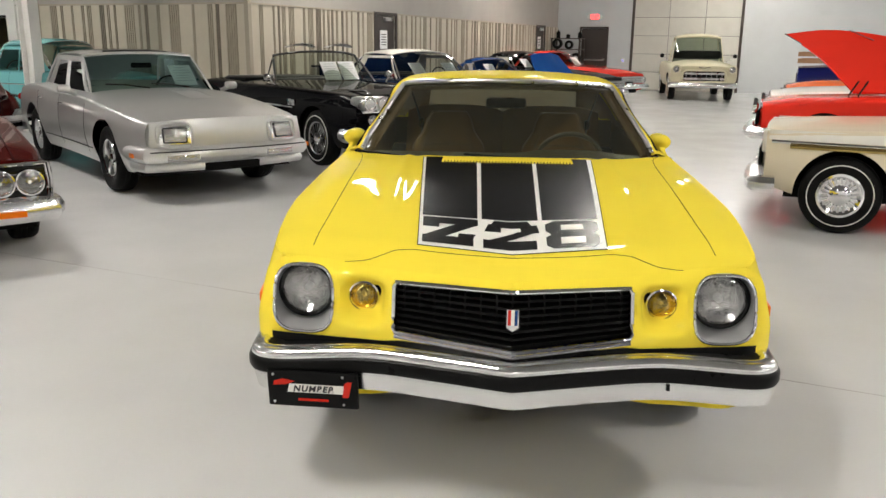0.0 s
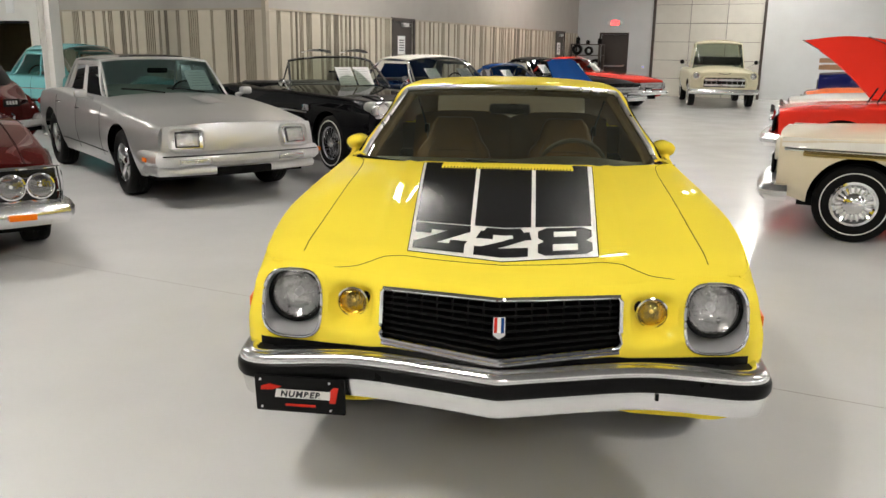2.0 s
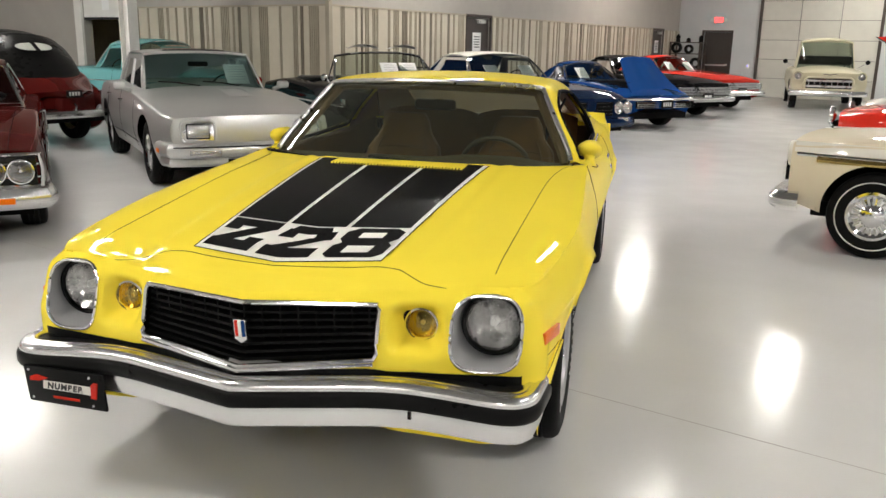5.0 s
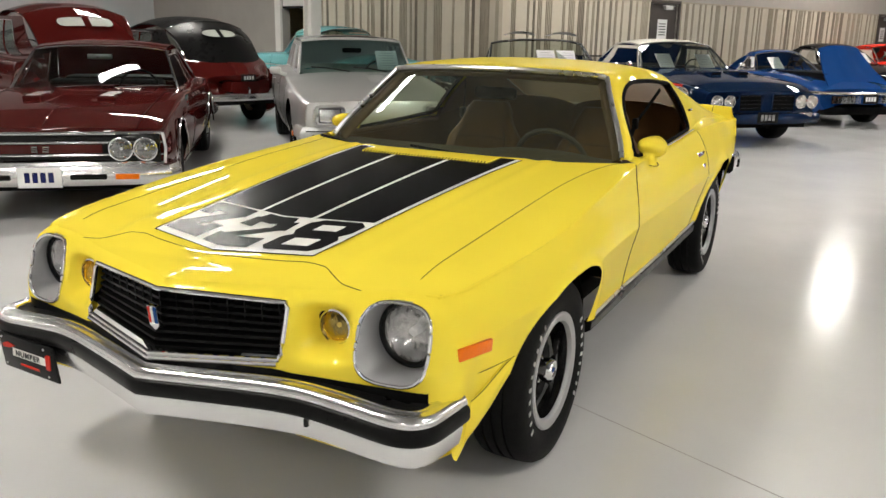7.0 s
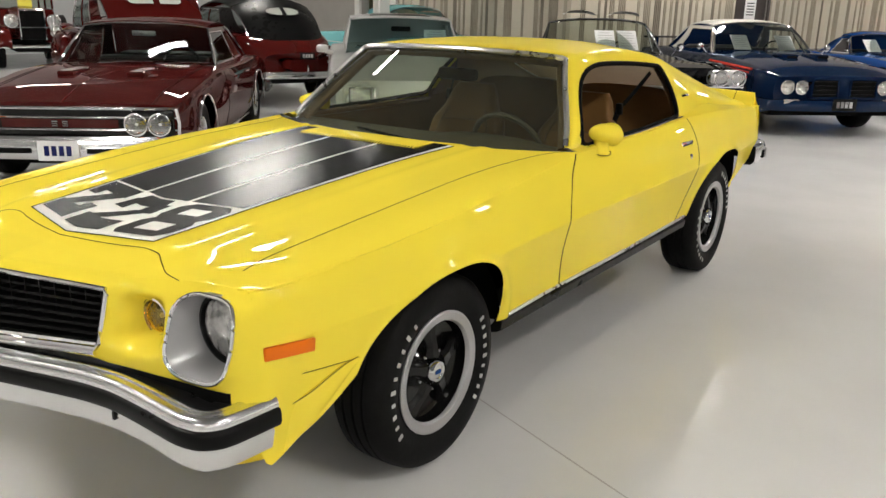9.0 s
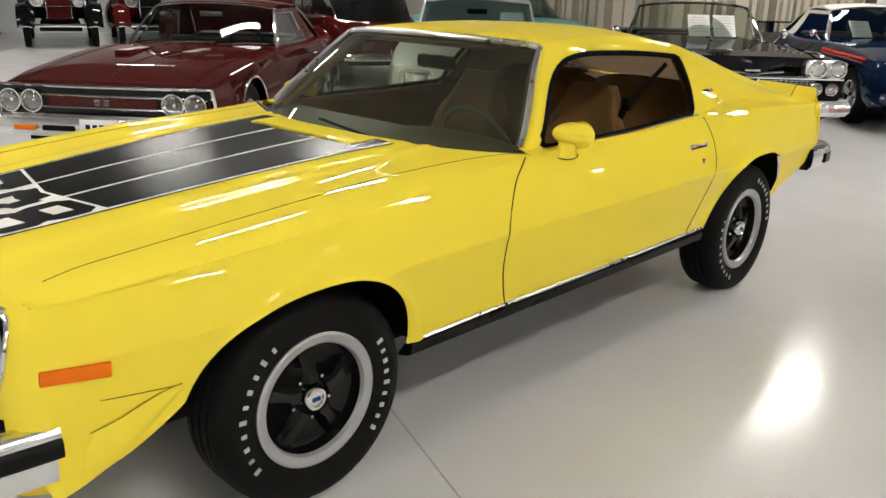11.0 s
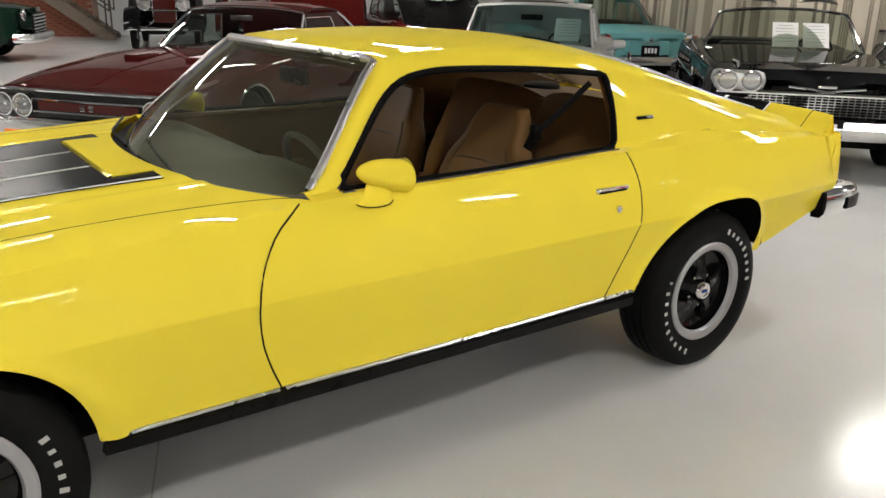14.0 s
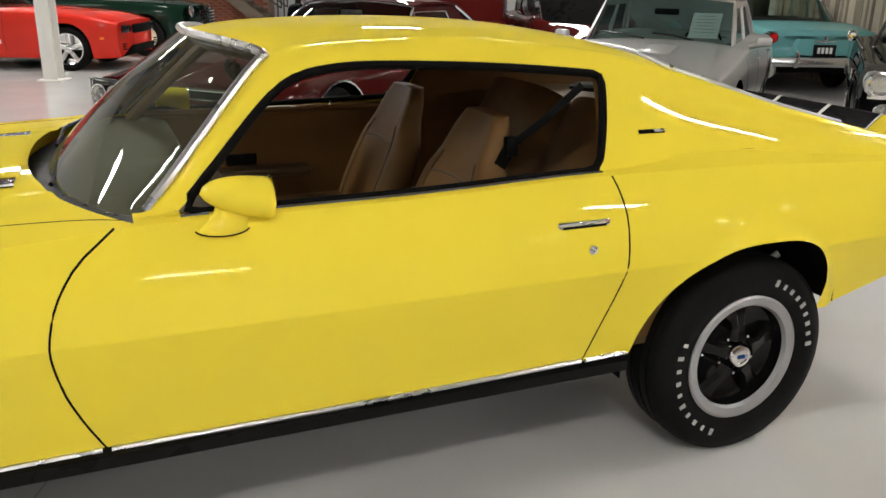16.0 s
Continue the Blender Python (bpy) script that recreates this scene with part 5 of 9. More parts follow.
def spoiler_pt(u, v, ends=True):
    q = 2 * u - 1
    f = v * (len(sp) - 1)
    i = min(int(f), len(sp) - 2)
    d, z = (lerp(sp[i][k], sp[i + 1][k], f - i) for k in (0, 1))
    a = min(1.0, abs(q) / 0.94)
    y = 3.67 - 0.165 * a ** 2.6 + d
    x = math.copysign(0.872 * a - max(0.0, y - 3.58) * 0.10 * a ** 8 - 0.05 * smoothstep(0.84, 1.0, z) * a ** 6, q)
    if ends and abs(q) > 0.94:
        k = (abs(q) - 0.94) / 0.06
        z = lerp(z, min(z, lerp(0.93, 0.74, smoothstep(0.0, 0.10, d))), k)
        x = math.copysign(abs(x) + 0.006 * k, q)
    return Vector((x, y, z))


bm = grid(spoiler_pt, 66, 27)
bmesh.ops.recalc_face_normals(bm, faces=bm.faces[:])
part("tail_spoiler", bm, M_YELLOW, coupe, "yellow ducktail spoiler", angle=40)
for sx in (1, -1):
    part("spoiler_gap", tube([spoiler_pt(0.5 + sx * 0.375, i / 27) + Vector((0, 0, 0.0008)) for i in range(3, 22)], 0.002, n=5), M_DARK, coupe)
    part("spoiler_joint", tube([(sx * 0.862, 3.512, 0.925), (sx * 0.862, 3.556, 0.83), (sx * 0.860, 3.604, 0.735)], 0.011, n=8), M_YELLOW, coupe)
    part("quarter_bead", tube([Vector((sx * (p.x - 0.002), p.y, p.z - 0.001)) for p in (flank_pt(y, VB) for y in np.linspace(2.25, 3.35, 40))], 0.004, n=6), M_YELLOW, coupe)
    part("tail_lamp", boxed(-0.19, 0.19, -0.012, 0.012, 0.66, 0.80, 0.01, m=pose(sx * 0.52, 3.783, 0, 0, 0, sx * -8)), M_RED_LENS, coupe, "red tail lens")
bp = [(0.835, 3.555, 0.60), (0.838, 3.70, 0.60), (0.825, 3.82, 0.60), (0.76, 3.868, 0.60), (0.3, 3.892, 0.60), (0, 3.897, 0.60)]
bump_x, bump_y = (curve(*[(i, q[k]) for i, q in enumerate(bp)]) for k in (0, 1))
bp = [(bump_x(i / 6), bump_y(i / 6) + 0.015, 0.60) for i in range(31)]
bp = bp + [(-x, y, z) for x, y, z in bp[-2::-1]]
bp.reverse()
rb = part("rear_bumper", sweep(bp[::-1], [(-0.02, -0.075), (0.025, -0.072), (0.044, -0.05), (0.050, -0.02), (0.050, 0.03), (0.040, 0.05), (0.02, 0.062), (-0.02, 0.062)]), M_CHROME, coupe, "chrome rear bumper", angle=60)
part("rubber_strip", sweep([(x, y, z - 0.012) for x, y, z in bp[::-1] if y > 3.735], [(0.044, -0.034), (0.058, -0.030), (0.060, 0.022), (0.044, 0.028)]), M_BLACK_PLASTIC, rb)
for sx in (1, -1):
    part("bumper_gap", boxed(sx * 0.842 - 0.042, sx * 0.842 + 0.042, 3.546, 3.567, 0.55, 0.655, 0.004), M_DARK, rb, "dark gap before the bumper end")

# front bumper: chrome blade, black strip, satin lower edge
half = [(0, -1.030), (0.20, -0.972), (0.40, -0.920), (0.52, -0.903), (0.64, -0.899), (0.735, -0.900), (0.788, -0.892), (0.812, -0.865), (0.820, -0.80), (0.826, -0.72)]
fbx = curve(*[(i, p[0]) for i, p in enumerate(half)])
fby = curve(*[(i, p[1]) for i, p in enumerate(half)])
left = [Vector((fbx(i / 6), fby(i / 6), -0.018 * smoothstep(0.40, 0.80, fbx(i / 6)))) for i in range(0, 55)]
path = [Vector((-p.x, p.y, p.z)) for p in left[:0:-1]] + left
fb = part("front_bumper", sweep(path, [(-0.012, 0.548), (-0.004, 0.556), (0.006, 0.560), (0.013, 0.557), (0.018, 0.554), (0.030, 0.556), (0.040, 0.552), (0.048, 0.541), (0.050, 0.530), (0.046, 0.518), (0.0, 0.50), (-0.014, 0.53)]),
          M_CHROME_SOFT, coupe, "chrome front bumper blade", angle=60)
part("rubber_strip", sweep(path, [(0.028, 0.528), (0.048, 0.527), (0.056, 0.522), (0.059, 0.514), (0.059, 0.490), (0.053, 0.478), (0.02, 0.474)]), M_BLACK_PLASTIC, fb, "black rubber impact strip")
part("lower_edge", sweep(path[1:-1], [(0.018, 0.482), (0.040, 0.480), (0.045, 0.462), (0.034, 0.412), (0.004, 0.402), (-0.01, 0.41), (-0.01, 0.47)]), M_CHROME_SOFT, fb, "satin lower bumper edge")
for x in (-0.55, 0.50):
    y = [p.y for p in path if abs(p.x - x) < 0.03][0]
    part("bolt", boxed(x - 0.005, x + 0.005, y - 0.048, y - 0.03, 0.447, 0.470), M_BLACK_PLASTIC, fb)
part("bumper_filler", sweep(path[3:-3], [(0.004, 0.520), (0.004, 0.552), (-0.055, 0.550), (-0.064, 0.42), (-0.05, 0.40)]), M_BLACK_PLASTIC, coupe, "black filler panel behind the bumper")
# lower valance lip
vl = [Vector((0.93 * fbx(i / 6), fby(i / 6) + 0.070 + 0.01 * (i / 48), 0)) for i in range(0, 42)]
vp = [Vector((-p.x, p.y, 0)) for p in vl[:0:-1]] + vl
part("valance", sweep(vp, [(-0.03, 0.42), (0.0, 0.415), (0.014, 0.380), (0.010, 0.368), (-0.02, 0.365), (-0.05, 0.385)]), M_YELLOW, coupe, "yellow lower valance lip")

DAM = [(0.385, -0.905), (0.50, -0.888), (0.62, -0.872), (0.72, -0.845), (0.785, -0.800), (0.825, -0.740), (0.845, -0.68)]
dam_x, dam_y = (curve(*[(i, p[k]) for i, p in enumerate(DAM)]) for k in (0, 1))
dam_low = curve((0.385, 0.388), (0.45, 0.376), (0.6, 0.362), (0.72, 0.346), (0.80, 0.345), (0.845, 0.352))
for sx in (1, -1):
    bm = grid(lambda u, v: Vector((sx * dam_x(6 * u), dam_y(6 * u) + 0.012 * math.sin(math.pi * v), lerp(dam_low(dam_x(6 * u)), 0.47, v))), 36, 8, flip=sx < 0)
    part("air_dam", solid(bm, 0.006), M_YELLOW, coupe, "yellow lower air dam")

# grille: frame, slats, bars and shield
def front_y(x, z):
    """The face's plane by plan position and height."""
    i = 0
    ax = abs(x)
    while i < len(PLAN) - 2 and PLAN[i + 1][0] < ax:
        i += 1
    a, b = PLAN[i], PLAN[i + 1]
    return lerp(a[1], b[1], (ax - a[0]) / max(1e-6, b[0] - a[0])) + FACE(z) * 0.95


REVEAL = curve((0.0, 0.572), (0.36, 0.574), (0.42, 0.566), (0.60, 0.561), (0.80, 0.561))
part("face_reveal", grid(lambda u, v: (lambda x, z: Vector((x, front_y(x, z) - 0.006, z)))((2 * u - 1) * 0.825, lerp(0.50, REVEAL(abs(2 * u - 1) * 0.825), v)), 60, 5), M_BLACK_PLASTIC, coupe, "black band under the painted face")
gr = part("grille_back", grid(lambda u, v: Vector(((2 * u - 1) * 0.56, front_y((2 * u - 1) * 0.56, 0.68) + 0.075, lerp(0.57, 0.78, v))), 20, 2), M_DARK, coupe, "black grille void")


def gz(x, f):
    k = min(1.0, abs(x) / 0.377)
    return lerp(lerp(0.583, 0.600, k), lerp(0.764, 0.756, k), f)


for k in range(8):
    f = (k + 0.5) / 8
    bm = bmesh.new()
    for sx in (1, -1):
        pts = [Vector((sx * x, front_y(x, gz(x, f)) + 0.018, gz(x, f))) for x in np.linspace(0.0, 0.376, 8)]
        for a, b in zip(pts, pts[1:]):
            vs = []
            for p in (a, b):
                vs.append([bm.verts.new(p + Vector((0, dy, dz))) for dy, dz in ((0, -0.004), (0, 0.004), (0.045, 0.006), (0.045, -0.002))])
            for j in range(4):
                bm.faces.new([vs[0][j], vs[0][(j + 1) % 4], vs[1][(j + 1) % 4], vs[1][j]])
    bmesh.ops.recalc_face_normals(bm, faces=bm.faces[:])
    part("grille_slat", bm, M_GRILLE, gr, "gloss black slat", smooth=False)
for k in range(-7, 8):
    x = k * 0.05
    part("grille_bar", boxed(x - 0.0025, x + 0.0025, front_y(x, 0.68) + 0.028, front_y(x, 0.68) + 0.07, gz(x, 0.01), gz(x, 0.99)), M_GRILLE, gr, smooth=False)


def frame_pts(f):
    return [Vector((x, front_y(x, gz(x, f)) - 0.005, gz(x, f))) for x in np.linspace(-0.377, 0.377, 25)]


loop = frame_pts(1.0) + [Vector((0.383, front_y(0.38, gz(0.38, f)) - 0.002, gz(0.38, f))) for f in (0.9, 0.6, 0.3, 0.1)] + frame_pts(0.0)[::-1] + [Vector((-0.383, front_y(0.38, gz(0.38, f)) - 0.002, gz(0.38, f))) for f in (0.1, 0.3, 0.6, 0.9)]
part("grille_frame", tube(loop, 0.0075, closed=True, n=8), M_CHROME, gr, "bright grille frame")
part("grille_sill", tube([p + Vector((0, -0.006, -0.011)) for p in frame_pts(0.0)], 0.0075, n=8), M_CHROME, gr, "bright lower grille moulding")
em = part("shield", plate([(-0.019, 0.036), (0.019, 0.036), (0.019, -0.026), (0, -0.040), (-0.019, -0.026)], 0.012, pose(0, -0.985, 0.684, 97, 0, 0)), M_CHROME, gr, "chrome shield")
for x, mt in ((-0.0105, M_RED), (0.0, M_WHITE_DECAL), (0.0105, M_BRIGHT_BLUE)):
    part("shield_stripe", plate([(x - 0.0048, 0.030), (x + 0.0048, 0.030), (x + 0.0048, -0.020), (x - 0.0048, -0.020)], 0.0035, pose(0, -0.9965, 0.6855, 97, 0, 0)), mt, em, "coloured enamel stripe")

# headlights: bezel bowl, sealed lamp; amber lamps
for sx in (1, -1):
    ring, inner = [], []
    rim_pts = sorted(HEAD_RIM, key=lambda p: math.atan2((p.z - HEAD[1]) / HEAD[3], (p.x - HEAD[0]) / HEAD[2]))
    n = len(rim_pts)
    for i in range(n):
        p = rim_pts[i]
        t = math.atan2((p.z - HEAD[1]) / HEAD[3], (p.x - HEAD[0]) / HEAD[2])
        c, s_ = math.cos(t), math.sin(t)
        ys = [rim_pts[(i + k) % n].y for k in range(-4, 5)]
        ring.append(Vector((sx * p.x, sum(ys) / 9 - 0.003, p.z)))
        inner.append(Vector((sx * (LAMP[0] + 0.098 * c), -0.715, LAMP[1] + 0.098 * s_)))
    bm = bmesh.new()
    ra = [bm.verts.new(p) for p in ring]
    rm = [bm.verts.new(p.lerp(q, 0.35) + Vector((0, 0.028, 0))) for p, q in zip(ring, inner)]
    rb_ = [bm.verts.new(q) for q in inner]
    for A, B in ((ra, rm), (rm, rb_)):
        for i in range(n):
            bm.faces.new([A[i], A[(i + 1) % n], B[(i + 1) % n], B[i]])
    bmesh.ops.recalc_face_normals(bm, faces=bm.faces[:])
    M_BEZEL = material("silver_bezel_paint", (0.55, 0.55, 0.56), rough=0.35, metal=0.5, vary=0.05) if sx > 0 else bpy.data.materials["silver_bezel_paint"]
    bz = part("headlight_bezel", bm, M_BEZEL, coupe, "silver headlight bezel bowl")
    lip_line = [p for p, q in zip(ring, ring[1:] + ring[:1]) if (p - q).length > 0.005]
    part("bezel_rim", tube(lip_line, 0.0055, closed=True, n=8), M_CHROME_SOFT, bz, "bright bezel rim")
    sealed_lamp(coupe, sx * LAMP[0], -0.732, LAMP[1], 0.088, rim=M_BLACK_GLOSS)
    yf = front_y(0.493, 0.684) + 0.080
    fg = sealed_lamp(coupe, sx * 0.493, yf - 0.018, 0.684, 0.048, rim=M_CHROME, lens=M_LENS_AMBER, name="amber_lamp")
    part("side_marker", boxed(-0.006, 0.006, -0.077, 0.077, -0.0185, 0.0185, 0.004, m=pose(sx * 0.8705, -0.675, 0.650, -4.5, 0, sx * -10.5)), M_AMBER, coupe, "amber side marker")

# plate hung at the bumper: dark plate with a pale banner and marks
pl = part("dealer_plate", boxed(-0.150, 0.150, -0.004, 0.004, -0.065, 0.065, 0.006, m=pose(-0.637, -0.962, 0.414, 6, 0, -3)), M_BLACK_PLASTIC, coupe, "dark dealer plate with banner marks")
PM = pose(-0.637, -0.9665, 0.4145, 96, 0, -3)
part("banner", plate([(-0.085, -0.012), (0.115, -0.012), (0.125, 0.018), (-0.078, 0.018)], 0.0015, PM), M_WHITE_DECAL, pl, "pale banner")
words = bpy.data.curves.new("banner_words", "FONT")
words.body = "NUMBER"
words.size, words.shear, words.space_character, words.extrude = 0.030, 0.25, 1.2, 0.0006
words.offset = 0.0011
carrier = bpy.data.objects.new("banner_words", words)
flat_words = bpy.data.meshes.new_from_object(carrier)
bm = bmesh.new()
bm.from_mesh(flat_words)
bm.transform(PM @ pose(-0.066, -0.007, 0.0026))
bpy.data.objects.remove(carrier)
part("banner_words", bm, M_INK, pl, "dark slanted capital letters", smooth=False)
part("red_mark", plate([(0.098, -0.022), (0.118, -0.022), (0.130, 0.034), (0.114, 0.034), (0.104, 0.026)], 0.004, PM), M_RED, pl, "red upright mark")
part("red_mark", plate([(-0.13, 0.012), (-0.09, 0.016), (-0.06, 0.028), (-0.10, 0.036), (-0.128, 0.026)], 0.003, PM), M_RED, pl, "red flourish")
part("red_mark", plate([(-0.05, -0.042), (0.05, -0.042), (0.05, -0.034), (-0.05, -0.034)], 0.002, PM), M_RED, pl, "red line of print")
for a, b in ((-0.13, 0.05), (0.1, 0.05), (-0.13, -0.05), (0.1, -0.05)):
    part("bolt", lathe([(0, 0.004), (0.003, 0.004), (0.004, 0)], 10, m=PM @ pose(a, b, 0, 0, -90, 0)), M_SATIN, pl)

# door gaps, hood gaps, seams of the front fender
def skin_x(y, z):
    """x of the flank at y and height z."""
    i = 8
    while i < len(PLAN) - 2 and PLAN[i + 1][1] < y:
        i += 1
    a, b = PLAN[i], PLAN[i + 1]
    return lerp(a[0], b[0], (y - a[1]) / (b[1] - a[1])) - TUCK(z - CREASE_Z(y))


def fender_x(y, z):
    """x of the front fender ahead of the wheel."""
    i = 7
    while i < len(PLAN) - 2 and PLAN[i + 1][1] < y:
        i += 1
    a, b = PLAN[i], PLAN[i + 1]
    k = lerp(1.0, 0.42, smoothstep(-0.25, -0.60, y)) if z < CREASE_Z(y) else 1.0
    return lerp(a[0], b[0], (y - a[1]) / (b[1] - a[1])) - TUCK(z - CREASE_Z(y)) * k


SEAM_Z = curve((-0.745, 0.566), (-0.60, 0.556), (-0.43, 0.540))
SPAT_TOP = curve((-0.745, 0.462), (-0.68, 0.474), (-0.60, 0.494), (-0.53, 0.522), (-0.46, 0.544), (-0.425, 0.548))
SPAT_LOW = curve((-0.81, 0.372), (-0.775, 0.351), (-0.74, 0.341), (-0.70, 0.341), (-0.66, 0.350), (-0.62, 0.370), (-0.54, 0.428), (-0.46, 0.500), (-0.425, 0.536))
for sx in (1, -1):
    part("fender_seam", tube([(sx * (fender_x(y, SEAM_Z(y)) + 0.0012), y, SEAM_Z(y)) for y in np.linspace(-0.735, -0.44, 20)], 0.0011, n=5), M_DARK, coupe)
    sp_ = solid(grid(lambda u, v: (lambda y: (lambda z: Vector((sx * (fender_x(y, z) + 0.006 + 0.010 * math.sin(math.pi * min(1.0, v * 0.9 + 0.1))), y, z)))(lerp(SPAT_LOW(y), SPAT_TOP(y), v)))(lerp(-0.81, -0.425, u)), 32, 8, flip=sx < 0), 0.010)
    part("spat_seam", tube([(sx * (fender_x(y, SPAT_TOP(y)) + 0.0095), y, SPAT_TOP(y)) for y in np.linspace(-0.74, -0.43, 20)], 0.0011, n=5), M_DARK, coupe)
    part("fender_spat", sp_, M_YELLOW, coupe, "yellow air spat ahead of the wheel")


DOOR_F = curve((0.40, 0.860), (0.5, 0.815), (0.6, 0.783), (0.70, 0.770), (0.78, 0.785), (0.87, 0.835), (0.945, 0.925))
DOOR_R = curve((0.425, 2.142), (0.55, 2.178), (0.66, 2.207), (0.76, 2.224), (0.86, 2.226), (0.93, 2.213), (0.968, 2.20))
for sx in (1, -1):
    for cv, z0, z1 in ((DOOR_F, 0.40, 0.944), (DOOR_R, 0.425, 0.966)):
        part("door_gap", tube([(sx * (skin_x(cv(z), z) - 0.0005), cv(z), z) for z in np.linspace(z0, z1, 22)], 0.0027, n=6), M_DARK, coupe)
    part("rocker", sweep([(sx * 0.868, 0.37, 0), (sx * 0.866, 1.2, 0), (sx * 0.868, 2.30, 0)],
                         [(-0.060, 0.345), (-0.012, 0.356), (0.006, 0.366), (0.010, 0.40), (-0.012, 0.415)]), M_BLACK_PLASTIC, coupe, "black rocker panel")
    for y0, y1 in ((0.385, 0.845), (0.865, 2.135), (2.15, 2.29)):
        part("rocker_trim", tube([(sx * (skin_x(y, SILL_Z(y)) + 0.005), y, SILL_Z(y) + 0.003) for y in np.linspace(y0, y1, 12)], 0.0075, n=6), M_SATIN, coupe, "bright rocker trim")
    hd = part("door_handle", boxed(sx * 0.909 - 0.008, sx * 0.909 + 0.010, 2.005, 2.170, 0.834, 0.866, 0.007), M_CHROME, coupe, "chrome door handle")
    part("handle_recess", boxed(sx * 0.9185, sx * 0.9205, 2.02, 2.155, 0.846, 0.853), M_BLACK_PLASTIC, hd)
    part("lock", lathe([(0, 0.014), (0.008, 0.013), (0.01, 0.005), (0.006, 0)], 16, m=pose(sx * (skin_x(2.106, 0.788) - 0.003), 2.106, 0.788, 0, 0, 0 if sx > 0 else 180)), M_CHROME, coupe)
    bv = min((VB + (VT - VB) * i / 200 for i in range(201)), key=lambda v: abs(flank_xz(2.385, v)[1] - 1.065))
    bx = flank_xz(2.385, bv)[0]
    part("badge", boxed(-0.002, 0.005, -0.045, 0.045, -0.006, 0.006, 0.002, m=pose(sx * bx, 2.385, 1.065, 0, sx * -32, 0)), M_DARK, coupe, "small dark script badge")
    part("badge_mark", boxed(0.005, 0.007, 0.005, 0.042, -0.004, 0.004, m=pose(sx * bx, 2.385, 1.065, 0, sx * -32, 0) if sx > 0 else pose(sx * bx, 2.385, 1.065, 0, sx * -32, 0) @ pose(-0.012, 0, 0)), M_SATIN, coupe)
    # mirror
    # a teardrop head with a flat rear face, on a broad flared foot
    def head_pt(u, v):
        t = 2 * math.pi * u
        f = curve((0.0, 0.0), (0.06, 0.36), (0.2, 0.68), (0.45, 0.92), (0.7, 1.0), (0.93, 1.0), (1.0, 0.93))(v)
        y = 1.108 + 0.160 * v
        zc = 1.004 - 0.018 * v
        zz = math.sin(t)
        return Vector((sx * (0.850 + 0.064 * f * math.cos(t)), y, zc + (0.045 if zz > 0 else 0.038 + 0.016 * v) * f * zz))
    mm = grid(head_pt, 28, 18, closed_u=True)
    bmesh.ops.contextual_create(mm, geom=[v for v in mm.verts if v.co.y > 1.2675])
    bmesh.ops.remove_doubles(mm, verts=mm.verts[:], dist=0.0004)
    bmesh.ops.recalc_face_normals(mm, faces=mm.faces[:])
    mi = part("mirror", mm, M_YELLOW, coupe, "yellow bullet door mirror")
    part("mirror_glass", lathe([(0, 0.05), (0.002, 0.048), (0.002, 0)], 24, m=pose(sx * 0.850, 1.2685, 0.994, 0, 0, 90) @ Matrix.Diagonal((1, 1.1, 0.85, 1))), M_CHROME, mi)
    base = [(0.862, 1.152, 0.915, 0.062, 0.030), (0.861, 1.154, 0.926, 0.060, 0.030), (0.856, 1.166, 0.940, 0.050, 0.027), (0.852, 1.178, 0.954, 0.044, 0.027), (0.850, 1.188, 0.968, 0.048, 0.033), (0.850, 1.192, 0.982, 0.052, 0.038)]
    bm = bmesh.new()
    rings = [[bm.verts.new((sx * (x + b * math.cos(t)), y + a * math.sin(t), z)) for t in (2 * math.pi * i / 20 for i in range(20))] for x, y, z, a, b in base]
    for A, B in zip(rings, rings[1:]):
        for i in range(20):
            bm.faces.new([A[i], A[(i + 1) % 20], B[(i + 1) % 20], B[i]])
    bmesh.ops.recalc_face_normals(bm, faces=bm.faces[:])
    part("mirror_foot", bm, M_YELLOW, mi)
    part("foot_gasket", tube([(sx * (0.866 + 0.033 * math.cos(t)), 1.152 + 0.062 * math.sin(t), 0.926 - 0.35 * 0.033 * math.cos(t)) for t in (2 * math.pi * i / 20 for i in range(20))], 0.0018, closed=True, n=5), M_DARK, mi)
    front = [(0.0, -0.765), (0.12, -0.750), (0.24, -0.728), (0.34, -0.704), (0.39, -0.706), (0.44, -0.730), (0.50, -0.757), (0.56, -0.766)]
    for hg in (front, [(0.690, -0.66), (0.698, -0.3), (0.708, 0.1), (0.718, 0.5), (0.745, 0.80), (0.765, 0.88), (0.80, 0.945)]):
        gx = curve(*[(i, p[0]) for i, p in enumerate(hg)])
        gy = curve(*[(i, p[1]) for i, p in enumerate(hg)])
        pts = []
        for i in range(10 * (len(hg) - 1) + 1):
            x, y = gx(i / 10), gy(i / 10)
            pts.append(Vector((sx * x, y, hood_z(x, y) - 0.0003)))
        part("hood_gap", tube(pts, 0.0015, n=6), M_DARK, coupe)

M_TYRE_WHITE = material("tyre_white", (0.50, 0.50, 0.48), rough=0.6, spec=0.2, vary=0.1, scale=40)


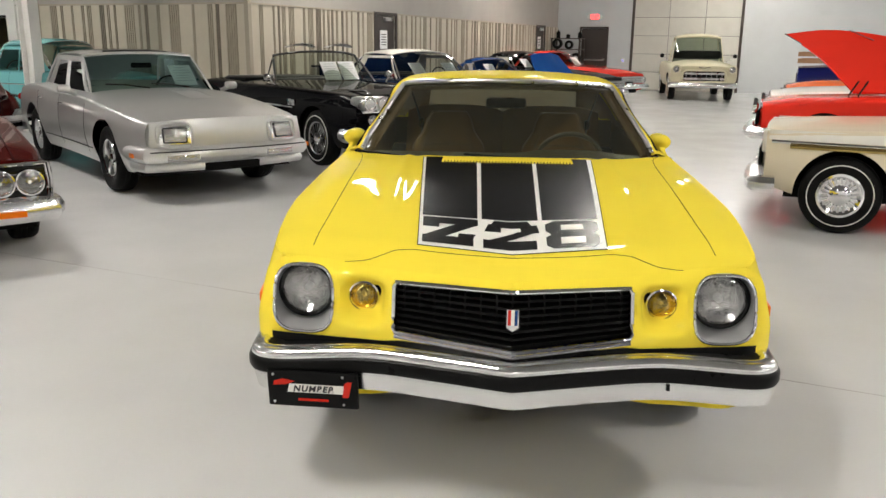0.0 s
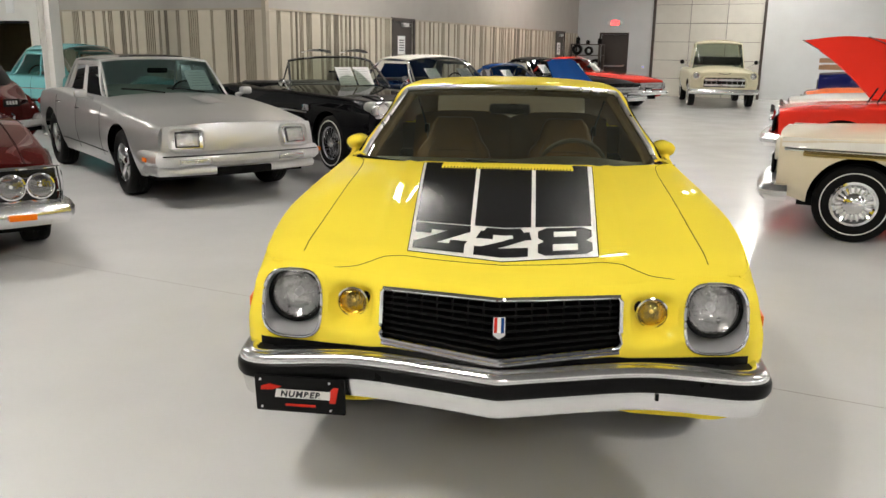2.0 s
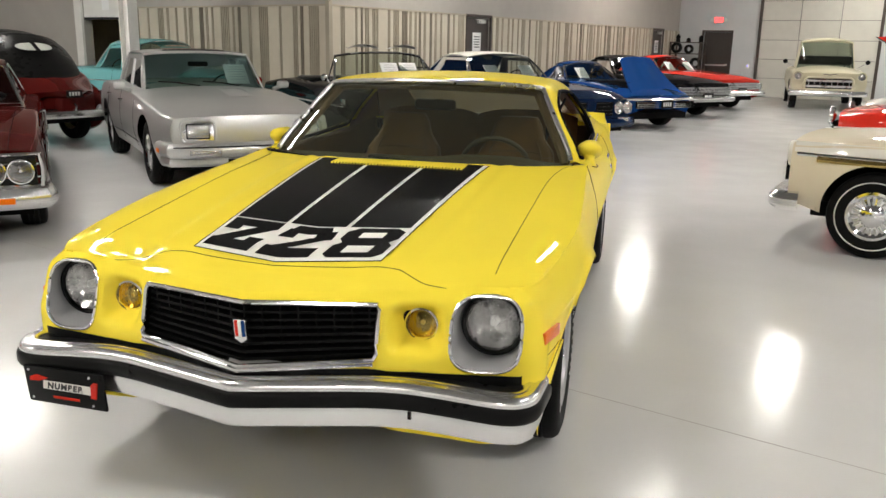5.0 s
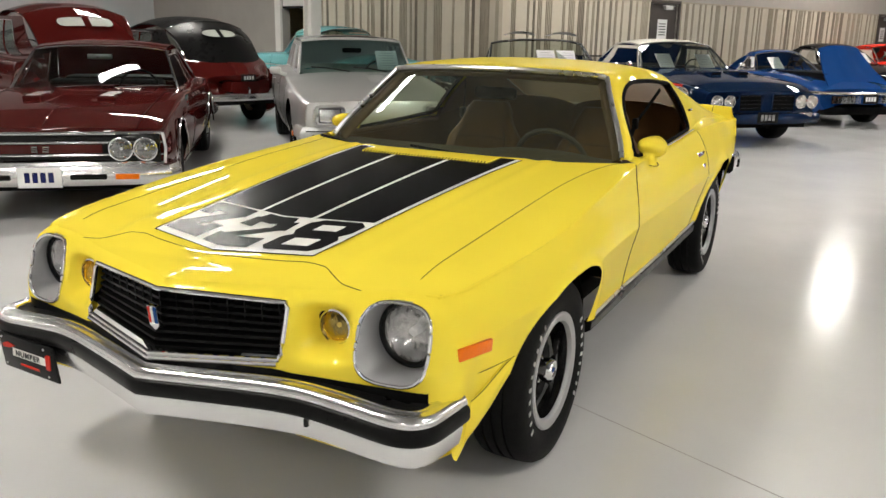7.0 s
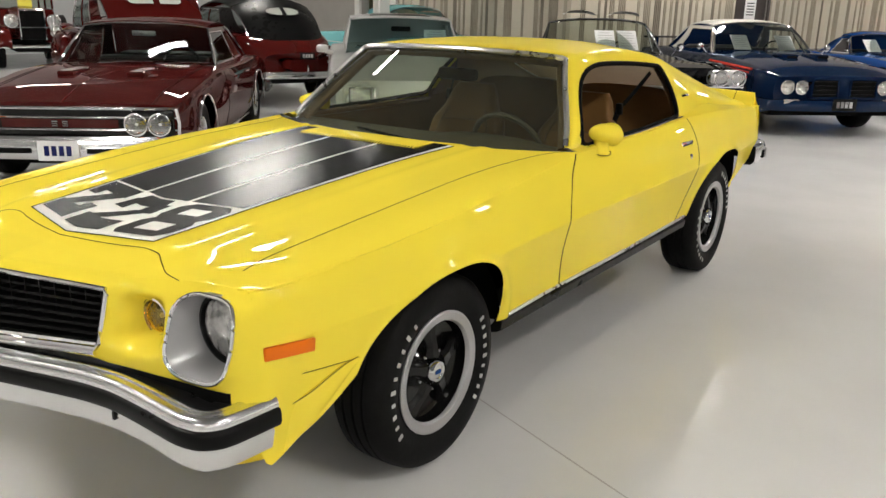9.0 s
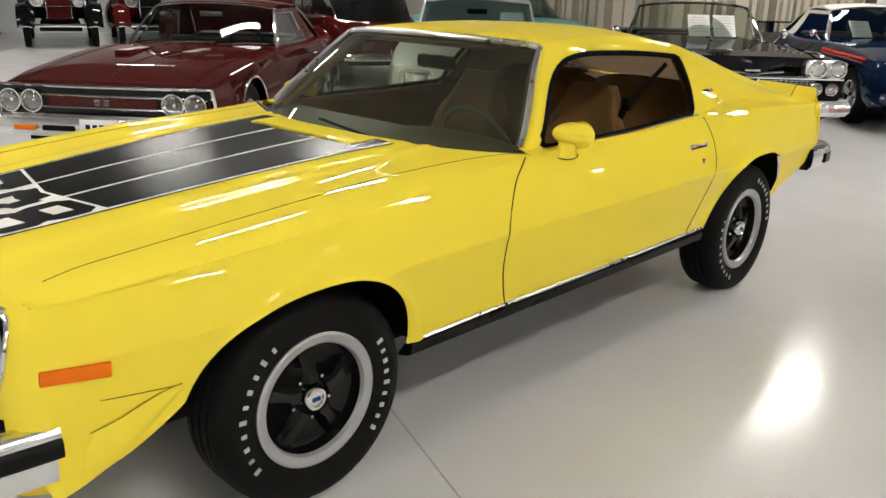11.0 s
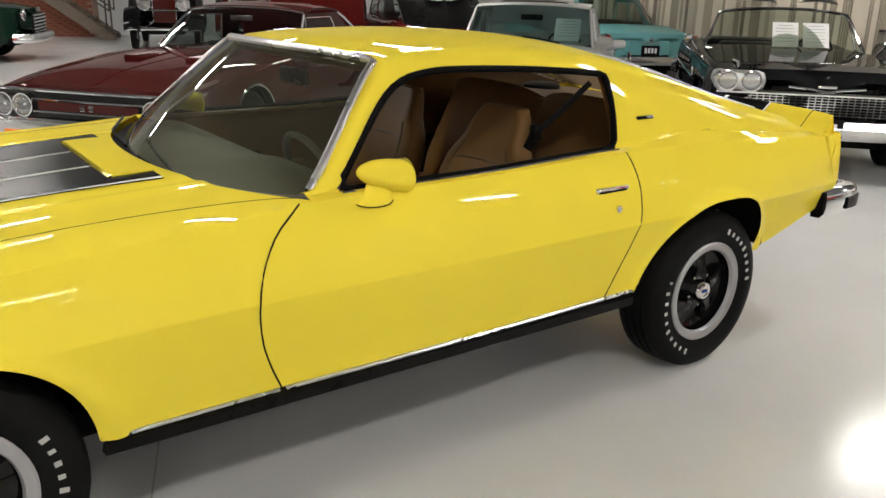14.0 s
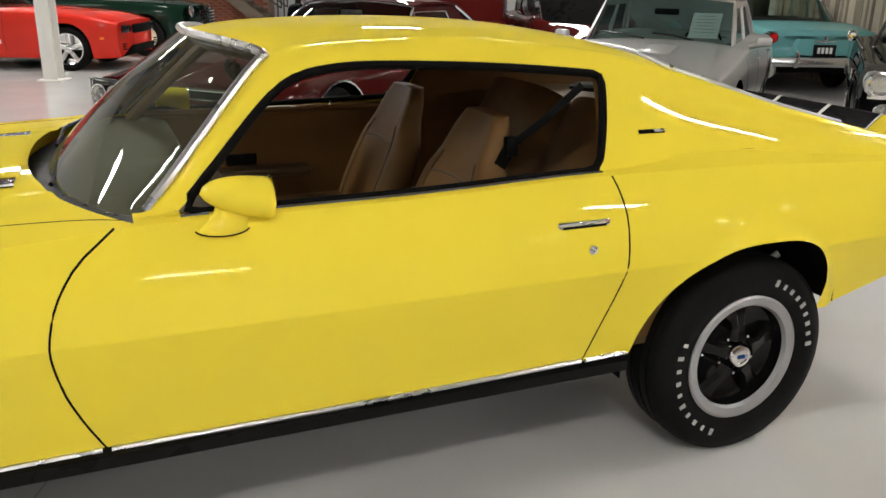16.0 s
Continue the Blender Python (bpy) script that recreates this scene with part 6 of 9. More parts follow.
# wheels: black five-spoke with bright ring and pale raised letters drawn as bars
def coupe_wheel(y, side):
    r, w, rim = 0.335, 0.21, 0.20
    turn = Matrix.Identity(4) if side > 0 else Matrix.Rotation(math.pi, 4, "Z")
    ty = part("wheel", tyre_mesh(r, w, rim), M_RUBBER, coupe, "black radial tyre with white raised bars")
    ty.matrix_basis = Matrix.Translation((side * (0.774 if y < 1 else 0.790), y, r)) @ turn
    h = w / 2
    lip = h * 0.80
    part("trim_ring", lathe([(lip - 0.03, rim + 0.006), (lip + 0.010, rim + 0.012), (lip + 0.014, rim + 0.004), (lip + 0.008, rim - 0.020), (lip - 0.006, rim - 0.026)], 48), M_RING, ty, "grey trim ring")
    part("rim", lathe([(-lip, rim), (lip - 0.01, rim - 0.022), (lip - 0.045, rim - 0.030), (lip - 0.06, rim - 0.06), (lip - 0.062, 0.03), (lip - 0.062, 0)], 40), M_BLACK_GLOSS, ty, "gloss black rim")
    for k in range(5):
        a = Matrix.Rotation(2 * math.pi * k / 5, 4, "X")
        bm = bmesh.new()
        prof = [(0.034, 0.052, lip - 0.012), (0.022, 0.09, lip - 0.018), (0.028, 0.13, lip - 0.030), (0.042, rim - 0.026, lip - 0.036)]
        up, lo = [], []
        for wd, rr, xx in prof:
            up.append([bm.verts.new(a @ Vector((xx, s * wd * k2, rr))) for s, k2 in ((-1, 1.0), (-1, 0.55), (1, 0.55), (1, 1.0))])
            for v, dx in zip(up[-1], (-0.012, 0.006, 0.006, -0.012)):
                v.co.x += dx
        for A, B in zip(up, up[1:]):
            for j in range(3):
                bm.faces.new([A[j], A[j + 1], B[j + 1], B[j]])
        bmesh.ops.recalc_face_normals(bm, faces=bm.faces[:])
        bmesh.ops.solidify(bm, geom=bm.faces[:], thickness=0.015)
        part("spoke", bm, M_BLACK_GLOSS, ty)
        b = a @ Matrix.Rotation(math.pi / 5, 4, "X")
        part("lug_nut", lathe([(lip - 0.06, 0.010), (lip - 0.030, 0.010), (lip - 0.022, 0.005), (lip - 0.021, 0)], 6, m=b @ Matrix.Translation((0, 0, 0.068))), M_CHROME, ty)
    part("hub_cap", lathe([(lip - 0.06, 0.045), (lip - 0.01, 0.043), (lip + 0.004, 0.034), (lip + 0.006, 0.024), (lip + 0.002, 0.022), (lip + 0.002, 0)], 28), M_CHROME, ty, "chrome hub cap")
    part("hub_badge", boxed(lip + 0.0025, lip + 0.0055, -0.014, 0.014, -0.006, 0.006, 0.001), M_BRIGHT_BLUE, ty, "blue centre badge")
    for start, count, step in ((122 if y < 1 else 157, 10, 9.6), (-62 if y < 1 else -20, 9, 8.4)):
        for k in range(count):
            rot = Matrix.Rotation(radians(start - k * step), 4, "X")
            h2 = 0.0115 if k % 4 == 0 else 0.0088
            wd = (0.0070, 0.0058, 0.0074, 0.0066)[k % 4]
            part("raised_bar", boxed(h - 0.008, h + 0.0008, -wd, wd, 0.251, 0.251 + 2 * h2, 0.001, m=rot), M_TYRE_WHITE, ty, smooth=False)
    return ty


for y in (0.0, 2.743):
    for side in (1, -1):
        coupe_wheel(y, side)
part("underbody", boxed(-0.70, 0.70, -0.40, 3.0, 0.34, 0.42), M_DARK, coupe, "dark underside")
for y0, rf, rv in ((0.0, 0.445, 0.405), (2.70, 0.398, 0.436)):
    for sx in (1, -1):
        part("wheel_well", wheel_well(bmesh.new(), 0.55, 0.815 if y0 < 1 else 0.862, y0, 0.335, rf, rv, side=sx, start=0.22 if y0 > 1 else 0.06, end=0.0 if y0 > 1 else 0.40, flare=0.05 if y0 > 1 else 0.0, power=0.76 if y0 > 1 else 1.0), M_DARK, coupe, "dark wheel well")
for sx in (1, -1):
    part("leaf_shackle", tube([(sx * 0.66, 2.93, 0.52), (sx * 0.70, 3.02, 0.60)], 0.012, n=6), M_SATIN, coupe)


# hood decal: pale base, black panels, black figures with pale counters
def decal_map(s, t, lift):
    x = s * lerp(0.325, 0.418, t)
    y = lerp(-0.745 + 0.075 * abs(s), 0.70, t)
    return Vector((x, y, hood_z(x, y) + lift))


def decal_quad(bm, q, lift, n=8, m=8, cell=None):
    """A four-cornered patch in decal space; cell=(s0, s1, t0, t1) maps a unit box."""
    def f(u, v):
        a = (lerp(q[0][0], q[1][0], u), lerp(q[0][1], q[1][1], u))
        b = (lerp(q[3][0], q[2][0], u), lerp(q[3][1], q[2][1], u))
        s, t = lerp(a[0], b[0], v), lerp(a[1], b[1], v)
        if cell:
            s, t = lerp(cell[0], cell[1], s), lerp(cell[2], cell[3], t)
        return decal_map(s, t, lift)
    return grid(f, n, m, bm)


TN = 0.245
dec = part("hood_decal", decal_quad(bmesh.new(), [(-1, 0), (1, 0), (1, 1), (-1, 1)], 0.0022, 40, 60), M_WHITE_DECAL, coupe, "pale decal ground with black panels")
for k in range(3):
    s0, s1 = -0.965 + k * 0.652 + (0.0 if k == 0 else 0.0), -0.965 + k * 0.652 + 0.606
    part("decal_panel", decal_quad(bmesh.new(), [(s0, TN), (s1, TN), (s1, 1), (s0, 1)], 0.0036, 16, 50), M_BLACK_DECAL, dec, "satin black panel")
GLYPHS = (
    ([[(0, .74), (1, .74), (1, .98), (0, .98)], [(0, .60), (.30, .60), (.30, .75), (0, .75)], [(.02, .28), (.40, .28), (.98, .75), (.60, .75)],
      [(0, .03), (.92, .03), (.92, .30), (0, .30)], [(.64, .29), (.92, .29), (.96, .43), (.66, .43)]], []),
    ([[(.10, .74), (.90, .74), (.80, .98), (.20, .98)], [(.02, .58), (.32, .58), (.32, .80), (.10, .86)], [(.68, .54), (1, .56), (.96, .84), (.66, .80)],
      [(.02, .24), (.42, .30), (.98, .60), (.62, .62)], [(0, .02), (.94, .02), (.94, .30), (0, .30)]], []),
    ([[(.12, .50), (.88, .50), (.98, .62), (.02, .62)], [(.02, .62), (.98, .62), (.98, .86), (.02, .86)], [(.02, .86), (.98, .86), (.82, .98), (.18, .98)],
      [(.02, .12), (.98, .12), (.98, .40), (.02, .40)], [(.02, .40), (.98, .40), (.88, .50), (.12, .50)], [(.14, .02), (.86, .02), (.98, .12), (.02, .12)]],
     [[(.30, .64), (.70, .64), (.70, .82), (.30, .82)], [(.28, .16), (.72, .16), (.72, .38), (.28, .38)]]),
)
for k, (black, pale) in enumerate(GLYPHS):
    cell = (-0.955 + k * 0.655, -0.955 + k * 0.655 + 0.60, 0.018, TN - 0.004)
    bm = bmesh.new()
    for q in black:
        decal_quad(bm, q, 0.0037, 6, 6, cell)
    fig = part("decal_figure", bm, M_BLACK_DECAL, dec, "black decal figure")
    if pale:
        for q in pale:
            part("figure_opening", decal_quad(bmesh.new(), q, 0.0048, 5, 5, cell), M_WHITE_DECAL, fig)
edge = [decal_map(-1 + i / 10, 0, 0.003) for i in range(21)]
part("decal_border", tube(edge + [decal_map(1, t / 30, 0.003) for t in range(1, 31)], 0.0016, n=5), M_BLACK_DECAL, dec)
part("decal_border", tube([decal_map(-1, t / 30, 0.003) for t in range(31)], 0.0016, n=5), M_BLACK_DECAL, dec)
# raised air inlet at the hood's rear edge, slotted along its front face
def vent_pt(u, v, dz):
    x = lerp(-0.318, 0.318, u)
    y = lerp(0.578, 0.705, v)
    return Vector((x, y, hood_z(x, y) + dz))


bm = grid(lambda u, v: vent_pt(u, v, 0.009 - 0.003 * v * v), 24, 6)
grid(lambda u, v: vent_pt(u, 0.0, lerp(-0.003, 0.009, v)) + Vector((0, -0.024 * (1 - v), 0)), 24, 2, bm)
for e in (0, 1):
    grid(lambda u, v: vent_pt(e, u, lerp(-0.003, 0.009 - 0.003 * u * u, v)), 6, 2, bm)
bmesh.ops.remove_doubles(bm, verts=bm.verts[:], dist=0.0005)
bmesh.ops.recalc_face_normals(bm, faces=bm.faces[:])
vt = part("hood_vent", bm, M_YELLOW, coupe, "yellow slotted air inlet", angle=30)
bm = bmesh.new()
for k in range(40):
    x = -0.303 + k * 0.01554
    u = (x + 0.318) / 0.636
    vs = [bm.verts.new(vent_pt(u + du, 0.0, lerp(-0.003, 0.009, v)) + Vector((0, -0.024 * (1 - v) - 0.0015, 0.0008))) for du, v in ((-0.0050, 0.16), (0.0050, 0.16), (0.0050, 0.95), (-0.0050, 0.95))]
    bm.faces.new(vs)
st = part("vent_slot", bm, M_DARK, vt, "row of dark slots", smooth=False)
st["kind"] = "stuff"
# deck decal, carried on over the spoiler
def deck_decal(x, t, lift):
    return deck_pt(0.5 + 0.5 * x / deck_pt(1.0, t).x, t) + Vector((0, 0.0, lift))


def lip_decal(x, t, lift):
    p = spoiler_pt(0.5 + 0.47 * x / 0.872, lerp(0.08, 0.60, t))
    return p + Vector((0, -lift * 0.5, lift))


dd = part("deck_decal", grid(lambda u, v: deck_decal(lerp(-0.42, 0.42, u), lerp(0.06, 0.94, v), 0.003), 24, 12), M_BLACK_DECAL, coupe, "satin black deck decal")
part("lip_decal", grid(lambda u, v: lip_decal(lerp(-0.42, 0.42, u), v, 0.003), 24, 16), M_BLACK_DECAL, dd, "satin black spoiler decal")
for x in (-0.415, -0.14, 0.14, 0.415):
    w = 0.010 if abs(x) < 0.3 else 0.005
    part("decal_line", grid(lambda u, v: deck_decal(x + w * (2 * u - 1), lerp(0.06, 0.94, v), 0.0045), 2, 12), M_WHITE_DECAL, dd)
    part("decal_line", grid(lambda u, v: lip_decal(x + w * (2 * u - 1), v, 0.0045), 2, 16), M_WHITE_DECAL, dd)

# ---- cabin of the yellow coupe ----
part("cabin_floor", boxed(-0.80, 0.80, 0.95, 2.75, 0.405, 0.43), M_TAN_DARK, coupe, "tan carpet")
part("tunnel", boxed(-0.13, 0.13, 1.0, 2.3, 0.43, 0.60, 0.04), M_TAN_DARK, coupe)
part("firewall", boxed(-0.80, 0.80, 0.92, 0.96, 0.42, 0.905), M_DARK, coupe)


def dash_pt(u, v):
    q = 2 * u - 1
    prof = [(0.78 + 0.20 * abs(q) ** 2.2, 0.915), (0.98, 0.928), (1.10, 0.930), (1.165, 0.915), (1.185, 0.88), (1.17, 0.78), (1.12, 0.64)]
    f = v * 6
    i = min(int(f), 5)
    y, z = (lerp(prof[i][k], prof[i + 1][k], f - i) for k in (0, 1))
    hump = 0.022 * math.exp(-((q - 0.45) / 0.3) ** 4) * smoothstep(0.9, 1.08, y) * (1 if z > 0.85 else 0)
    return Vector((q * 0.775, y, z + hump))


M_DASH = material("olive_dash_vinyl", (0.085, 0.068, 0.042), rough=0.5, vary=0.1, bump=0.15, bump_scale=240)
da = part("dashboard", grid(dash_pt, 30, 24, flip=True), M_DASH, coupe, "olive-brown padded dashboard")
part("gauge_panel", boxed(0.10, 0.64, 1.165, 1.18, 0.76, 0.88, 0.01), M_BLACK_PLASTIC, da)
for x in (0.22, 0.36, 0.50):
    part("gauge", lathe([(0, 0.045), (0.006, 0.042), (0.004, 0)], 20, m=pose(x, 1.182, 0.82, 0, 0, 90)), M_SATIN, da)
cx, cy, cz, tilt = 0.36, 1.235, 0.865, radians(24)
ringp = [Vector((cx + 0.185 * math.cos(t), cy - 0.185 * math.sin(t) * math.sin(tilt), cz + 0.185 * math.sin(t) * math.cos(tilt))) for t in (2 * math.pi * i / 36 for i in range(36))]
sw = part("steering_wheel", tube(ringp, 0.0125, closed=True, n=8), M_DASH, coupe, "thin-rimmed brown steering wheel")
for a in (180, 0, 225, 315):
    t = radians(a)
    e = Vector((cx + 0.175 * math.cos(t), cy - 0.175 * math.sin(t) * math.sin(tilt), cz + 0.175 * math.sin(t) * math.cos(tilt)))
    part("wheel_spoke", tube([Vector((cx, cy - 0.02, cz)), e], 0.009, n=6), M_DASH, sw)
part("wheel_boss", lathe([(-0.03, 0.05), (0.02, 0.045), (0.026, 0)], 20, m=pose(cx, cy - 0.01, cz, 0, 0, 90)), M_DASH, sw)
part("column", tube([(cx, cy - 0.02, cz), (cx, 1.08, 0.80)], 0.03, n=10), M_DASH, sw)


def bucket(x):
    def back(u, v):
        h = v
        cxw = curve((0, 0.21), (0.35, 0.245), (0.6, 0.235), (0.78, 0.17), (0.92, 0.145), (1.0, 0.115))(h)
        th = curve((0, 0.10), (0.4, 0.085), (0.75, 0.06), (1.0, 0.035))(h)
        yc = 1.86 + 0.20 * h
        z = lerp(0.52, 1.075, h)
        t = 2 * math.pi * u
        c, s = math.cos(t), math.sin(t)
        ex = cxw * math.copysign(abs(c) ** 0.55, c)
        ey = th * math.copysign(abs(s) ** 0.7, s)
        if s < 0:
            ey *= 0.55 + 0.75 * (abs(ex) / cxw) ** 2.5      # side bolsters stand forward
        return Vector((x + ex, yc + ey, z))
    bm = grid(back, 36, 24, closed_u=True)
    top = [v for v in bm.verts if v.co.z > 1.0745]
    bmesh.ops.contextual_create(bm, geom=top)
    bmesh.ops.recalc_face_normals(bm, faces=bm.faces[:])
    b = part("front_seat", bm, M_TAN, coupe, "tan vinyl high-back bucket seat", angle=60)
    part("cushion", boxed(x - 0.25, x + 0.25, 1.38, 1.92, 0.46, 0.62, 0.05), M_TAN, b)
    part("cross_seam", tube([back(0.75 + 0.085 * k / 4, 0.62 + 0.02 * (1 - (k / 4) ** 2)) + Vector((0, -0.002, 0)) for k in range(-4, 5)], 0.004, n=5), M_TAN_DARK, b)
    part("seam", tube([back(0.75 - 0.085, i / 12) + Vector((0, -0.002, 0)) for i in range(10)], 0.004, n=5), M_TAN_DARK, b)
    part("seam", tube([back(0.75 + 0.085, i / 12) + Vector((0, -0.002, 0)) for i in range(10)], 0.004, n=5), M_TAN_DARK, b)
    return b


bucket(0.36)
bucket(-0.36)
for x in (-0.34, 0.34):
    def rback(u, v, x=x):
        q = 2 * u - 1
        return Vector((x + q * 0.32, 2.34 + 0.24 * v + 0.05 * abs(q) ** 3 - 0.05 * math.sin(math.pi * v) * (1 - q * q), lerp(0.55, 1.055, v) - 0.04 * abs(q) ** 4 * v))
    rs = part("rear_seat", solid(grid(rback, 16, 14), -0.05), M_TAN, coupe, "tan vinyl rear seat back")
    for k in (0.2, 0.34, 0.5, 0.66, 0.8):
        part("seam", tube([rback(k, i / 10) + Vector((0, -0.006, 0.0)) for i in range(11)], 0.005, n=5), M_TAN_DARK, rs)
    part("rear_cushion", boxed(x - 0.31, x + 0.31, 2.0, 2.42, 0.46, 0.60, 0.05), M_TAN, rs)
sh = part("parcel_shelf", grid(lambda u, v: Vector((lerp(-0.62, 0.62, u), lerp(2.56, 3.37, v), lerp(1.035, 0.985, v) + 0.012 * math.sin(math.pi * v))), 8, 8), M_TAN_DARK, coupe, "tan parcel shelf")
for x in (-0.40, 0.40):
    part("speaker", lathe([(0, 0.10), (0.02, 0.095), (0.03, 0.07), (0.026, 0)], 28, m=pose(x, 2.93, 1.022, 0, -90, 0)), M_BLACK_PLASTIC, sh, "black shelf speaker")
for sx in (1, -1):
    part("door_card", grid(lambda u, v: Vector((sx * lerp(0.835, 0.80, v), lerp(0.96, 2.24, u), lerp(0.43, 0.935, v))), 10, 6), M_TAN, coupe, "tan door card")
    part("door_ledge", tube([(sx * 0.80, y, 0.937) for y in np.linspace(1.06, 2.18, 12)], 0.016, n=8), M_TAN, coupe)
    part("arm_rest", boxed(sx * 0.76 - 0.05, sx * 0.76 + 0.05, 1.30, 1.75, 0.66, 0.70, 0.02), M_TAN_DARK, coupe)
    part("inner_handle", boxed(sx * 0.815 - 0.012, sx * 0.815 + 0.012, 1.40, 1.53, 0.70, 0.75, 0.008), M_BLACK_PLASTIC, coupe)
    part("lock_pin", tube([(sx * 0.80, 1.858, 0.93), (sx * 0.80, 1.858, 0.965)], 0.005, n=8), M_CHROME, coupe)
    inner = bmesh.new()
    grid(lambda u, v: (lambda p: Vector((sx * (p.x - 0.034), p.y, p.z - 0.012)))(flank_pt(lerp(win_rear(lerp(VB, VT, v)) + 0.01, 3.10, u), lerp(VB, 0.97, v))), 18, 10, inner)
    grid(lambda u, v: Vector((sx * 0.80, lerp(2.18, 2.75, u), lerp(0.43, 1.0, v))), 6, 4, inner)
    part("quarter_lining", inner, M_TAN, coupe, "tan inner quarter lining")
    # seat belt
    part("seat_belt", tube([(sx * 0.625, 2.235, 1.185), (sx * 0.58, 2.14, 1.08), (sx * 0.545, 2.05, 1.0)], 0.02, n=6, flat=(0.003, 0.013)), M_BLACK_PLASTIC, coupe, "black shoulder belt")
    part("seat_belt", tube([(sx * 0.545, 2.05, 1.0), (sx * 0.53, 2.0, 0.90), (sx * 0.52, 1.96, 0.72)], 0.02, n=6, flat=(0.003, 0.023)), M_BLACK_PLASTIC, coupe, "black lap belt strap")
    part("belt_buckle", boxed(sx * 0.545 - 0.015, sx * 0.545 + 0.015, 2.03, 2.07, 0.97, 1.03, 0.006), M_BLACK_PLASTIC, coupe)
    part("sun_visor", boxed(sx * 0.30 - 0.19, sx * 0.30 + 0.19, 1.29, 1.42, 1.272, 1.282, 0.004), M_TAN_DARK, coupe)
part("inside_mirror", boxed(-0.115, 0.115, 1.315, 1.345, 1.155, 1.215, 0.02), M_BLACK_PLASTIC, coupe, "black inside mirror")
for sx in (1, -1):
    part("rail_lining", grid(lambda u, v: (lambda p: Vector((sx * (p.x - 0.022), p.y, p.z - 0.012)))(flank_pt(lerp(1.02, 3.30, u), lerp(VT, 1.0, v))), 30, 5), M_HEADLINER, coupe, "dark roof rail lining")
    part("belt_lining", grid(lambda u, v: (lambda p: Vector((sx * (p.x - 0.03), p.y, p.z - 0.016)))(flank_pt(lerp(0.98, 2.3, u), v * VB)), 20, 3), M_TAN_DARK, coupe)
    part("pillar_lining", tube([(lambda p: (sx * (abs(p.x) - 0.03), p.y + 0.03, p.z - 0.02))(screen_pt(0, v / 10)) for v in range(11)], 0.022, n=8), M_HEADLINER, coupe, "dark pillar lining")
part("header_lining", tube([screen_pt(i / 20, 1) + Vector((0, 0.035, -0.022)) for i in range(21)], 0.02, n=8), M_HEADLINER, coupe)
part("bulkhead", boxed(-0.80, 0.80, 2.72, 2.74, 0.42, 0.975), M_TAN_DARK, coupe, "tan rear bulkhead")


# ---- the cars parked in the hall ----
FWD = (0.67, -0.74)
ACROSS = (0.934, -0.358)          # the room's a axis
ALONG = (0.358, 0.934)            # the room's b axis


def at_room(a, b, fx, fy):
    """A car with its front axle at room place (a, b), its nose along room direction (fx, fy)."""
    x, y = a * ACROSS[0] + b * ALONG[0], a * ACROSS[1] + b * ALONG[1]
    return heading(x, y, fx * ACROSS[0] + fy * ALONG[0], fx * ACROSS[1] + fy * ALONG[1])


def shape(front, rear, wb, w, nose, hood, belt, tail, sill=0.26, nose_w=0.94, tail_w=0.93, nose_sill=None, tail_sill=None, cowl=None):
    """Tables of width, sill, shoulder and middle height for a car body."""
    cowl = cowl if cowl is not None else 0.95
    return dict(front=front, rear=rear, wb=wb,
                W=((front, w * nose_w), (front + 0.45, w * 0.985), (wb * 0.5, w), (wb, w), (rear, w * tail_w)),
                S=((front, nose_sill or sill + 0.1), (front + 0.5, sill), (wb + 0.5, sill), (rear, tail_sill or sill + 0.14)),
                B=((front, nose - 0.02), (front + 0.6, lerp(nose, hood, 0.5) - 0.02), (cowl, belt - 0.01), (wb * 0.75, belt - 0.02), (wb, belt), (rear, tail - 0.02)),
                H=((front, nose), (front + 0.5, lerp(nose, hood, 0.65)), (cowl, hood + 0.01), (wb * 0.8, belt + 0.02), (wb + 0.2, belt + 0.02), (rear, tail)))


def number_plate(root, y, z, x=0.0, w=0.3, h=0.15, mat=M_PAPER, bars=M_NAVY):
    sg = -1 if y < 1 else 1
    pl = part("number_plate", boxed(x - w / 2, x + w / 2, min(y, y + sg * 0.006), max(y, y + sg * 0.006), z, z + h, 0.002), mat, root, "plate with plain marks")
    bm = bmesh.new()
    for k in range(4):
        x0 = x - w * 0.34 + k * w * 0.18
        box(bm, x0, x0 + w * 0.12, y + sg * 0.0062 if sg > 0 else y - 0.009, y + 0.009 if sg > 0 else y - 0.0062, z + h * 0.25, z + h * 0.75)
    part("mark_bar", bm, bars, pl, smooth=False)


def slats(root, name, x0, x1, z0, z1, y, n, mat, back=M_DARK, depth=0.03, uprights=0):
    """A grille: dark back with n bright level bars, and uprights."""
    g = part(name, boxed(x0, x1, y + 0.004, y + depth, z0, z1, 0.004), back, root, "grille with bars")
    h = (z1 - z0) / n
    for k in range(n):
        z = z0 + (k + 0.5) * h
        part("grille_bar", boxed(x0 + 0.004, x1 - 0.004, y - 0.010, y + 0.006, z - h * 0.18, z + h * 0.18), mat, g, smooth=False)
    for k in range(uprights):
        x = lerp(x0, x1, (k + 0.5) / uprights)
        part("grille_upright", boxed(x - 0.005, x + 0.005, y - 0.008, y + 0.006, z0, z1), mat, g, smooth=False)
    return g


def papers(m, b, s, xs=(0.3,), lean=40, back=0.10):
    """Price sheets propped behind the windscreen."""
    for x in xs:
        q = b.windscreen(0.5 + 0.5 * x / b.belt_x(s["ws0"]), 0.10)
        car_paper("price_sheet", m @ pose(q[0], q[1] + back * 0.35, q[2] + 0.005, -lean, 0, 0), 0.26, 0.30)


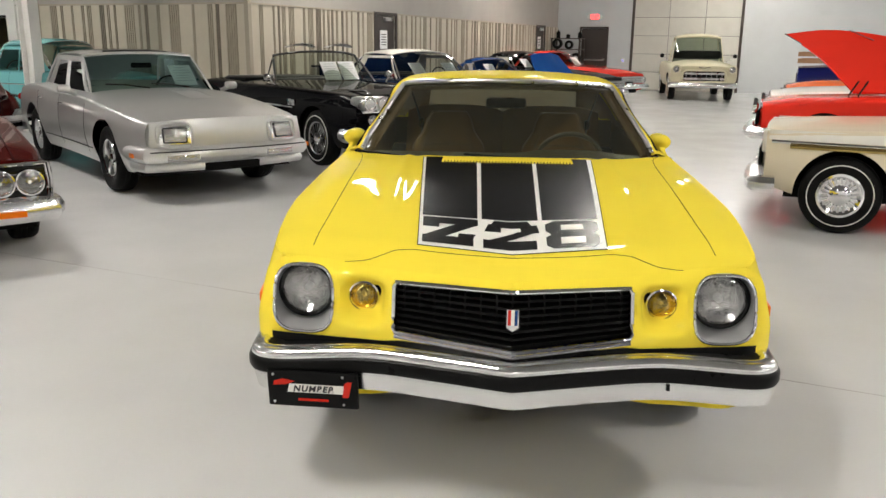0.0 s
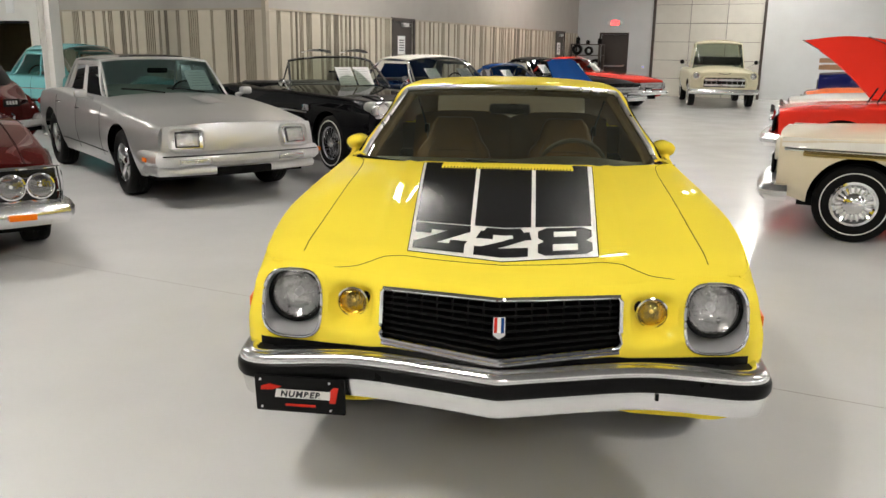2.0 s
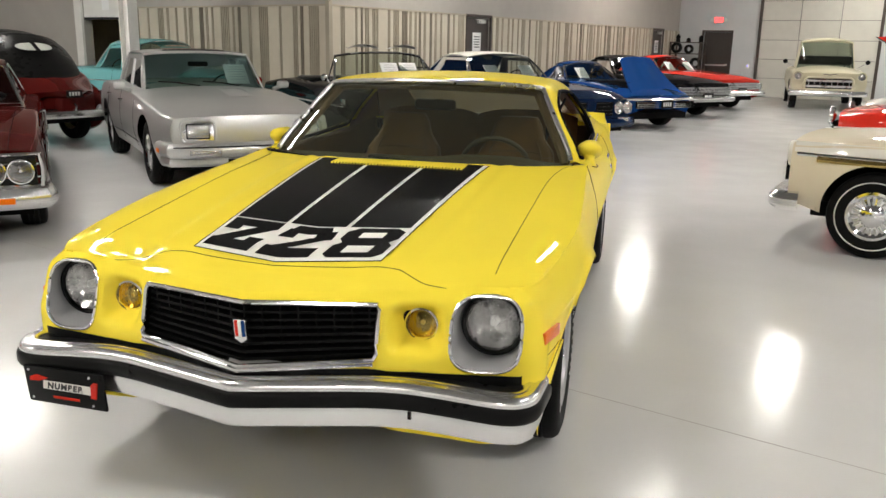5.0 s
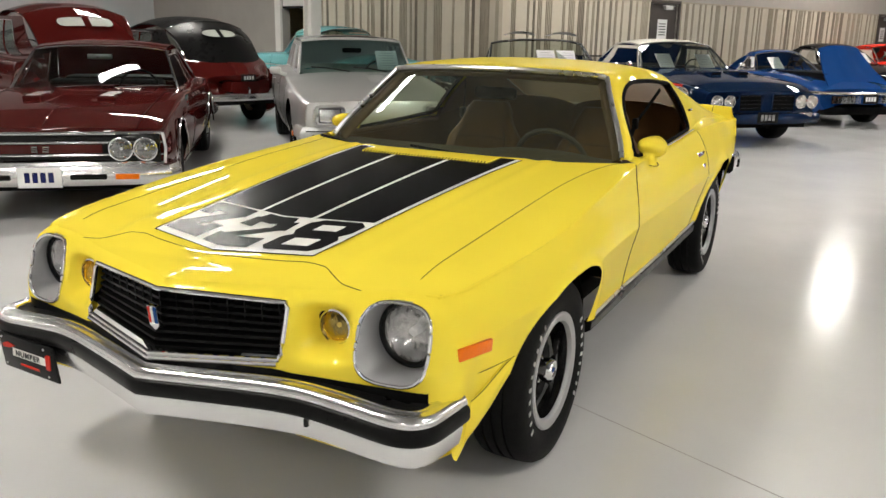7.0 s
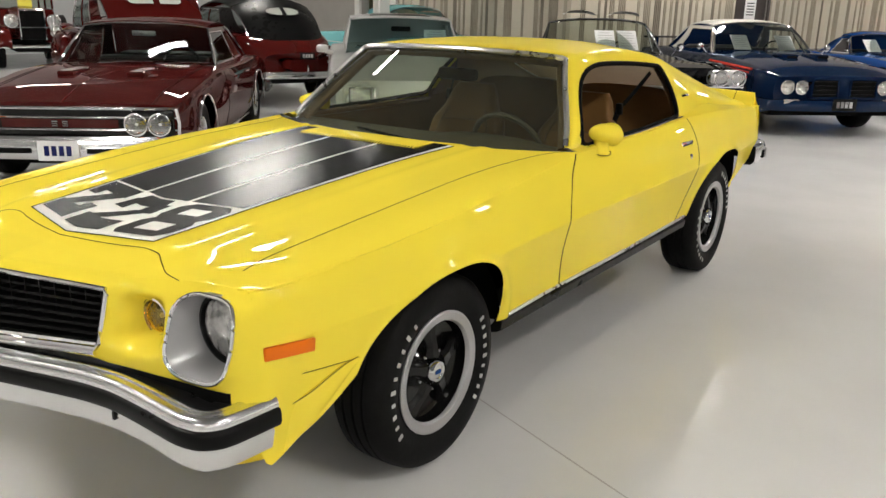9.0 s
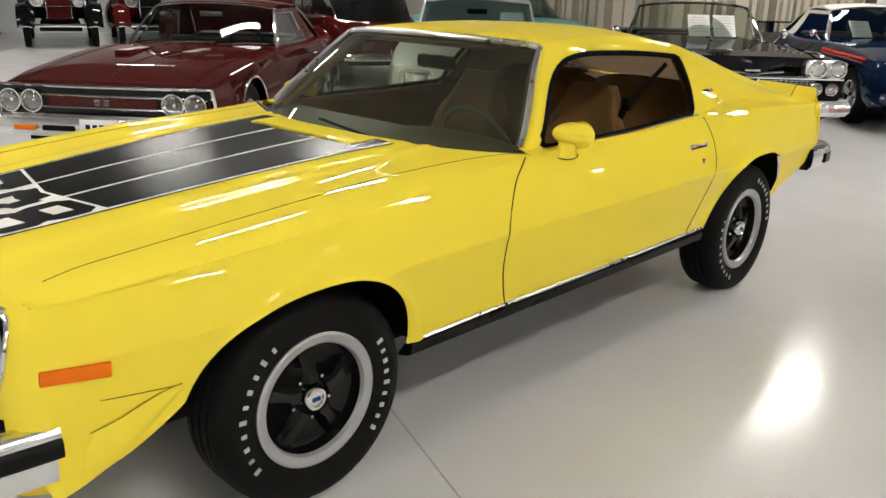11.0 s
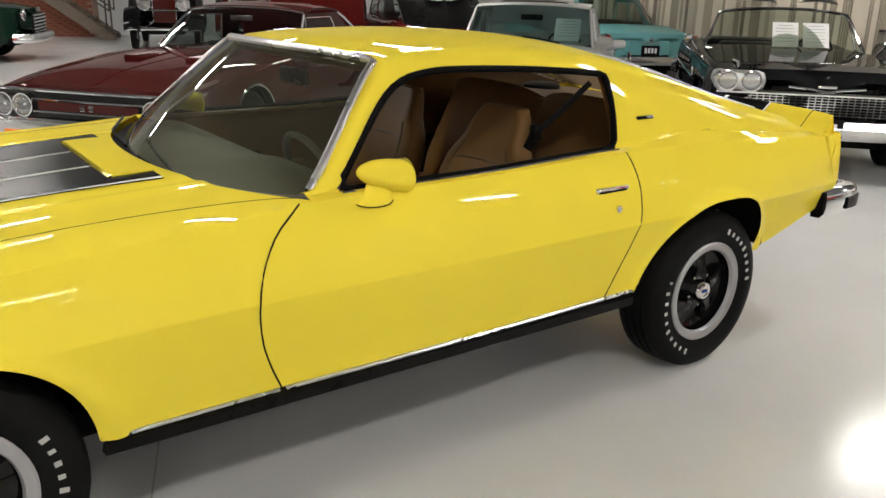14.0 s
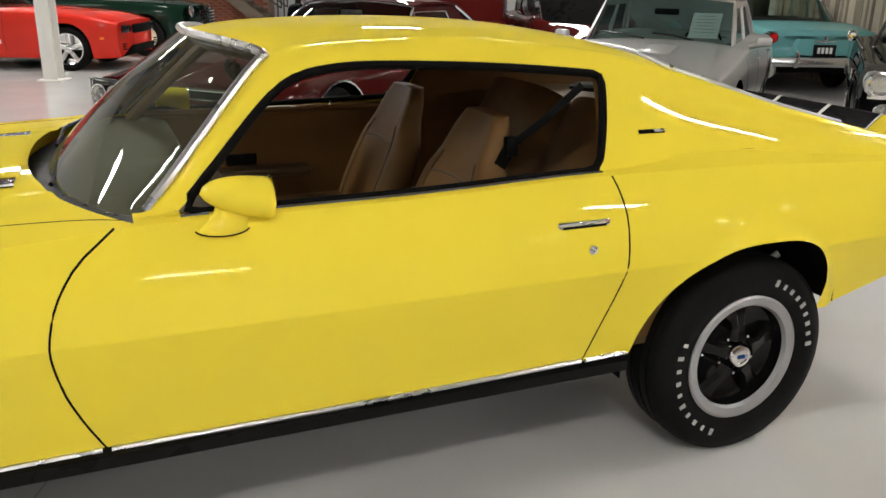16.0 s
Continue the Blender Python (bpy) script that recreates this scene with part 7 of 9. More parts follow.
def door_mirror(root, b, y, z, mat, r=0.05):
    for sx in (1, -1):
        x = b.x_side(y, b.B(y) - 0.02)
        mi = part("mirror", lathe([(-0.03, 0), (-0.028, r * 0.6), (0.0, r), (0.02, r), (0.02, 0)], 18, m=pose(sx * (x + 0.08), y, z, 0, 0, 90)), mat, root)
        part("mirror_arm", tube([(sx * (x - 0.03), y, b.B(y) - 0.01), (sx * (x + 0.05), y, z - 0.01)], 0.012, n=6), mat, mi)


# maroon hardtop beside the yellow coupe
def coupe_66():
    s = dict(r=0.33, arch=(0.375, 0.375), tyre_w=0.2, rim=0.19, wheel="alloy", paint=M_MAROON, bow_f=0.05, bow_r=0.06, crown=3.0, round=0.05,
             ws0=1.02, ws1=1.52, rw1=2.62, rw0=3.25, zr=1.30, roof_w=0.63, belt_w=0.78, roof_crown=0.045, glass_to=0.70, glass=M_GLASS_DARK, ws_bow=0.2, seat=M_DARK_SEAT)
    s |= shape(-0.86, 4.10, 2.92, 0.94, 0.715, 0.875, 0.875, 0.80, sill=0.21)
    m = heading(-4.34, 2.12, 0.63, -0.777)
    root, b = generic_car("muscle_coupe", m, s, "dark maroon two-door hardtop coupe with chrome trim, parked on the floor")
    bumper(root, b, s, -0.90, 0.365, 0.15, bow=0.06)
    bumper(root, b, s, 4.13, 0.42, 0.13, bow=0.08)
    slats(root, "grille", -0.86, 0.86, 0.455, 0.675, -0.874, 1, M_GRILLE, M_BLACK_GLOSS)
    part("red_reflector", boxed(-0.44, 0.44, -0.893, -0.887, 0.535, 0.60), M_MAROON, root)
    for z, r in ((0.685, 0.013), (0.615, 0.008), (0.52, 0.008), (0.452, 0.016)):
        part("grille_moulding", tube([(x, -0.892 + 0.05 * x * x, z) for x in np.linspace(-0.88, 0.88, 11)], r, n=6), M_CHROME, root, "chrome grille moulding")
    for sx in (1, -1):
        for x in (0.575, 0.755):
            sealed_lamp(root, sx * x, -0.898, 0.565, 0.082)
        part("grille_end", tube([(sx * 0.885, -0.86, 0.45), (sx * 0.895, -0.855, 0.57), (sx * 0.88, -0.87, 0.69)], 0.014, n=6), M_CHROME, root, "chrome grille end moulding")
        part("marker_lamp", boxed(sx * 0.62 - 0.085, sx * 0.62 + 0.085, -0.985, -0.955, 0.345, 0.385, 0.004), M_AMBER, root, "amber lens")
        part("bumper_slot", boxed(sx * 0.34 - 0.13, sx * 0.34 + 0.13, -0.982, -0.955, 0.345, 0.385, 0.004), M_DARK, root)
        hb = part("hood_louvre", boxed(sx * 0.30 - 0.075, sx * 0.30 + 0.075, 0.10, 0.62, 0.845, 0.886, 0.018), M_MAROON, root, "raised hood bulge with ribbed insert")
        for k in range(7):
            part("rib", boxed(sx * 0.30 - 0.05, sx * 0.30 + 0.05, 0.13 + k * 0.065, 0.16 + k * 0.065, 0.884, 0.890), M_SATIN, hb)
        for yw in (0.0, 2.92):
            part("fender_lip", tube([(sx * (b.x_side(yw, 0.5) + 0.006), yw + 0.38 * math.cos(t), 0.33 + 0.38 * math.sin(t)) for t in np.linspace(0.0, 3.14, 16)], 0.010, n=6), M_CHROME, root, "chrome wheel arch lip")
    for x in (-0.04, 0.04):
        part("badge", tube([(x + 0.022, -0.9, 0.585), (x - 0.02, -0.9, 0.585), (x - 0.02, -0.9, 0.570), (x + 0.02, -0.9, 0.565), (x + 0.02, -0.9, 0.550), (x - 0.022, -0.9, 0.550)], 0.006, n=6), M_CHROME, root, "chrome grille badge")
    part("hood_seam", tube([(0.0, y, b.H(y) + 0.0005) for y in np.linspace(-0.84, 0.9, 14)], 0.004, n=5), M_MAROON, root, "centre crease")
    for sx in (1, -1):
        part("hood_gap", tube([(sx * (0.70 + 0.02 * y), y, lerp(b.H(y), b.B(y), ((0.70 + 0.02 * y) / (b.W(y) - 0.05)) ** 3.0) + 0.003) for y in np.linspace(-0.84, 0.98, 16)], 0.003, n=5), M_DARK, root)
    for sx in (-0.30, 0.25):
        part("wiper", tube([(sx, 0.99, 0.895), (sx + 0.25, 1.02, 0.91), (sx + 0.5, 1.06, 0.91)], 0.008, n=5), M_CHROME, root)
    number_plate(root, -0.985, 0.29, w=0.31, h=0.155)
    part("rear_seat_back", boxed(-0.6, 0.6, 2.55, 2.7, 0.5, 0.92, 0.05), M_DARK_SEAT, root)
    part("inside_mirror", boxed(-0.12, 0.12, 1.52, 1.54, 1.14, 1.19, 0.01), M_SATIN, root)
    door_cut(root, b, 1.02, 0.26, 0.83)
    door_cut(root, b, 2.38, 0.26, 0.83)
    handle(root, b, 2.15, 0.76)
    side_line(root, b, 0.42, 2.5, 0.235, 0.014, M_CHROME)


# silver sedan
def silver_sedan():
    s = dict(r=0.335, arch=(0.40, 0.40), tyre_w=0.22, rim=0.2, wheel="alloy", paint=M_SILVER, bow_f=0.06, bow_r=0.1, crown=2.6, round=0.05, bow_p=3.0,
             front=-1.02, rear=3.92, wb=2.76,
             W=((-1.02, 0.79), (-0.75, 0.85), (0.2, 0.905), (1.4, 0.90), (2.6, 0.925), (3.3, 0.915), (3.92, 0.82)), S=((-1.02, 0.47), (-0.9, 0.42), (-0.5, 0.25), (3.3, 0.26), (3.92, 0.42)),
             B=((-1.02, 0.765), (-0.5, 0.815), (0.3, 0.885), (0.9, 0.92), (1.7, 0.925), (2.6, 0.97), (3.92, 0.86)), H=((-1.02, 0.785), (-0.5, 0.865), (0.5, 0.955), (0.85, 0.975), (2.6, 1.0), (3.92, 0.88)),
             ws0=0.88, ws1=1.36, rw1=2.55, rw0=3.0, zr=1.375, roof_w=0.625, belt_w=0.70, glass_to=0.88, glass_from=0.06, glass=M_GLASS_GREEN, side_glass=M_GLASS_GREEN,
             posts=(0.48, 0.52), trim_mat=M_SILVER, post_mat=M_SILVER, seat=M_GREY_SEAT, ws_bow=0.07, roof_crown=0.035, roof_drop=0.02)
    m = heading(-3.32, 5.24, *FWD)
    root, b = generic_car("silver_sedan", m, s, "silver four-door sedan with square headlights and a paper sheet behind glass")
    y0 = s["front"]
    def face(x, z):
        """The sloped nose panel."""
        q = abs(x) / 0.80
        return Vector((x, y0 - 0.050 + 0.070 * q ** 3.0 + 0.040 * ((z - 0.52) / 0.27) ** 2.0, z))
    part("nose_panel", grid(lambda u, v: face((2 * u - 1) * lerp(0.795, 0.765, v), lerp(0.50, 0.782 - 0.016 * abs(2 * u - 1) ** 3, v)), 28, 14), M_SILVER, root, "smooth silver sloping nose panel")
    for sx in (1, -1):
        ring = []
        for i in range(28):
            t = 2 * math.pi * i / 28
            c, d = math.cos(t), math.sin(t)
            ring.append(face(sx * 0.555 + 0.160 * math.copysign(abs(c) ** 0.45, c), 0.645 + 0.108 * math.copysign(abs(d) ** 0.45, d)) + Vector((0, -0.008, 0)))
        bz = part("headlight_bezel", tube(ring, 0.016, closed=True, n=8), M_SILVER, root, "silver square headlight bezel")
        mid = face(sx * 0.555, 0.645)
        tilt = pose(mid.x, mid.y - 0.006, mid.z, -14, 0, sx * 13)
        part("recess", boxed(-0.145, 0.145, -0.004, 0.02, -0.094, 0.094, 0.012, m=tilt), M_CHROME_SOFT, bz, "grey recess")
        part("bezel_rim", boxed(-0.112, 0.112, -0.014, 0.0, -0.074, 0.074, 0.012, m=tilt), M_BLACK_GLOSS, bz)
        part("lens", boxed(-0.100, 0.100, -0.022, -0.012, -0.064, 0.064, 0.008, m=tilt), M_LAMP_GLASS, bz, "square ribbed lens")
        part("turn_lamp", boxed(-0.15, 0.15, -0.012, 0.012, -0.026, 0.026, 0.006, m=pose(sx * 0.50, y0 - 0.075, 0.44, 0, 0, sx * 9)), M_LAMP_GLASS, root, "clear slim turn lamp")
        part("side_marker", boxed(-0.006, 0.008, -0.05, 0.05, 0.445, 0.485, 0.004, m=pose(sx * 0.916, y0 + 0.14, 0, 0, 0, 0)), M_AMBER, root, "amber marker lens")
    part("dashboard", boxed(-0.70, 0.70, 1.0, 1.35, 0.80, 0.95, 0.04), M_DARK_SEAT, root)
    part("inside_mirror", boxed(-0.12, 0.12, 1.33, 1.35, 1.19, 1.25, 0.015), M_BLACK_PLASTIC, root)
    part("script_badge", boxed(-0.16, 0.06, y0 - 0.042, y0 - 0.024, 0.622, 0.634, 0.003), M_CHROME, root, "thin chrome script badge")
    bp = bumper(root, b, s, y0 - 0.02, 0.465, 0.15, reach=0.915, back=0.42, out=0.085, bow=0.07, mat=M_SILVER, name="front_bumper")
    part("bumper_line", tube([(x, y0 - 0.112 + 0.07 * (abs(x) / 0.82) ** 2.2, 0.50) for x in np.linspace(-0.80, 0.80, 19)], 0.006, n=5), M_BLACK_PLASTIC, bp)
    lip = bumper(root, b, s, y0 + 0.0, 0.345, 0.09, reach=0.92, back=0.3, out=0.05, bow=0.09, mat=M_SILVER, name="chin")
    part("air_intake", boxed(-0.28, 0.28, y0 - 0.07, y0 + 0.05, 0.30, 0.37, 0.01), M_DARK, root)
    bumper(root, b, s, s["rear"] + 0.02, 0.5, 0.16, mat=M_SILVER, name="rear_bumper")
    sr = part("sunroof", grid(lambda u, v: b.roof(lerp(0.22, 0.78, u), lerp(0.16, 0.60, v)) + Vector((0, 0, 0.028)), 8, 8, flip=True), M_BLACK_GLOSS, root, "dark raised sunroof")
    part("sunroof_rim", tube([b.roof(lerp(0.20, 0.80, i / 10), 0.13) + Vector((0, 0, 0.016)) for i in range(11)], 0.016, n=6), M_BLACK_PLASTIC, sr)
    for sx in (1, -1):
        mm = boxed(-0.07, 0.07, -0.05, 0.05, -0.045, 0.045, 0.03, m=pose(sx * 0.965, 1.02, 0.985, 0, 0, sx * 10))
        mi = part("mirror", mm, M_SILVER, root, "silver door mirror")
        part("mirror_arm", tube([(sx * 0.84, 1.02, 0.93), (sx * 0.93, 1.02, 0.96)], 0.025, n=8), M_SILVER, mi)
    for sx, tw in ((-0.10, 0.45), (0.36, 0.40)):
        part("wiper", tube([(sx, 0.82, 0.985), (sx - tw * 0.55, 0.87, 1.02), (sx - tw, 0.93, 1.03)], 0.009, n=5), M_BLACK_PLASTIC, root)
    part("hood_scoop", grid(lambda u, v: Vector((lerp(0.02, 0.30, u), lerp(-0.05, 0.55, v), 0.915 + 0.06 * v + 0.035 * math.sin(math.pi * u) * math.sin(math.pi * min(1.0, v * 1.1)))), 8, 10), M_SILVER, root, "raised offset hood bulge")
    for yv in (0.62, 1.62, 2.45):
        door_cut(root, b, yv, 0.34, 0.90, M_BLACK_PLASTIC)
    handle(root, b, 1.45, 0.80)
    handle(root, b, 2.25, 0.83)
    side_line(root, b, 0.45, 2.3, 0.40, 0.005, M_BLACK_PLASTIC)
    q = b.windscreen(0.80, 0.16)
    car_paper("price_sheet", m @ pose(q[0], q[1] + 0.03, q[2], -48, 0, 0), 0.27, 0.33)


# black convertible
def convertible_58():
    s = dict(r=0.345, arch=(0.40, 0.38), tyre_w=0.19, rim=0.21, wheel="wire", band=(0.272, 0.284), paint=M_BLACK, bow_f=0.05, bow_r=0.05, crown=3.0, round=0.08,
             ws0=0.95, ws1=1.42, rw1=2.5, rw0=3.2, zr=1.43, roof_w=0.66, belt_w=0.82, open=True, screen_to=0.95, glass=M_GLASS, seat_rows=(0.9, 1.75), seat_up=0.05, ws_bow=0.30)
    s |= shape(-0.98, 4.30, 2.98, 0.975, 0.925, 0.98, 0.955, 0.88, sill=0.27)
    m = heading(-1.57, 7.33, *FWD)
    root, b = generic_car("convertible", m, s, "glossy black open convertible with dual headlights and chrome grille")
    y0 = s["front"]
    bumper(root, b, s, y0 - 0.04, 0.45, 0.16, bow=0.08, out=0.10)
    bumper(root, b, s, s["rear"] + 0.04, 0.5, 0.15, bow=0.08)
    slats(root, "grille", -0.62, 0.62, 0.555, 0.715, y0 - 0.012, 7, M_CHROME, M_DARK, uprights=24)
    part("grille_brow", tube([(x, y0 - 0.02, 0.735) for x in np.linspace(-0.88, 0.88, 9)], 0.02), M_CHROME, root, "chrome brow bar")
    for sx in (1, -1):
        pod = part("lamp_pod", boxed(sx * 0.70 - 0.215, sx * 0.70 + 0.215, y0 - 0.05, y0 + 0.25, 0.745, 0.905, 0.06), M_SATIN, root, "bright oval headlight pod")
        for x in (0.605, 0.80):
            sealed_lamp(root, sx * x, y0 - 0.058, 0.825, 0.078)
        for x in (0.62, 0.77):
            sealed_lamp(root, sx * x, y0 - 0.045, 0.635, 0.055, name="parking_lamp")
        part("fender_ornament", tube([(sx * 0.70, y0 + 0.1, 0.915), (sx * 0.70, y0 + 0.2, 0.955), (sx * 0.70, y0 + 0.55, 0.95)], 0.014, n=6), M_CHROME, root, "chrome fender ornament")
        part("fender_louvre", boxed(sx * 0.972 - 0.008, sx * 0.972 + 0.008, 0.45, 0.62, 0.72, 0.80, 0.004), M_CHROME, root, "four chrome hash marks")
        part("vent_frame", tube([b.windscreen(0.5 + sx * 0.5, 0.0), (sx * 0.80, 1.55, 0.965), b.windscreen(0.5 + sx * 0.5, 0.9)], 0.012, n=6), M_CHROME, root, "chrome vent window frame")
        part("sun_visor", grid(lambda u, v: Vector((sx * lerp(0.10, 0.52, u), 1.36 + 0.02 * u + 0.16 * v, 1.435 + 0.055 * math.sin(math.pi * u) ** 0.5 * (1 - v * 0.6))), 10, 3), M_SATIN, root, "pale folded sun visor")
    part("emblem", tube([(-0.30, y0 - 0.012, 0.79), (-0.12, y0 - 0.02, 0.775), (0, y0 - 0.02, 0.755), (0.12, y0 - 0.02, 0.775), (0.30, y0 - 0.012, 0.79)], 0.012, n=6), M_CHROME, root, "chrome vee emblem")
    part("emblem_bar", boxed(-0.075, 0.075, y0 - 0.03, y0 - 0.01, 0.785, 0.81, 0.006), M_CHROME, root)
    number_plate(root, y0 - 0.13, 0.40, mat=M_BLACK_PLASTIC, bars=M_PAPER)
    side_line(root, b, 0.5, 3.9, 0.70, 0.012, M_CHROME)
    papers(m, b, s, (-0.02, 0.30), 36)
    part("boot_cover", boxed(-0.70, 0.70, 2.45, 3.15, 0.93, 1.0, 0.05), M_BLACK_PLASTIC, root, "folded black top cover")
    door_mirror(root, b, 1.1, 1.05, M_CHROME)


# blue hardtop with a pale roof
def blue_hardtop():
    s = dict(r=0.34, arch=(0.39, 0.39), tyre_w=0.21, rim=0.19, wheel="alloy", paint=M_BLUE, roof_paint=M_WHITE_CAR, bow_f=0.12, bow_r=0.08, crown=2.6, round=0.09,
             ws0=1.0, ws1=1.50, rw1=2.55, rw0=3.15, zr=1.39, roof_w=0.63, belt_w=0.78, glass_to=0.80, ws_bow=0.16, glass_down=True, seat=M_DARK_SEAT)
    s |= shape(-0.98, 4.05, 2.845, 0.965, 0.76, 0.965, 0.94, 0.90, sill=0.26, nose_w=0.88)
    m = heading(-0.27, 10.1, *FWD)
    root, b = generic_car("blue_hardtop", m, s, "dark blue muscle hardtop with a white roof and red side stripe")
    y0 = s["front"]
    for sx in (1, -1):
        slats(root, "grille", min(sx * 0.09, sx * 0.42), max(sx * 0.09, sx * 0.42), 0.51, 0.72, y0 - 0.005, 4, M_BLACK_PLASTIC, M_DARK)
        part("grille_ring", tube([(sx * x, y0 - 0.014, z) for x, z in ((0.08, 0.50), (0.41, 0.50), (0.43, 0.53), (0.43, 0.70), (0.41, 0.73), (0.10, 0.73), (0.08, 0.71))], 0.014, closed=True, n=6), M_BLUE, root)
        for x in (0.55, 0.735):
            sealed_lamp(root, sx * x, y0 + 0.02 + 0.06 * (x - 0.5), 0.625, 0.08)
        part("parking_lamp", boxed(sx * 0.66 - 0.10, sx * 0.66 + 0.10, y0 + 0.02, y0 + 0.06, 0.42, 0.48, 0.008), M_LAMP_GLASS, root)
        part("hood_scoop", boxed(sx * 0.22 - 0.10, sx * 0.22 + 0.10, -0.05, 0.35, 0.925, 0.985, 0.03), M_BLUE, root, "hood air scoop")
        part("scoop_mouth", boxed(sx * 0.22 - 0.07, sx * 0.22 + 0.07, -0.056, -0.03, 0.935, 0.965), M_DARK, root)
    side_line(root, b, -0.35, 0.9, 0.80, 0.018, M_RED, "red_stripe", 0.04)
    side_line(root, b, -0.30, 0.9, 0.755, 0.010, M_RED, "red_stripe", 0.05)
    bumper(root, b, s, y0 - 0.0, 0.40, 0.14, mat=M_BLUE, bow=0.13, out=0.06)
    number_plate(root, y0 - 0.066, 0.345, w=0.32, mat=M_BLACK_PLASTIC, bars=M_SATIN)
    part("tail_wing", tube([(x, 4.02 - 0.1 * x * x, 1.06) for x in np.linspace(-0.85, 0.85, 9)], 0.05, n=8, flat=(0.10, 0.018)), M_BLUE, root, "blue tail wing")
    for sx in (1, -1):
        part("wing_stay", boxed(sx * 0.6 - 0.02, sx * 0.6 + 0.02, 3.92, 4.05, 0.88, 1.06), M_BLUE, root)
    papers(m, b, s, (-0.36, 0.36), 48)
    door_cut(root, b, 0.95, 0.3, 0.9)
    door_cut(root, b, 2.3, 0.3, 0.9)
    handle(root, b, 2.1, 0.80)
    door_mirror(root, b, 1.15, 1.02, M_CHROME)


# blue sports car with its hood tipped forward
def sports_car():
    s = dict(r=0.335, arch=(0.39, 0.39), tyre_w=0.2, rim=0.19, wheel="alloy", paint=M_BRIGHT_BLUE, bow_f=0.22, bow_r=0.1, crown=2.0, round=0.12,
             ws0=1.05, ws1=1.50, rw1=2.0, rw0=2.45, zr=1.22, roof_w=0.50, belt_w=0.68, glass_to=0.75, ws_bow=0.22)
    s |= shape(-0.95, 3.45, 2.49, 0.88, 0.66, 0.88, 0.86, 0.84, sill=0.22, nose_w=0.90)
    s["paint"] = M_BRIGHT_BLUE
    m = heading(0.95, 13.75, *FWD)
    root, b = generic_car("sports_car", m, s, "bright blue sports car with its long hood tipped open")
    y0 = s["front"]
    for sx in (1, -1):
        slats(root, "grille", min(sx * 0.12, sx * 0.72), max(sx * 0.12, sx * 0.72), 0.42, 0.55, y0 + 0.02, 4, M_CHROME, M_DARK, uprights=8)
    bumper(root, b, s, y0 + 0.0, 0.585, 0.05, bow=0.22, out=0.04)
    part("engine_bay", boxed(-0.55, 0.55, -0.45, 0.9, 0.60, 0.885, 0.02), M_DARK, root, "dark open engine bay")
    hd = grid(lambda u, v: Vector(((2 * u - 1) * lerp(0.66, 0.40, v ** 0.8), lerp(-0.72, -0.02, v) + 0.05 * math.sin(math.pi * v) - 0.05 * math.exp(-((2 * u - 1) / 0.35) ** 4), lerp(0.66, 1.30, v) + 0.05 * (1 - abs(2 * u - 1) ** 3) * v)), 20, 14)
    part("hood", solid(hd, 0.03), M_BRIGHT_BLUE, root, "bright blue hood standing open")
    number_plate(root, y0 - 0.01, 0.42, mat=M_BLACK_PLASTIC, bars=M_PAPER)
    papers(m, b, s, (-0.3,), 48)


def cougar(m, paint, name, label):
    s = dict(r=0.335, arch=(0.39, 0.39), tyre_w=0.2, rim=0.19, wheel="disc", paint=paint, bow_f=0.05, bow_r=0.06, crown=2.6, round=0.07,
             ws0=0.98, ws1=1.55, rw1=2.35, rw0=3.05, zr=1.33, roof_w=0.55, belt_w=0.74, glass_to=0.70, ws_bow=0.2)
    s |= shape(-0.96, 3.88, 2.82, 0.90, 0.78, 0.94, 0.92, 0.88, sill=0.25)
    root, b = generic_car(name, m, s, label)
    y0 = s["front"]
    slats(root, "grille", -0.80, 0.80, 0.52, 0.70, y0 - 0.01, 3, M_SATIN, M_DARK, uprights=40)
    for sx in (1, -1):
        sealed_lamp(root, sx * 0.72, y0 - 0.02, 0.61, 0.085)
    bumper(root, b, s, y0 - 0.05, 0.44, 0.13, bow=0.05, out=0.10)
    number_plate(root, y0 - 0.12, 0.42, mat=M_BLACK_PLASTIC, bars=M_PAPER)
    side_line(root, b, 0.4, 3.6, 0.62, 0.01, M_CHROME)
    papers(m, b, s, (-0.36, 0.36), 48)


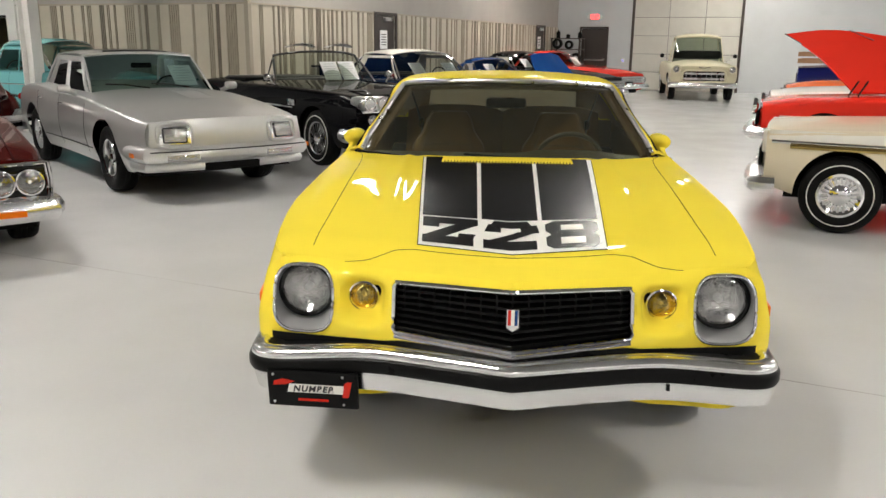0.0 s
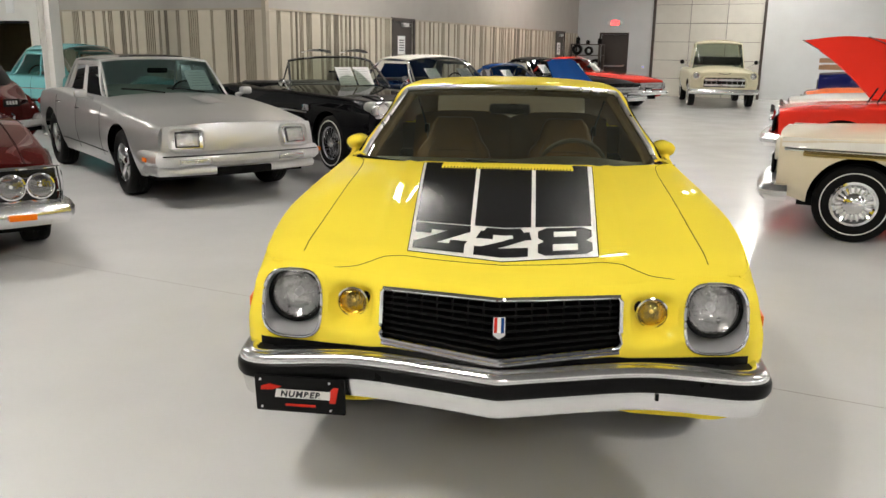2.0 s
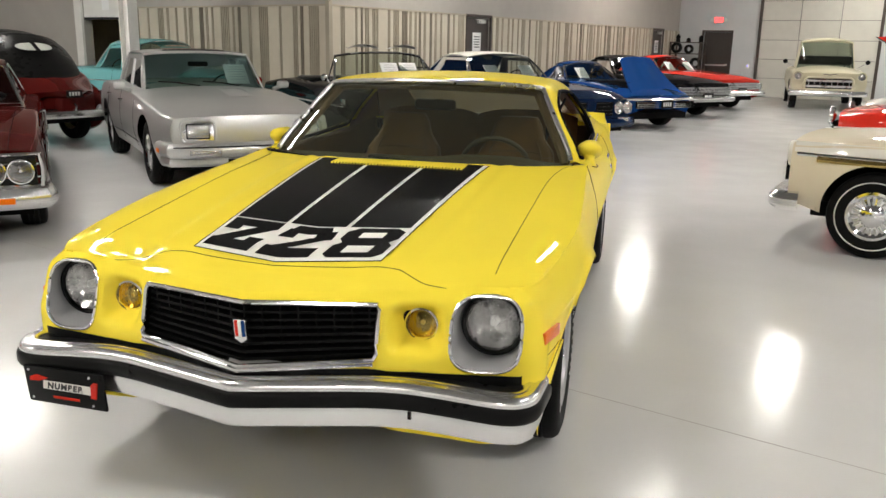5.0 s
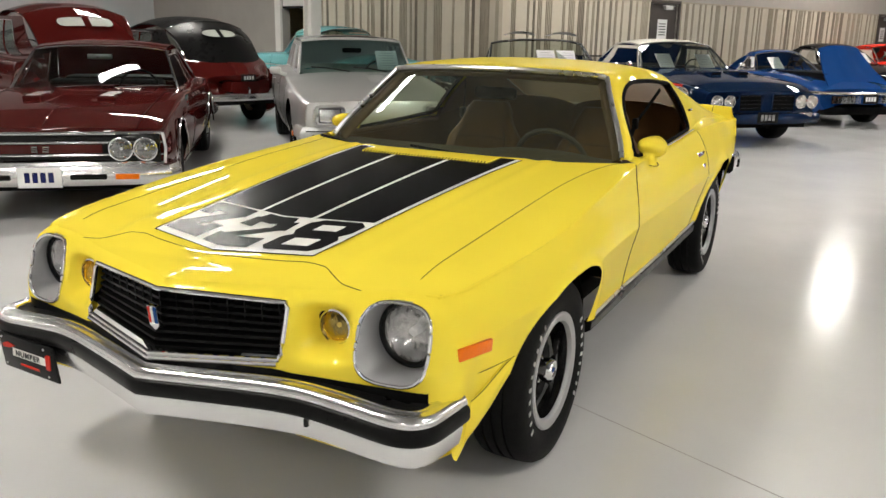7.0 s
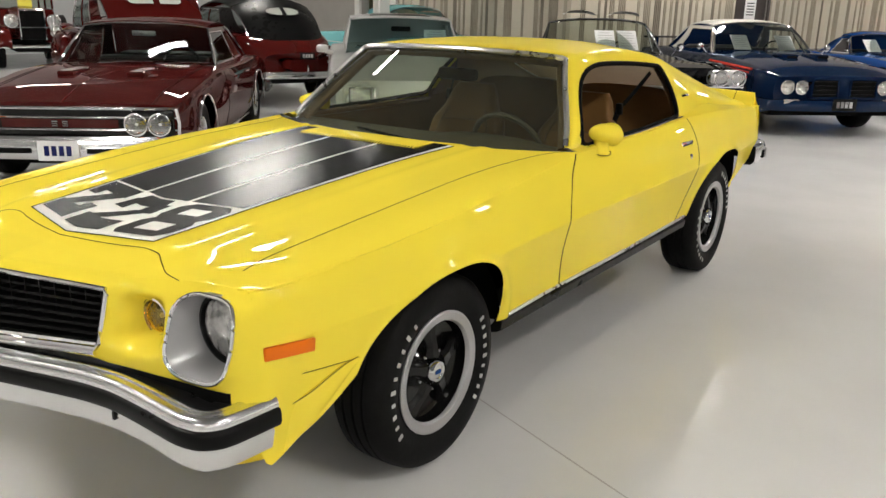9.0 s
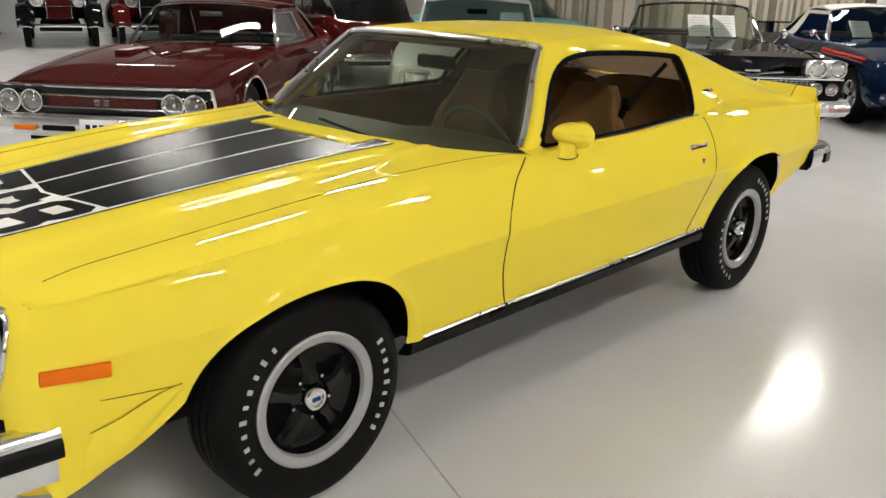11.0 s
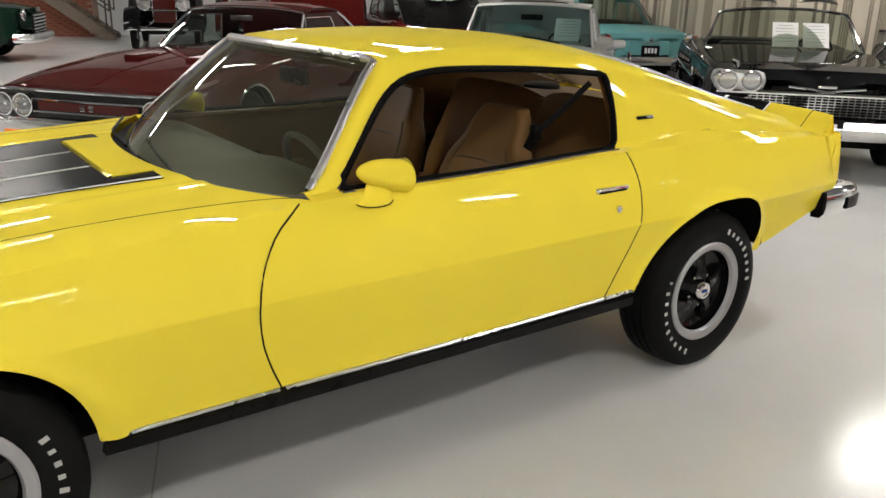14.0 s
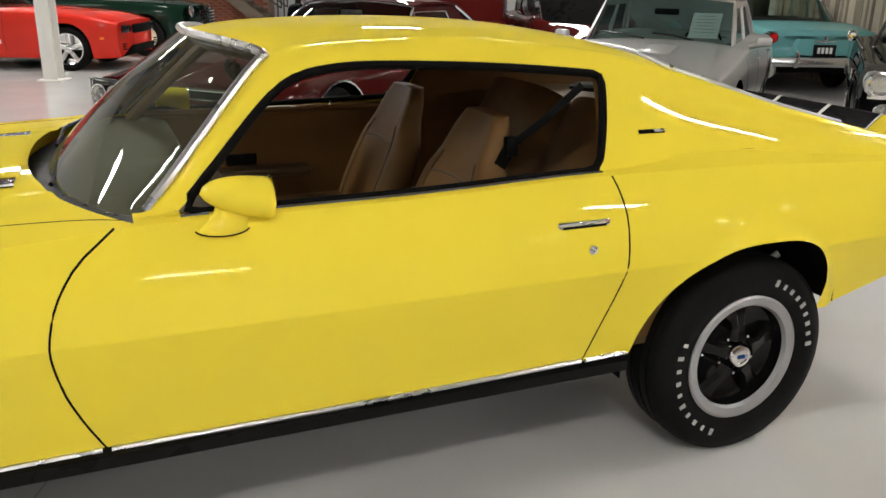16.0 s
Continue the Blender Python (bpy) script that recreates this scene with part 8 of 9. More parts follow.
# cream pickup at the end of the aisle
def pickup_55():
    s = dict(r=0.36, arch=(0.42, 0.42), tyre_w=0.19, rim=0.2, wheel="disc", band=(0.24, 0.30), paint=M_IVORY, bow_f=0.10, bow_r=0.02, round=0.14,
             ws0=0.72, ws1=1.05, rw1=1.95, rw0=2.15, zr=1.83, roof_w=0.66, belt_w=0.76, glass_to=0.8, ws_bow=0.26, seat_rows=(0.6,), category="pickup truck", roof_crown=0.04, glass=M_GLASS, crown=2.6, trim_mat=M_IVORY)
    s |= shape(-0.78, 3.9, 2.9, 0.95, 0.96, 1.07, 1.06, 1.04, sill=0.36, nose_w=0.97, cowl=0.72)
    s["H"] = ((-0.78, 0.97), (-0.5, 1.07), (0.0, 1.12), (0.7, 1.14), (1.2, 1.08), (3.9, 1.04))
    m = heading(6.0, 21.45, -0.116, -0.993)
    root, b = generic_car("pickup_truck", m, s, "cream nineteen-fifties pickup truck with chrome bumper and egg-crate grille")
    y0 = s["front"]
    slats(root, "grille", -0.56, 0.56, 0.55, 0.84, y0 - 0.02, 2, M_SATIN, M_DARK, uprights=8)
    part("grille_frame", tube([(x, y0 - 0.045, z) for x, z in ((-0.60, 0.54), (-0.62, 0.62), (-0.58, 0.80), (-0.50, 0.855), (0.50, 0.855), (0.58, 0.80), (0.62, 0.62), (0.60, 0.54))], 0.026, closed=True, n=8), M_IVORY, root, "cream grille surround")
    for sx in (1, -1):
        sealed_lamp(root, sx * 0.77, y0 - 0.01, 0.88, 0.095, rim=M_IVORY)
        part("brow", lathe([(-0.10, 0.10), (0.03, 0.125), (0.05, 0.12), (0.03, 0.105)], 24, m=pose(sx * 0.77, y0 + 0.02, 0.885, 0, 0, -90)), M_IVORY, root, "cream headlight brow")
        part("mirror", lathe([(-0.02, 0), (-0.02, 0.06), (0.02, 0.065), (0.02, 0)], 18, m=pose(sx * 1.06, 0.85, 1.24, 0, 0, 90)), M_BLACK_PLASTIC, root)
        part("mirror_arm", tube([(sx * 0.80, 0.85, 1.07), (sx * 1.05, 0.85, 1.22)], 0.01, n=6), M_CHROME, root)
    bumper(root, b, s, y0 - 0.08, 0.45, 0.15, reach=0.93, bow=0.06, out=0.08)
    part("hood_emblem", tube([(-0.16, y0 + 0.02, 0.94), (0, y0 - 0.01, 0.915), (0.16, y0 + 0.02, 0.94)], 0.018, n=6), M_CHROME, root, "chrome hood emblem")
    part("roof_dome", grid(lambda u, v: b.roof(u, v) + Vector((0, -0.05 * math.sin(math.pi * v), 0.07 * math.sin(math.pi * u) ** 0.45 * math.sin(math.pi * lerp(0.04, 0.96, v)) ** 0.5)), 18, 14, flip=True), M_IVORY, root, "rounded cream cab roof")
    part("visor", tube([Vector(b.windscreen(i / 12, 1.0)) + Vector((0, -0.01, 0.015)) for i in range(13)], 0.022, n=8), M_IVORY, root)
    part("cab_front", boxed(-0.70, 0.70, 1.3, 1.9, 1.15, 1.40, 0.05), M_DARK_SEAT, root, "dark bench seat")


# right-hand row: cream hardtop, red car with raised hood, white, orange, blue truck
def cream_57():
    s = dict(r=0.345, arch=(0.41, 0.38), tyre_w=0.19, rim=0.195, wheel="disc", band=(0.268, 0.277), paint=M_CREAM, bow_f=0.04, bow_r=0.05, crown=3.0, round=0.07,
             ws0=1.0, ws1=1.5, rw1=2.6, rw0=3.3, zr=1.45, roof_w=0.62, belt_w=0.78, glass_to=0.75, open=True, screen_to=0.9, seat=M_WHITE_CAR, ws_bow=0.3)
    s |= shape(-0.72, 4.3, 2.95, 0.965, 0.90, 0.97, 0.955, 0.90, sill=0.30)
    m = heading(3.12, 4.25, -0.934, 0.358) @ Matrix.Diagonal((0.93, 0.93, 0.93, 1))
    root, b = generic_car("cream_hardtop", m, s, "cream and white nineteen-fifties open car with gold side trim")
    y0 = s["front"]
    bumper(root, b, s, y0 - 0.03, 0.41, 0.15, reach=0.95, bow=0.06, out=0.11, back=0.13)
    slats(root, "grille", -0.72, 0.72, 0.55, 0.72, y0 - 0.004, 4, M_CHROME, M_DARK)
    for sx in (1, -1):
        sealed_lamp(root, sx * 0.76, y0 + 0.05, 0.78, 0.09)
        part("lamp_hood", lathe([(-0.2, 0.09), (0.01, 0.108), (0.03, 0.104), (0.02, 0.095)], 24, m=pose(sx * 0.76, y0 + 0.06, 0.785, 0, 0, -90)), M_WHITE_CAR, root)
    M_GOLD = material("gold_trim", (0.60, 0.44, 0.16), rough=0.25, metal=1.0)
    side_line(root, b, y0 + 0.08, 4.1, 0.80, 0.017, M_CHROME, dz=-0.02)
    side_line(root, b, y0 + 0.25, 4.1, 0.765, 0.022, M_GOLD, "gold_trim", dz=-0.02)
    for sx in (1, -1):
        sd = grid(lambda u, v: (lambda y, z: Vector((sx * (b.x_side(y, z) + 0.002), b.bowed(b.x_side(y, z), y), z)))(lerp(y0 + 0.05, 4.1, u), lerp(0.815, 0.90, v)), 30, 3)
        part("white_flash", sd, M_WHITE_CAR, root, "white upper flank")
    door_cut(root, b, 0.95, 0.34, 0.92)


def red_open_hood():
    s = dict(r=0.34, arch=(0.40, 0.38), tyre_w=0.19, rim=0.195, wheel="disc", paint=M_RED, bow_f=0.05, bow_r=0.05, crown=2.6, round=0.07,
             ws0=1.0, ws1=1.5, rw1=2.6, rw0=3.2, zr=1.42, roof_w=0.60, belt_w=0.76, glass_to=0.75, ws_bow=0.25)
    s |= shape(-0.80, 4.2, 2.95, 0.95, 0.83, 0.93, 0.93, 0.90, sill=0.28)
    m = heading(4.33, 7.83, -0.934, 0.358)
    root, b = generic_car("red_car", m, s, "bright red classic car with its hood raised high")
    y0 = s["front"]
    bumper(root, b, s, y0 - 0.08, 0.46, 0.15, bow=0.06, out=0.10)
    slats(root, "grille", -0.75, 0.75, 0.54, 0.72, y0 - 0.01, 4, M_CHROME, M_DARK)
    for sx in (1, -1):
        sealed_lamp(root, sx * 0.72, y0 - 0.03, 0.78, 0.095)
    # the hood is hinged along its side and stands tipped up across the car
    top_z = curve((0, 1.69), (0.25, 1.75), (0.5, 1.70), (0.75, 1.56), (1, 1.38))
    top_y = curve((0, -0.615), (1, 1.55))

    def leaf(u, v):
        p = Vector((0.12, lerp(0.30, 1.55, u), 0.965)).lerp(Vector((-0.375, top_y(u), top_z(u))), v)
        return p + Vector((-0.10, 0, 0.07)) * math.sin(math.pi * v)
    hood = part("hood", solid(grid(leaf, 16, 14), 0.03), M_RED, root, "bright red hood tipped open on its side hinge")
    part("hood_lip", tube([leaf(0, v / 8) for v in range(6, 9)], 0.012, n=6), M_CHROME, hood)
    part("hood_ornament", tube([leaf(0.36, 0.98) + Vector((0.02, 0, 0.012)), leaf(0.46, 0.80) + Vector((0.025, 0, 0.01))], 0.012, n=6), M_CHROME, hood, "slim chrome hood ornament")
    for y in (0.25, 0.36):
        part("prop_rod", tube([(0.30, y, 0.93), (0.12, y + 0.10, 1.10)], 0.012, n=6), M_BLACK_PLASTIC, root)


def plain_classic(name, m, paint, label, z=0.0, **kw):
    s = dict(r=0.34, arch=(0.40, 0.38), tyre_w=0.19, rim=0.195, wheel="disc", paint=paint, bow_f=0.06, bow_r=0.05, crown=2.2, round=0.10,
             ws0=1.0, ws1=1.5, rw1=2.5, rw0=3.1, zr=1.40, roof_w=0.58, belt_w=0.74, glass_to=0.75, ws_bow=0.22)
    s |= shape(-0.85, 4.0, 2.85, 0.93, 0.84, 0.95, 0.93, 0.88, sill=0.27)
    s |= kw
    root, b = generic_car(name, m, s, label)
    y0 = s["front"]
    bumper(root, b, s, y0 - 0.05, 0.45, 0.14, bow=0.06, out=0.09)
    slats(root, "grille", -0.70, 0.70, 0.53, 0.70, y0 - 0.01, 4, M_CHROME, M_DARK)
    for sx in (1, -1):
        sealed_lamp(root, sx * 0.70, y0 - 0.02, 0.70 + z, 0.09)
    return root, b, s


def blue_truck():
    s = dict(r=0.36, arch=(0.42, 0.42), tyre_w=0.19, rim=0.2, wheel="disc", paint=M_NAVY, bow_f=0.06, bow_r=0.02, crown=2.2, round=0.12,
             ws0=0.8, ws1=1.1, rw1=1.95, rw0=2.1, zr=1.80, roof_w=0.66, belt_w=0.74, glass_to=0.8, seat_rows=(0.6,), category="pickup truck")
    s |= shape(-0.8, 3.9, 2.9, 0.92, 1.0, 1.16, 1.14, 1.12, sill=0.42, cowl=0.72)
    m = heading(10.25, 14.05, 0.934, -0.358)
    root, b = generic_car("blue_pickup", m, s, "dark blue pickup truck with wooden bed rails")
    M_WOODRAIL = material("varnished_wood", (0.28, 0.16, 0.08), rough=0.4, vary=0.2, scale=20)
    for z in (1.20, 1.34):
        for sx in (1, -1):
            part("bed_rail", boxed(sx * 0.86 - 0.02, sx * 0.86 + 0.02, 2.3, 3.88, z, z + 0.09), M_WOODRAIL, root, "varnished wooden bed rail")
        part("bed_rail", boxed(-0.86, 0.86, 3.84, 3.88, z, z + 0.09), M_WOODRAIL, root, "varnished wooden bed rail")
    bumper(root, b, s, 3.95, 0.5, 0.14, bow=0.02, out=0.08)


# back row, seen from behind
def round_fender(bm, x, y, z, rx, ry, rz):
    bmesh.ops.create_uvsphere(bm, u_segments=20, v_segments=12, radius=1, matrix=Matrix.LocRotScale((x, y, z), None, (rx, ry, rz)))


def old_saloon(name, m, paint, roof_paint, label, zr=1.66, oval=True, w=0.76, plate=True, roof_w=0.64):
    s = dict(r=0.36, arch=(0.44, 0.44), tyre_w=0.17, rim=0.21, wheel="steel", paint=paint, roof_paint=roof_paint, bow_f=0.12, bow_r=0.30, crown=1.8, round=0.16,
             ws0=1.05, ws1=1.32, rw1=2.95, rw0=3.80, zr=zr, roof_w=roof_w, belt_w=roof_w + 0.08, glass_from=0.05, glass_to=0.62, posts=(0.33,), ws_bow=0.12, rw_bow=0.28, roof_drop=0.07, pane_bulge=0.09,
             roof_crown=0.12, category="vintage car", flank_bulge=0.05)
    s |= shape(-0.55, 4.15, 3.1, w, 0.98, 1.10, 1.06, 0.78, sill=0.34, nose_w=0.55, tail_w=0.70, nose_sill=0.45, tail_sill=0.42)
    root, b = generic_car(name, m, s, label)
    # the rear roof sweeps down over a small split window
    part("roof_back", solid(grid(lambda u, v: Vector(b.backlight(u, v)) + Vector((0, 0.012, 0.012)), 20, 12, flip=True), 0.012), roof_paint, root, "curved roof back with a split window")
    for sx in (1, -1):
        def half_oval(u, v):
            a = math.sin(math.pi / 2 * u)
            h = (0.10 if oval else 0.095) * math.sqrt(max(0.0, 1 - a ** (2.6 if oval else 9.0)))
            return Vector(b.backlight(0.5 + sx * ((0.022 if oval else 0.03) + (0.20 if oval else 0.25) * a), (0.58 if oval else 0.64) + h * (2 * v - 1))) + Vector((0, 0.030, 0.030))
        # solid pane, painted pale as if light came through from the far windscreen
        gl = part("rear_window", grid(half_oval, 12, 8, flip=sx < 0), M_LIT_PANE, root, "half-oval rear window, painted pale for light seen through it")
        rim = [half_oval(i / 12, 1) for i in range(13)] + [half_oval(1 - i / 12, 0) for i in range(13)]
        part("window_rim", tube(rim, 0.008, closed=True, n=6), roof_paint, gl)
    for sx in (1, -1):
        bm = bmesh.new()
        round_fender(bm, sx * (w + 0.02), 3.1, 0.50, 0.17, 0.62, 0.38)
        part("rear_fender", bm, paint, root, "rounded rear fender")
        bm = bmesh.new()
        round_fender(bm, sx * (w + 0.0), 0.05, 0.56, 0.18, 0.66, 0.36)
        part("front_fender", bm, paint, root, "rounded front fender")
        part("running_board", boxed(sx * (w + 0.04) - 0.10, sx * (w + 0.04) + 0.10, 0.6, 2.6, 0.34, 0.38, 0.01), M_BLACK_PLASTIC, root)
        part("tail_lamp", lathe([(0, 0.045), (0.05, 0.04), (0.06, 0)], 18, m=pose(sx * (w + 0.06), 3.72, 0.72, 0, 0, 90)), M_RED_LENS, root, "round red tail lamp")
        part("lamp_stalk", tube([(sx * w, 3.6, 0.74), (sx * (w + 0.06), 3.72, 0.72)], 0.02, n=6), M_CHROME, root)
        sealed_lamp(root, sx * (w - 0.04), -0.62, 0.90, 0.10)
    bumper(root, b, s, 4.30, 0.48, 0.10, reach=1.15, bow=0.10, out=0.06)
    bumper(root, b, s, -0.72, 0.48, 0.10, reach=1.25, bow=0.10, out=0.06)
    slats(root, "radiator_grille", -0.30, 0.30, 0.50, 1.0, s["front"] - 0.02, 3, M_CHROME, M_DARK, uprights=12)
    if plate:
        number_plate(root, 4.20, 0.70, w=0.24, h=0.10, mat=M_BLACK_PLASTIC, bars=M_SATIN)
        part("trunk_handle", tube([(0, 4.19, 0.60), (0, 4.23, 0.58), (0, 4.20, 0.48)], 0.014, n=6), M_CHROME, root, "chrome trunk handle")
    return root, b, s


def turquoise_sedan():
    s = dict(r=0.35, arch=(0.40, 0.38), tyre_w=0.18, rim=0.2, wheel="disc", paint=M_TURQUOISE, bow_f=0.08, bow_r=0.10, crown=2.0, round=0.12,
             ws0=0.98, ws1=1.42, rw1=2.55, rw0=3.15, zr=1.58, roof_w=0.60, belt_w=0.72, glass_from=0.04, glass_to=0.86, posts=(0.48,), post_mat=M_TURQUOISE, glass=M_GLASS, ws_bow=0.2, rw_bow=0.24, roof_crown=0.10)
    s |= shape(-0.88, 4.15, 2.92, 0.94, 0.96, 1.05, 1.03, 0.95, sill=0.32)
    root, b = generic_car("turquoise_sedan", at_room(-13.35, 7.55, -1, 0) @ Matrix.Diagonal((0.95, 0.95, 0.95, 1)), s, "turquoise nineteen-fifties sedan with round red tail lamps")
    bumper(root, b, s, 4.20, 0.50, 0.14, bow=0.06, out=0.08)
    bumper(root, b, s, -0.95, 0.50, 0.14, bow=0.06, out=0.08)
    for sx in (1, -1):
        tl = part("tail_lamp_ring", lathe([(-0.08, 0.09), (0.06, 0.085), (0.075, 0.07), (0.06, 0.06)], 24, m=pose(sx * 0.80, 4.13, 0.84, 0, 0, 90)), M_CHROME, root)
        part("tail_lens", lathe([(0.06, 0.062), (0.09, 0.05), (0.105, 0)], 20, m=pose(sx * 0.80, 4.13, 0.84, 0, 0, 90)), M_RED_LENS, tl, "red lens")
        part("bumper_guard", boxed(sx * 0.45 - 0.03, sx * 0.45 + 0.03, 4.22, 4.32, 0.42, 0.66, 0.02), M_CHROME, root)
    part("trunk_emblem", tube([(-0.16, 4.16, 0.80), (0, 4.17, 0.79), (0.16, 4.16, 0.80)], 0.010, n=6), M_CHROME, root, "chrome trunk emblem")
    part("emblem_crest", boxed(-0.03, 0.03, 4.155, 4.18, 0.80, 0.87, 0.01), M_CHROME, root)
    number_plate(root, 4.17, 0.58, w=0.34, h=0.17, mat=M_BLACK_PLASTIC, bars=M_PAPER)
    side_line(root, b, -0.5, 3.9, 0.80, 0.010, M_CHROME)
    door_cut(root, b, 1.0, 0.4, 1.0)
    door_cut(root, b, 2.0, 0.4, 1.0)


# antique cars facing the aisle
def antique(name, m, paint, top, label, sheet=False):
    root = thing(name, m, label, "vintage car", "parked cars in the hall")
    part("hood", grid(lambda u, v: Vector((lerp(0.28, 0.44, v) * math.copysign(abs(math.cos(math.pi * u)) ** 0.6, math.cos(math.pi * u)), lerp(-0.10, 1.05, v), 0.62 + lerp(0.62, 0.68, v) * math.sin(math.pi * u) ** 0.6)), 20, 10), paint, root)
    part("cabin", boxed(-0.66, 0.66, 1.05, 3.1, 0.55, 1.25, 0.08), paint, root)
    part("top", boxed(-0.66, 0.66, 1.15, 3.1, 1.72, 1.92, 0.08), top, root, "pale soft top")
    for sx in (1, -1):
        for y in (1.12, 2.1, 3.05):
            part("post", tube([(sx * 0.63, y, 1.24), (sx * 0.62, y + 0.04, 1.76)], 0.025, n=6), paint, root)
    part("windscreen", grid(lambda u, v: Vector((lerp(-0.60, 0.60, u), 1.10 + 0.05 * v, lerp(1.27, 1.72, v))), 2, 2), M_GLASS, root)
    rad = part("radiator", boxed(-0.27, 0.27, -0.14, -0.08, 0.58, 1.26, 0.03), M_CHROME, root, "chrome radiator shell")
    part("radiator_core", boxed(-0.24, 0.24, -0.150, -0.14, 0.60, 1.22), M_MAROON if paint is M_BLACK else M_DARK, rad)
    part("lamp_bar", tube([(-0.42, -0.2, 0.86), (0.42, -0.2, 0.86)], 0.018, n=6), M_CHROME, root)
    for sx in (1, -1):
        sealed_lamp(root, sx * 0.42, -0.22, 1.0, 0.13)
        bm = grid(lambda u, v: Vector((sx * lerp(0.50, 0.84, v), -0.02 + 0.62 * math.cos(math.pi * lerp(0.02, 0.9, u)) * -1, 0.38 + 0.52 * math.sin(math.pi * lerp(0.02, 0.9, u)) ** 0.8 + 0.04 * math.sin(math.pi * v))), 18, 6)
        part("front_fender", solid(bm, 0.03), paint, root, "sweeping front fender")
        bm = bmesh.new()
        round_fender(bm, sx * 0.70, 2.75, 0.55, 0.16, 0.52, 0.36)
        part("rear_fender", bm, paint, root)
        part("running_board", boxed(sx * 0.68 - 0.14, sx * 0.68 + 0.14, 0.5, 2.4, 0.36, 0.40, 0.01), M_BLACK_PLASTIC, root)
        part("spare_tyre", lathe([(-0.07, 0.22), (-0.08, 0.28), (-0.05, 0.34), (0.05, 0.34), (0.08, 0.28), (0.07, 0.22)], 28, m=pose(sx * 0.74, 0.78, 0.78)), M_RUBBER, root, "side-mounted spare tyre")
        for y in (0.0, 2.75):
            make_wheel(root, "wheel", 0.68, y, 0.38, 0.14, 0.24, "wire", sx, (0.27, 0.33))
    part("front_bumper", tube([(x, -0.55, 0.48 + 0.0 * x) for x in np.linspace(-0.82, 0.82, 9)], 0.04, n=8), M_CHROME, root, "chrome bumper bar")
    part("chassis", boxed(-0.42, 0.42, -0.5, 3.2, 0.36, 0.50, 0.02), M_DARK, root)
    for sx in (1, -1):
        part("bumper_iron", tube([(sx * 0.35, -0.45, 0.45), (sx * 0.35, -0.56, 0.48)], 0.02, n=6), M_CHROME, root)
    if sheet:
        pp = tagged(mesh_object("yellow_sheet", boxed(-0.15, 0.15, -0.002, 0.002, 0, 0.2), material("yellow_paper", (0.8, 0.75, 0.1), rough=0.7, vary=0.03), None, smooth=False), "yellow paper sheet on an old car's windscreen", "paper sheet")
        pp.matrix_basis = m @ pose(0.05, 1.08, 1.28)


def red_mustang():
    s = dict(r=0.345, arch=(0.40, 0.40), tyre_w=0.23, rim=0.25, wheel="alloy", paint=M_RED, bow_f=0.10, bow_r=0.06, crown=2.4, round=0.10,
             ws0=0.85, ws1=1.50, rw1=2.35, rw0=3.1, zr=1.38, roof_w=0.56, belt_w=0.76, glass_to=0.75, trim_mat=M_BLACK_PLASTIC)
    s |= shape(-0.92, 3.85, 2.72, 0.94, 0.78, 0.97, 0.96, 1.0, sill=0.20, nose_w=0.92, nose_sill=0.22)
    root, b = generic_car("red_coupe", at_room(-12.2, -3.72, 0, 1), s, "modern bright red sports coupe with black grille and alloy wheels")
    y0 = s["front"]
    part("grille", boxed(-0.45, 0.45, y0 - 0.012, y0 + 0.02, 0.58, 0.72, 0.01), M_DARK, root, "black grille opening")
    part("lower_intake", boxed(-0.55, 0.55, y0 - 0.014, y0 + 0.02, 0.28, 0.40, 0.01), M_DARK, root)
    for sx in (1, -1):
        part("headlight", boxed(sx * 0.66 - 0.14, sx * 0.66 + 0.14, y0 + 0.01, y0 + 0.08, 0.60, 0.72, 0.02), M_BLACK_GLOSS, root, "dark smoked headlight")
        for k in range(3):
            part("side_slot", boxed(sx * 0.80 - 0.05, sx * 0.80 + 0.05, y0 + 0.02 + 0.0 * k, y0 + 0.06, 0.34 + 0.04 * k, 0.36 + 0.04 * k), M_DARK, root)
        part("side_decal", boxed(sx * 0.936 - 0.002, sx * 0.936 + 0.004, 1.0, 1.35, 0.42, 0.48), M_SATIN, root)
        part("marker_lamp", boxed(sx * 0.915 - 0.004, sx * 0.915 + 0.006, -0.60, -0.50, 0.50, 0.54), M_AMBER, root)
    door_cut(root, b, 0.95, 0.3, 0.9)
    door_cut(root, b, 2.25, 0.3, 0.9)


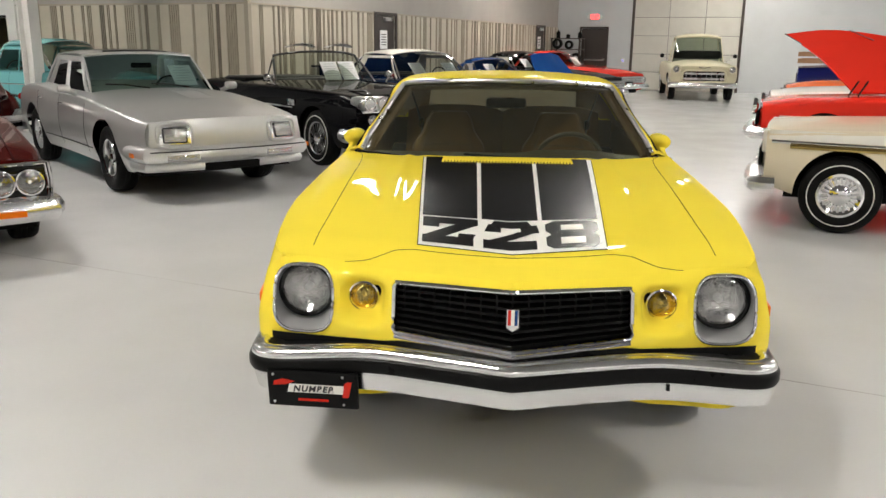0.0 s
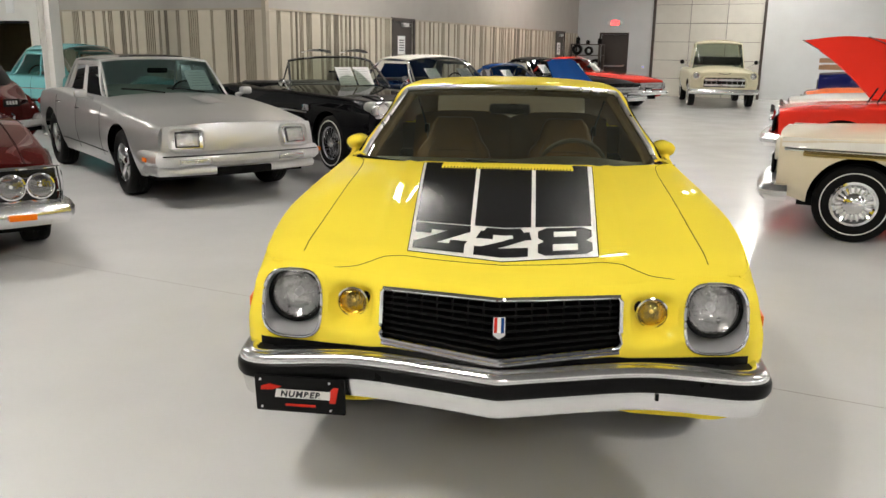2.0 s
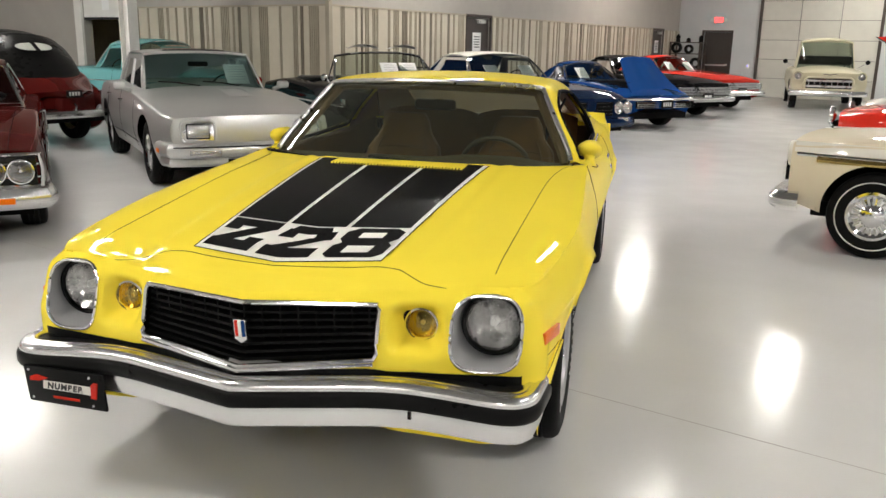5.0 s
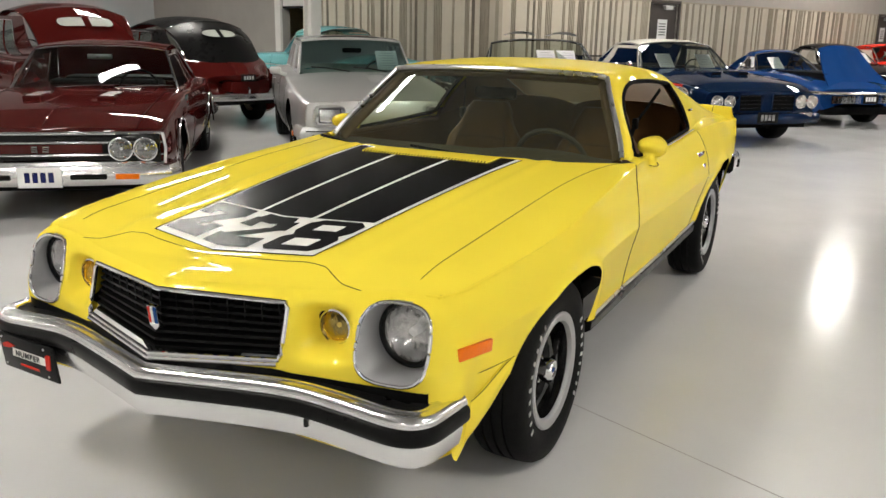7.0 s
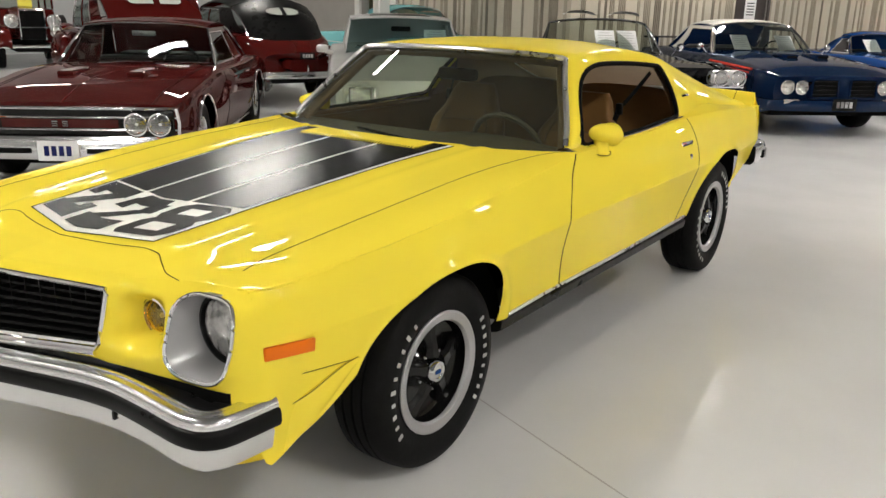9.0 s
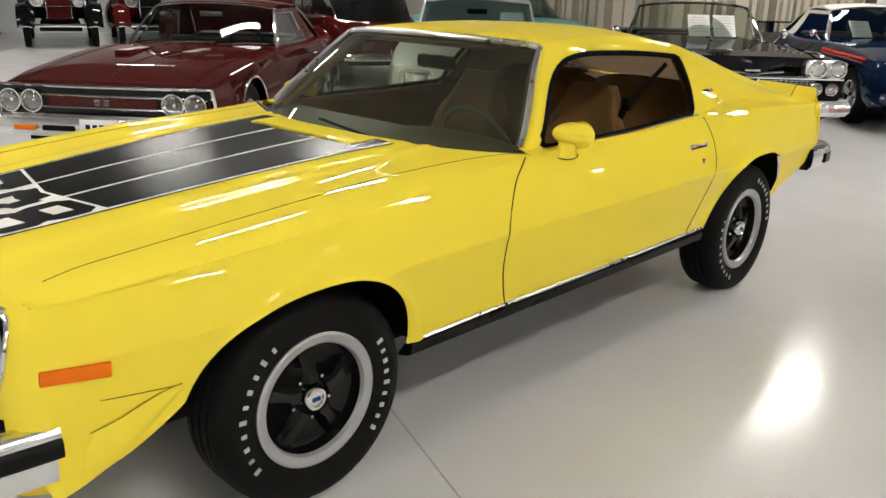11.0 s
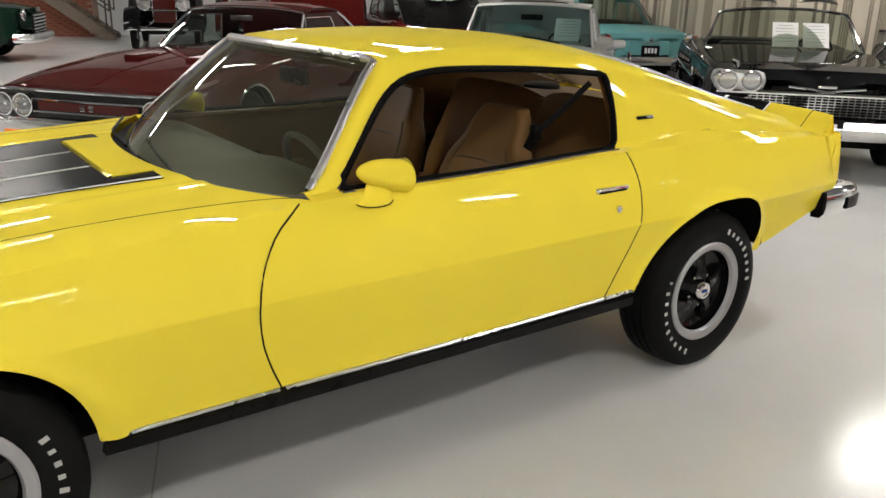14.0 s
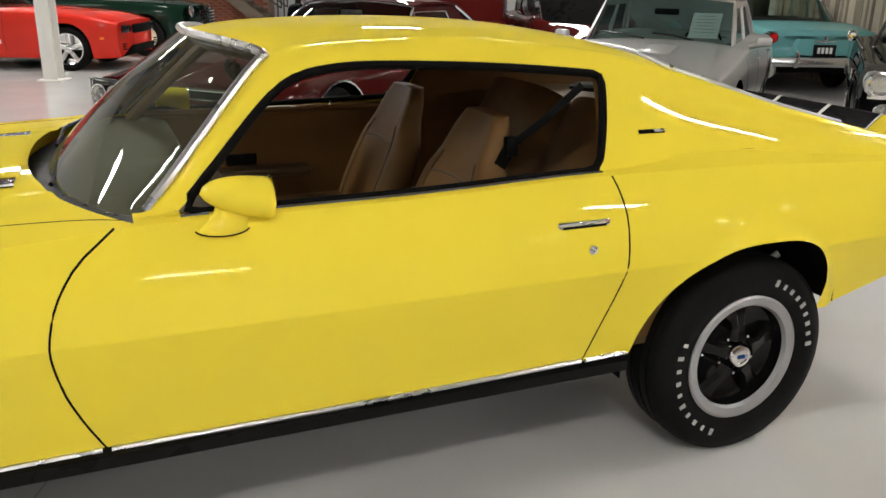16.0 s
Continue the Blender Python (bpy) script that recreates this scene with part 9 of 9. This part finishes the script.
def green_forties():
    s = dict(r=0.36, arch=(0.44, 0.44), tyre_w=0.18, rim=0.21, wheel="steel", paint=M_GREEN, bow_f=0.25, bow_r=0.2, crown=1.8, round=0.16,
             ws0=0.95, ws1=1.30, rw1=2.5, rw0=3.3, zr=1.62, roof_w=0.58, belt_w=0.68, glass_to=0.7, category="vintage car")
    s |= shape(-0.95, 4.1, 2.95, 0.92, 0.95, 1.08, 1.04, 0.9, sill=0.32, nose_w=0.75)
    root, b = generic_car("green_saloon", at_room(-14.85, -3.32, 0, 1), s, "very dark green nineteen-forties car with heavy chrome grille")
    y0 = s["front"]
    slats(root, "grille", -0.55, 0.55, 0.50, 0.86, y0 - 0.03, 6, M_CHROME, M_DARK, uprights=7)
    bumper(root, b, s, y0 - 0.10, 0.44, 0.16, reach=1.1, bow=0.10, out=0.10)
    for sx in (1, -1):
        sealed_lamp(root, sx * 0.66, y0 + 0.10, 0.84, 0.10)


coupe_66()
silver_sedan()
convertible_58()
blue_hardtop()
sports_car()
cougar(heading(1.83, 16.97, *FWD), M_BLACK, "black_coupe", "glossy black sixties coupe with chrome bumper and price sheets")
cougar(heading(2.9, 20.2, *FWD), M_RED, "red_sixties_coupe", "bright red sixties coupe with dark full-width grille")
pickup_55()
cream_57()
red_open_hood()
plain_classic("white_classic", heading(5.15, 9.9, -0.934, 0.358), M_WHITE_CAR, "white classic car in the row beside a red one", open=True)
plain_classic("orange_classic", heading(6.3, 12.6, -0.934, 0.358), M_ORANGE, "orange classic car with a rounded hood", open=True)
blue_truck()
old_saloon("vintage_saloon", at_room(-12.8, 4.15, -1, 0), M_DARK_RED, M_BLACK_PLASTIC, "maroon vintage car with a black soft top, seen from its tail", zr=1.60)
old_saloon("maroon_saloon", at_room(-13.4, 2.40, -1, 0), M_DARK_RED, M_DARK_RED, "all-maroon vintage saloon with a rounded tail", zr=1.76, oval=False, roof_w=0.73, w=0.82)
turquoise_sedan()
antique("antique_tourer", at_room(-17.6, 1.7, 1, 0), M_DARK_RED, M_CREAM, "maroon antique tourer with a tan top and yellow sheet", True)
antique("black_antique", at_room(-17.4, -0.22, 1, 0), M_BLACK, M_BLACK_PLASTIC, "black antique car with large chrome headlamps")
red_mustang()
green_forties()
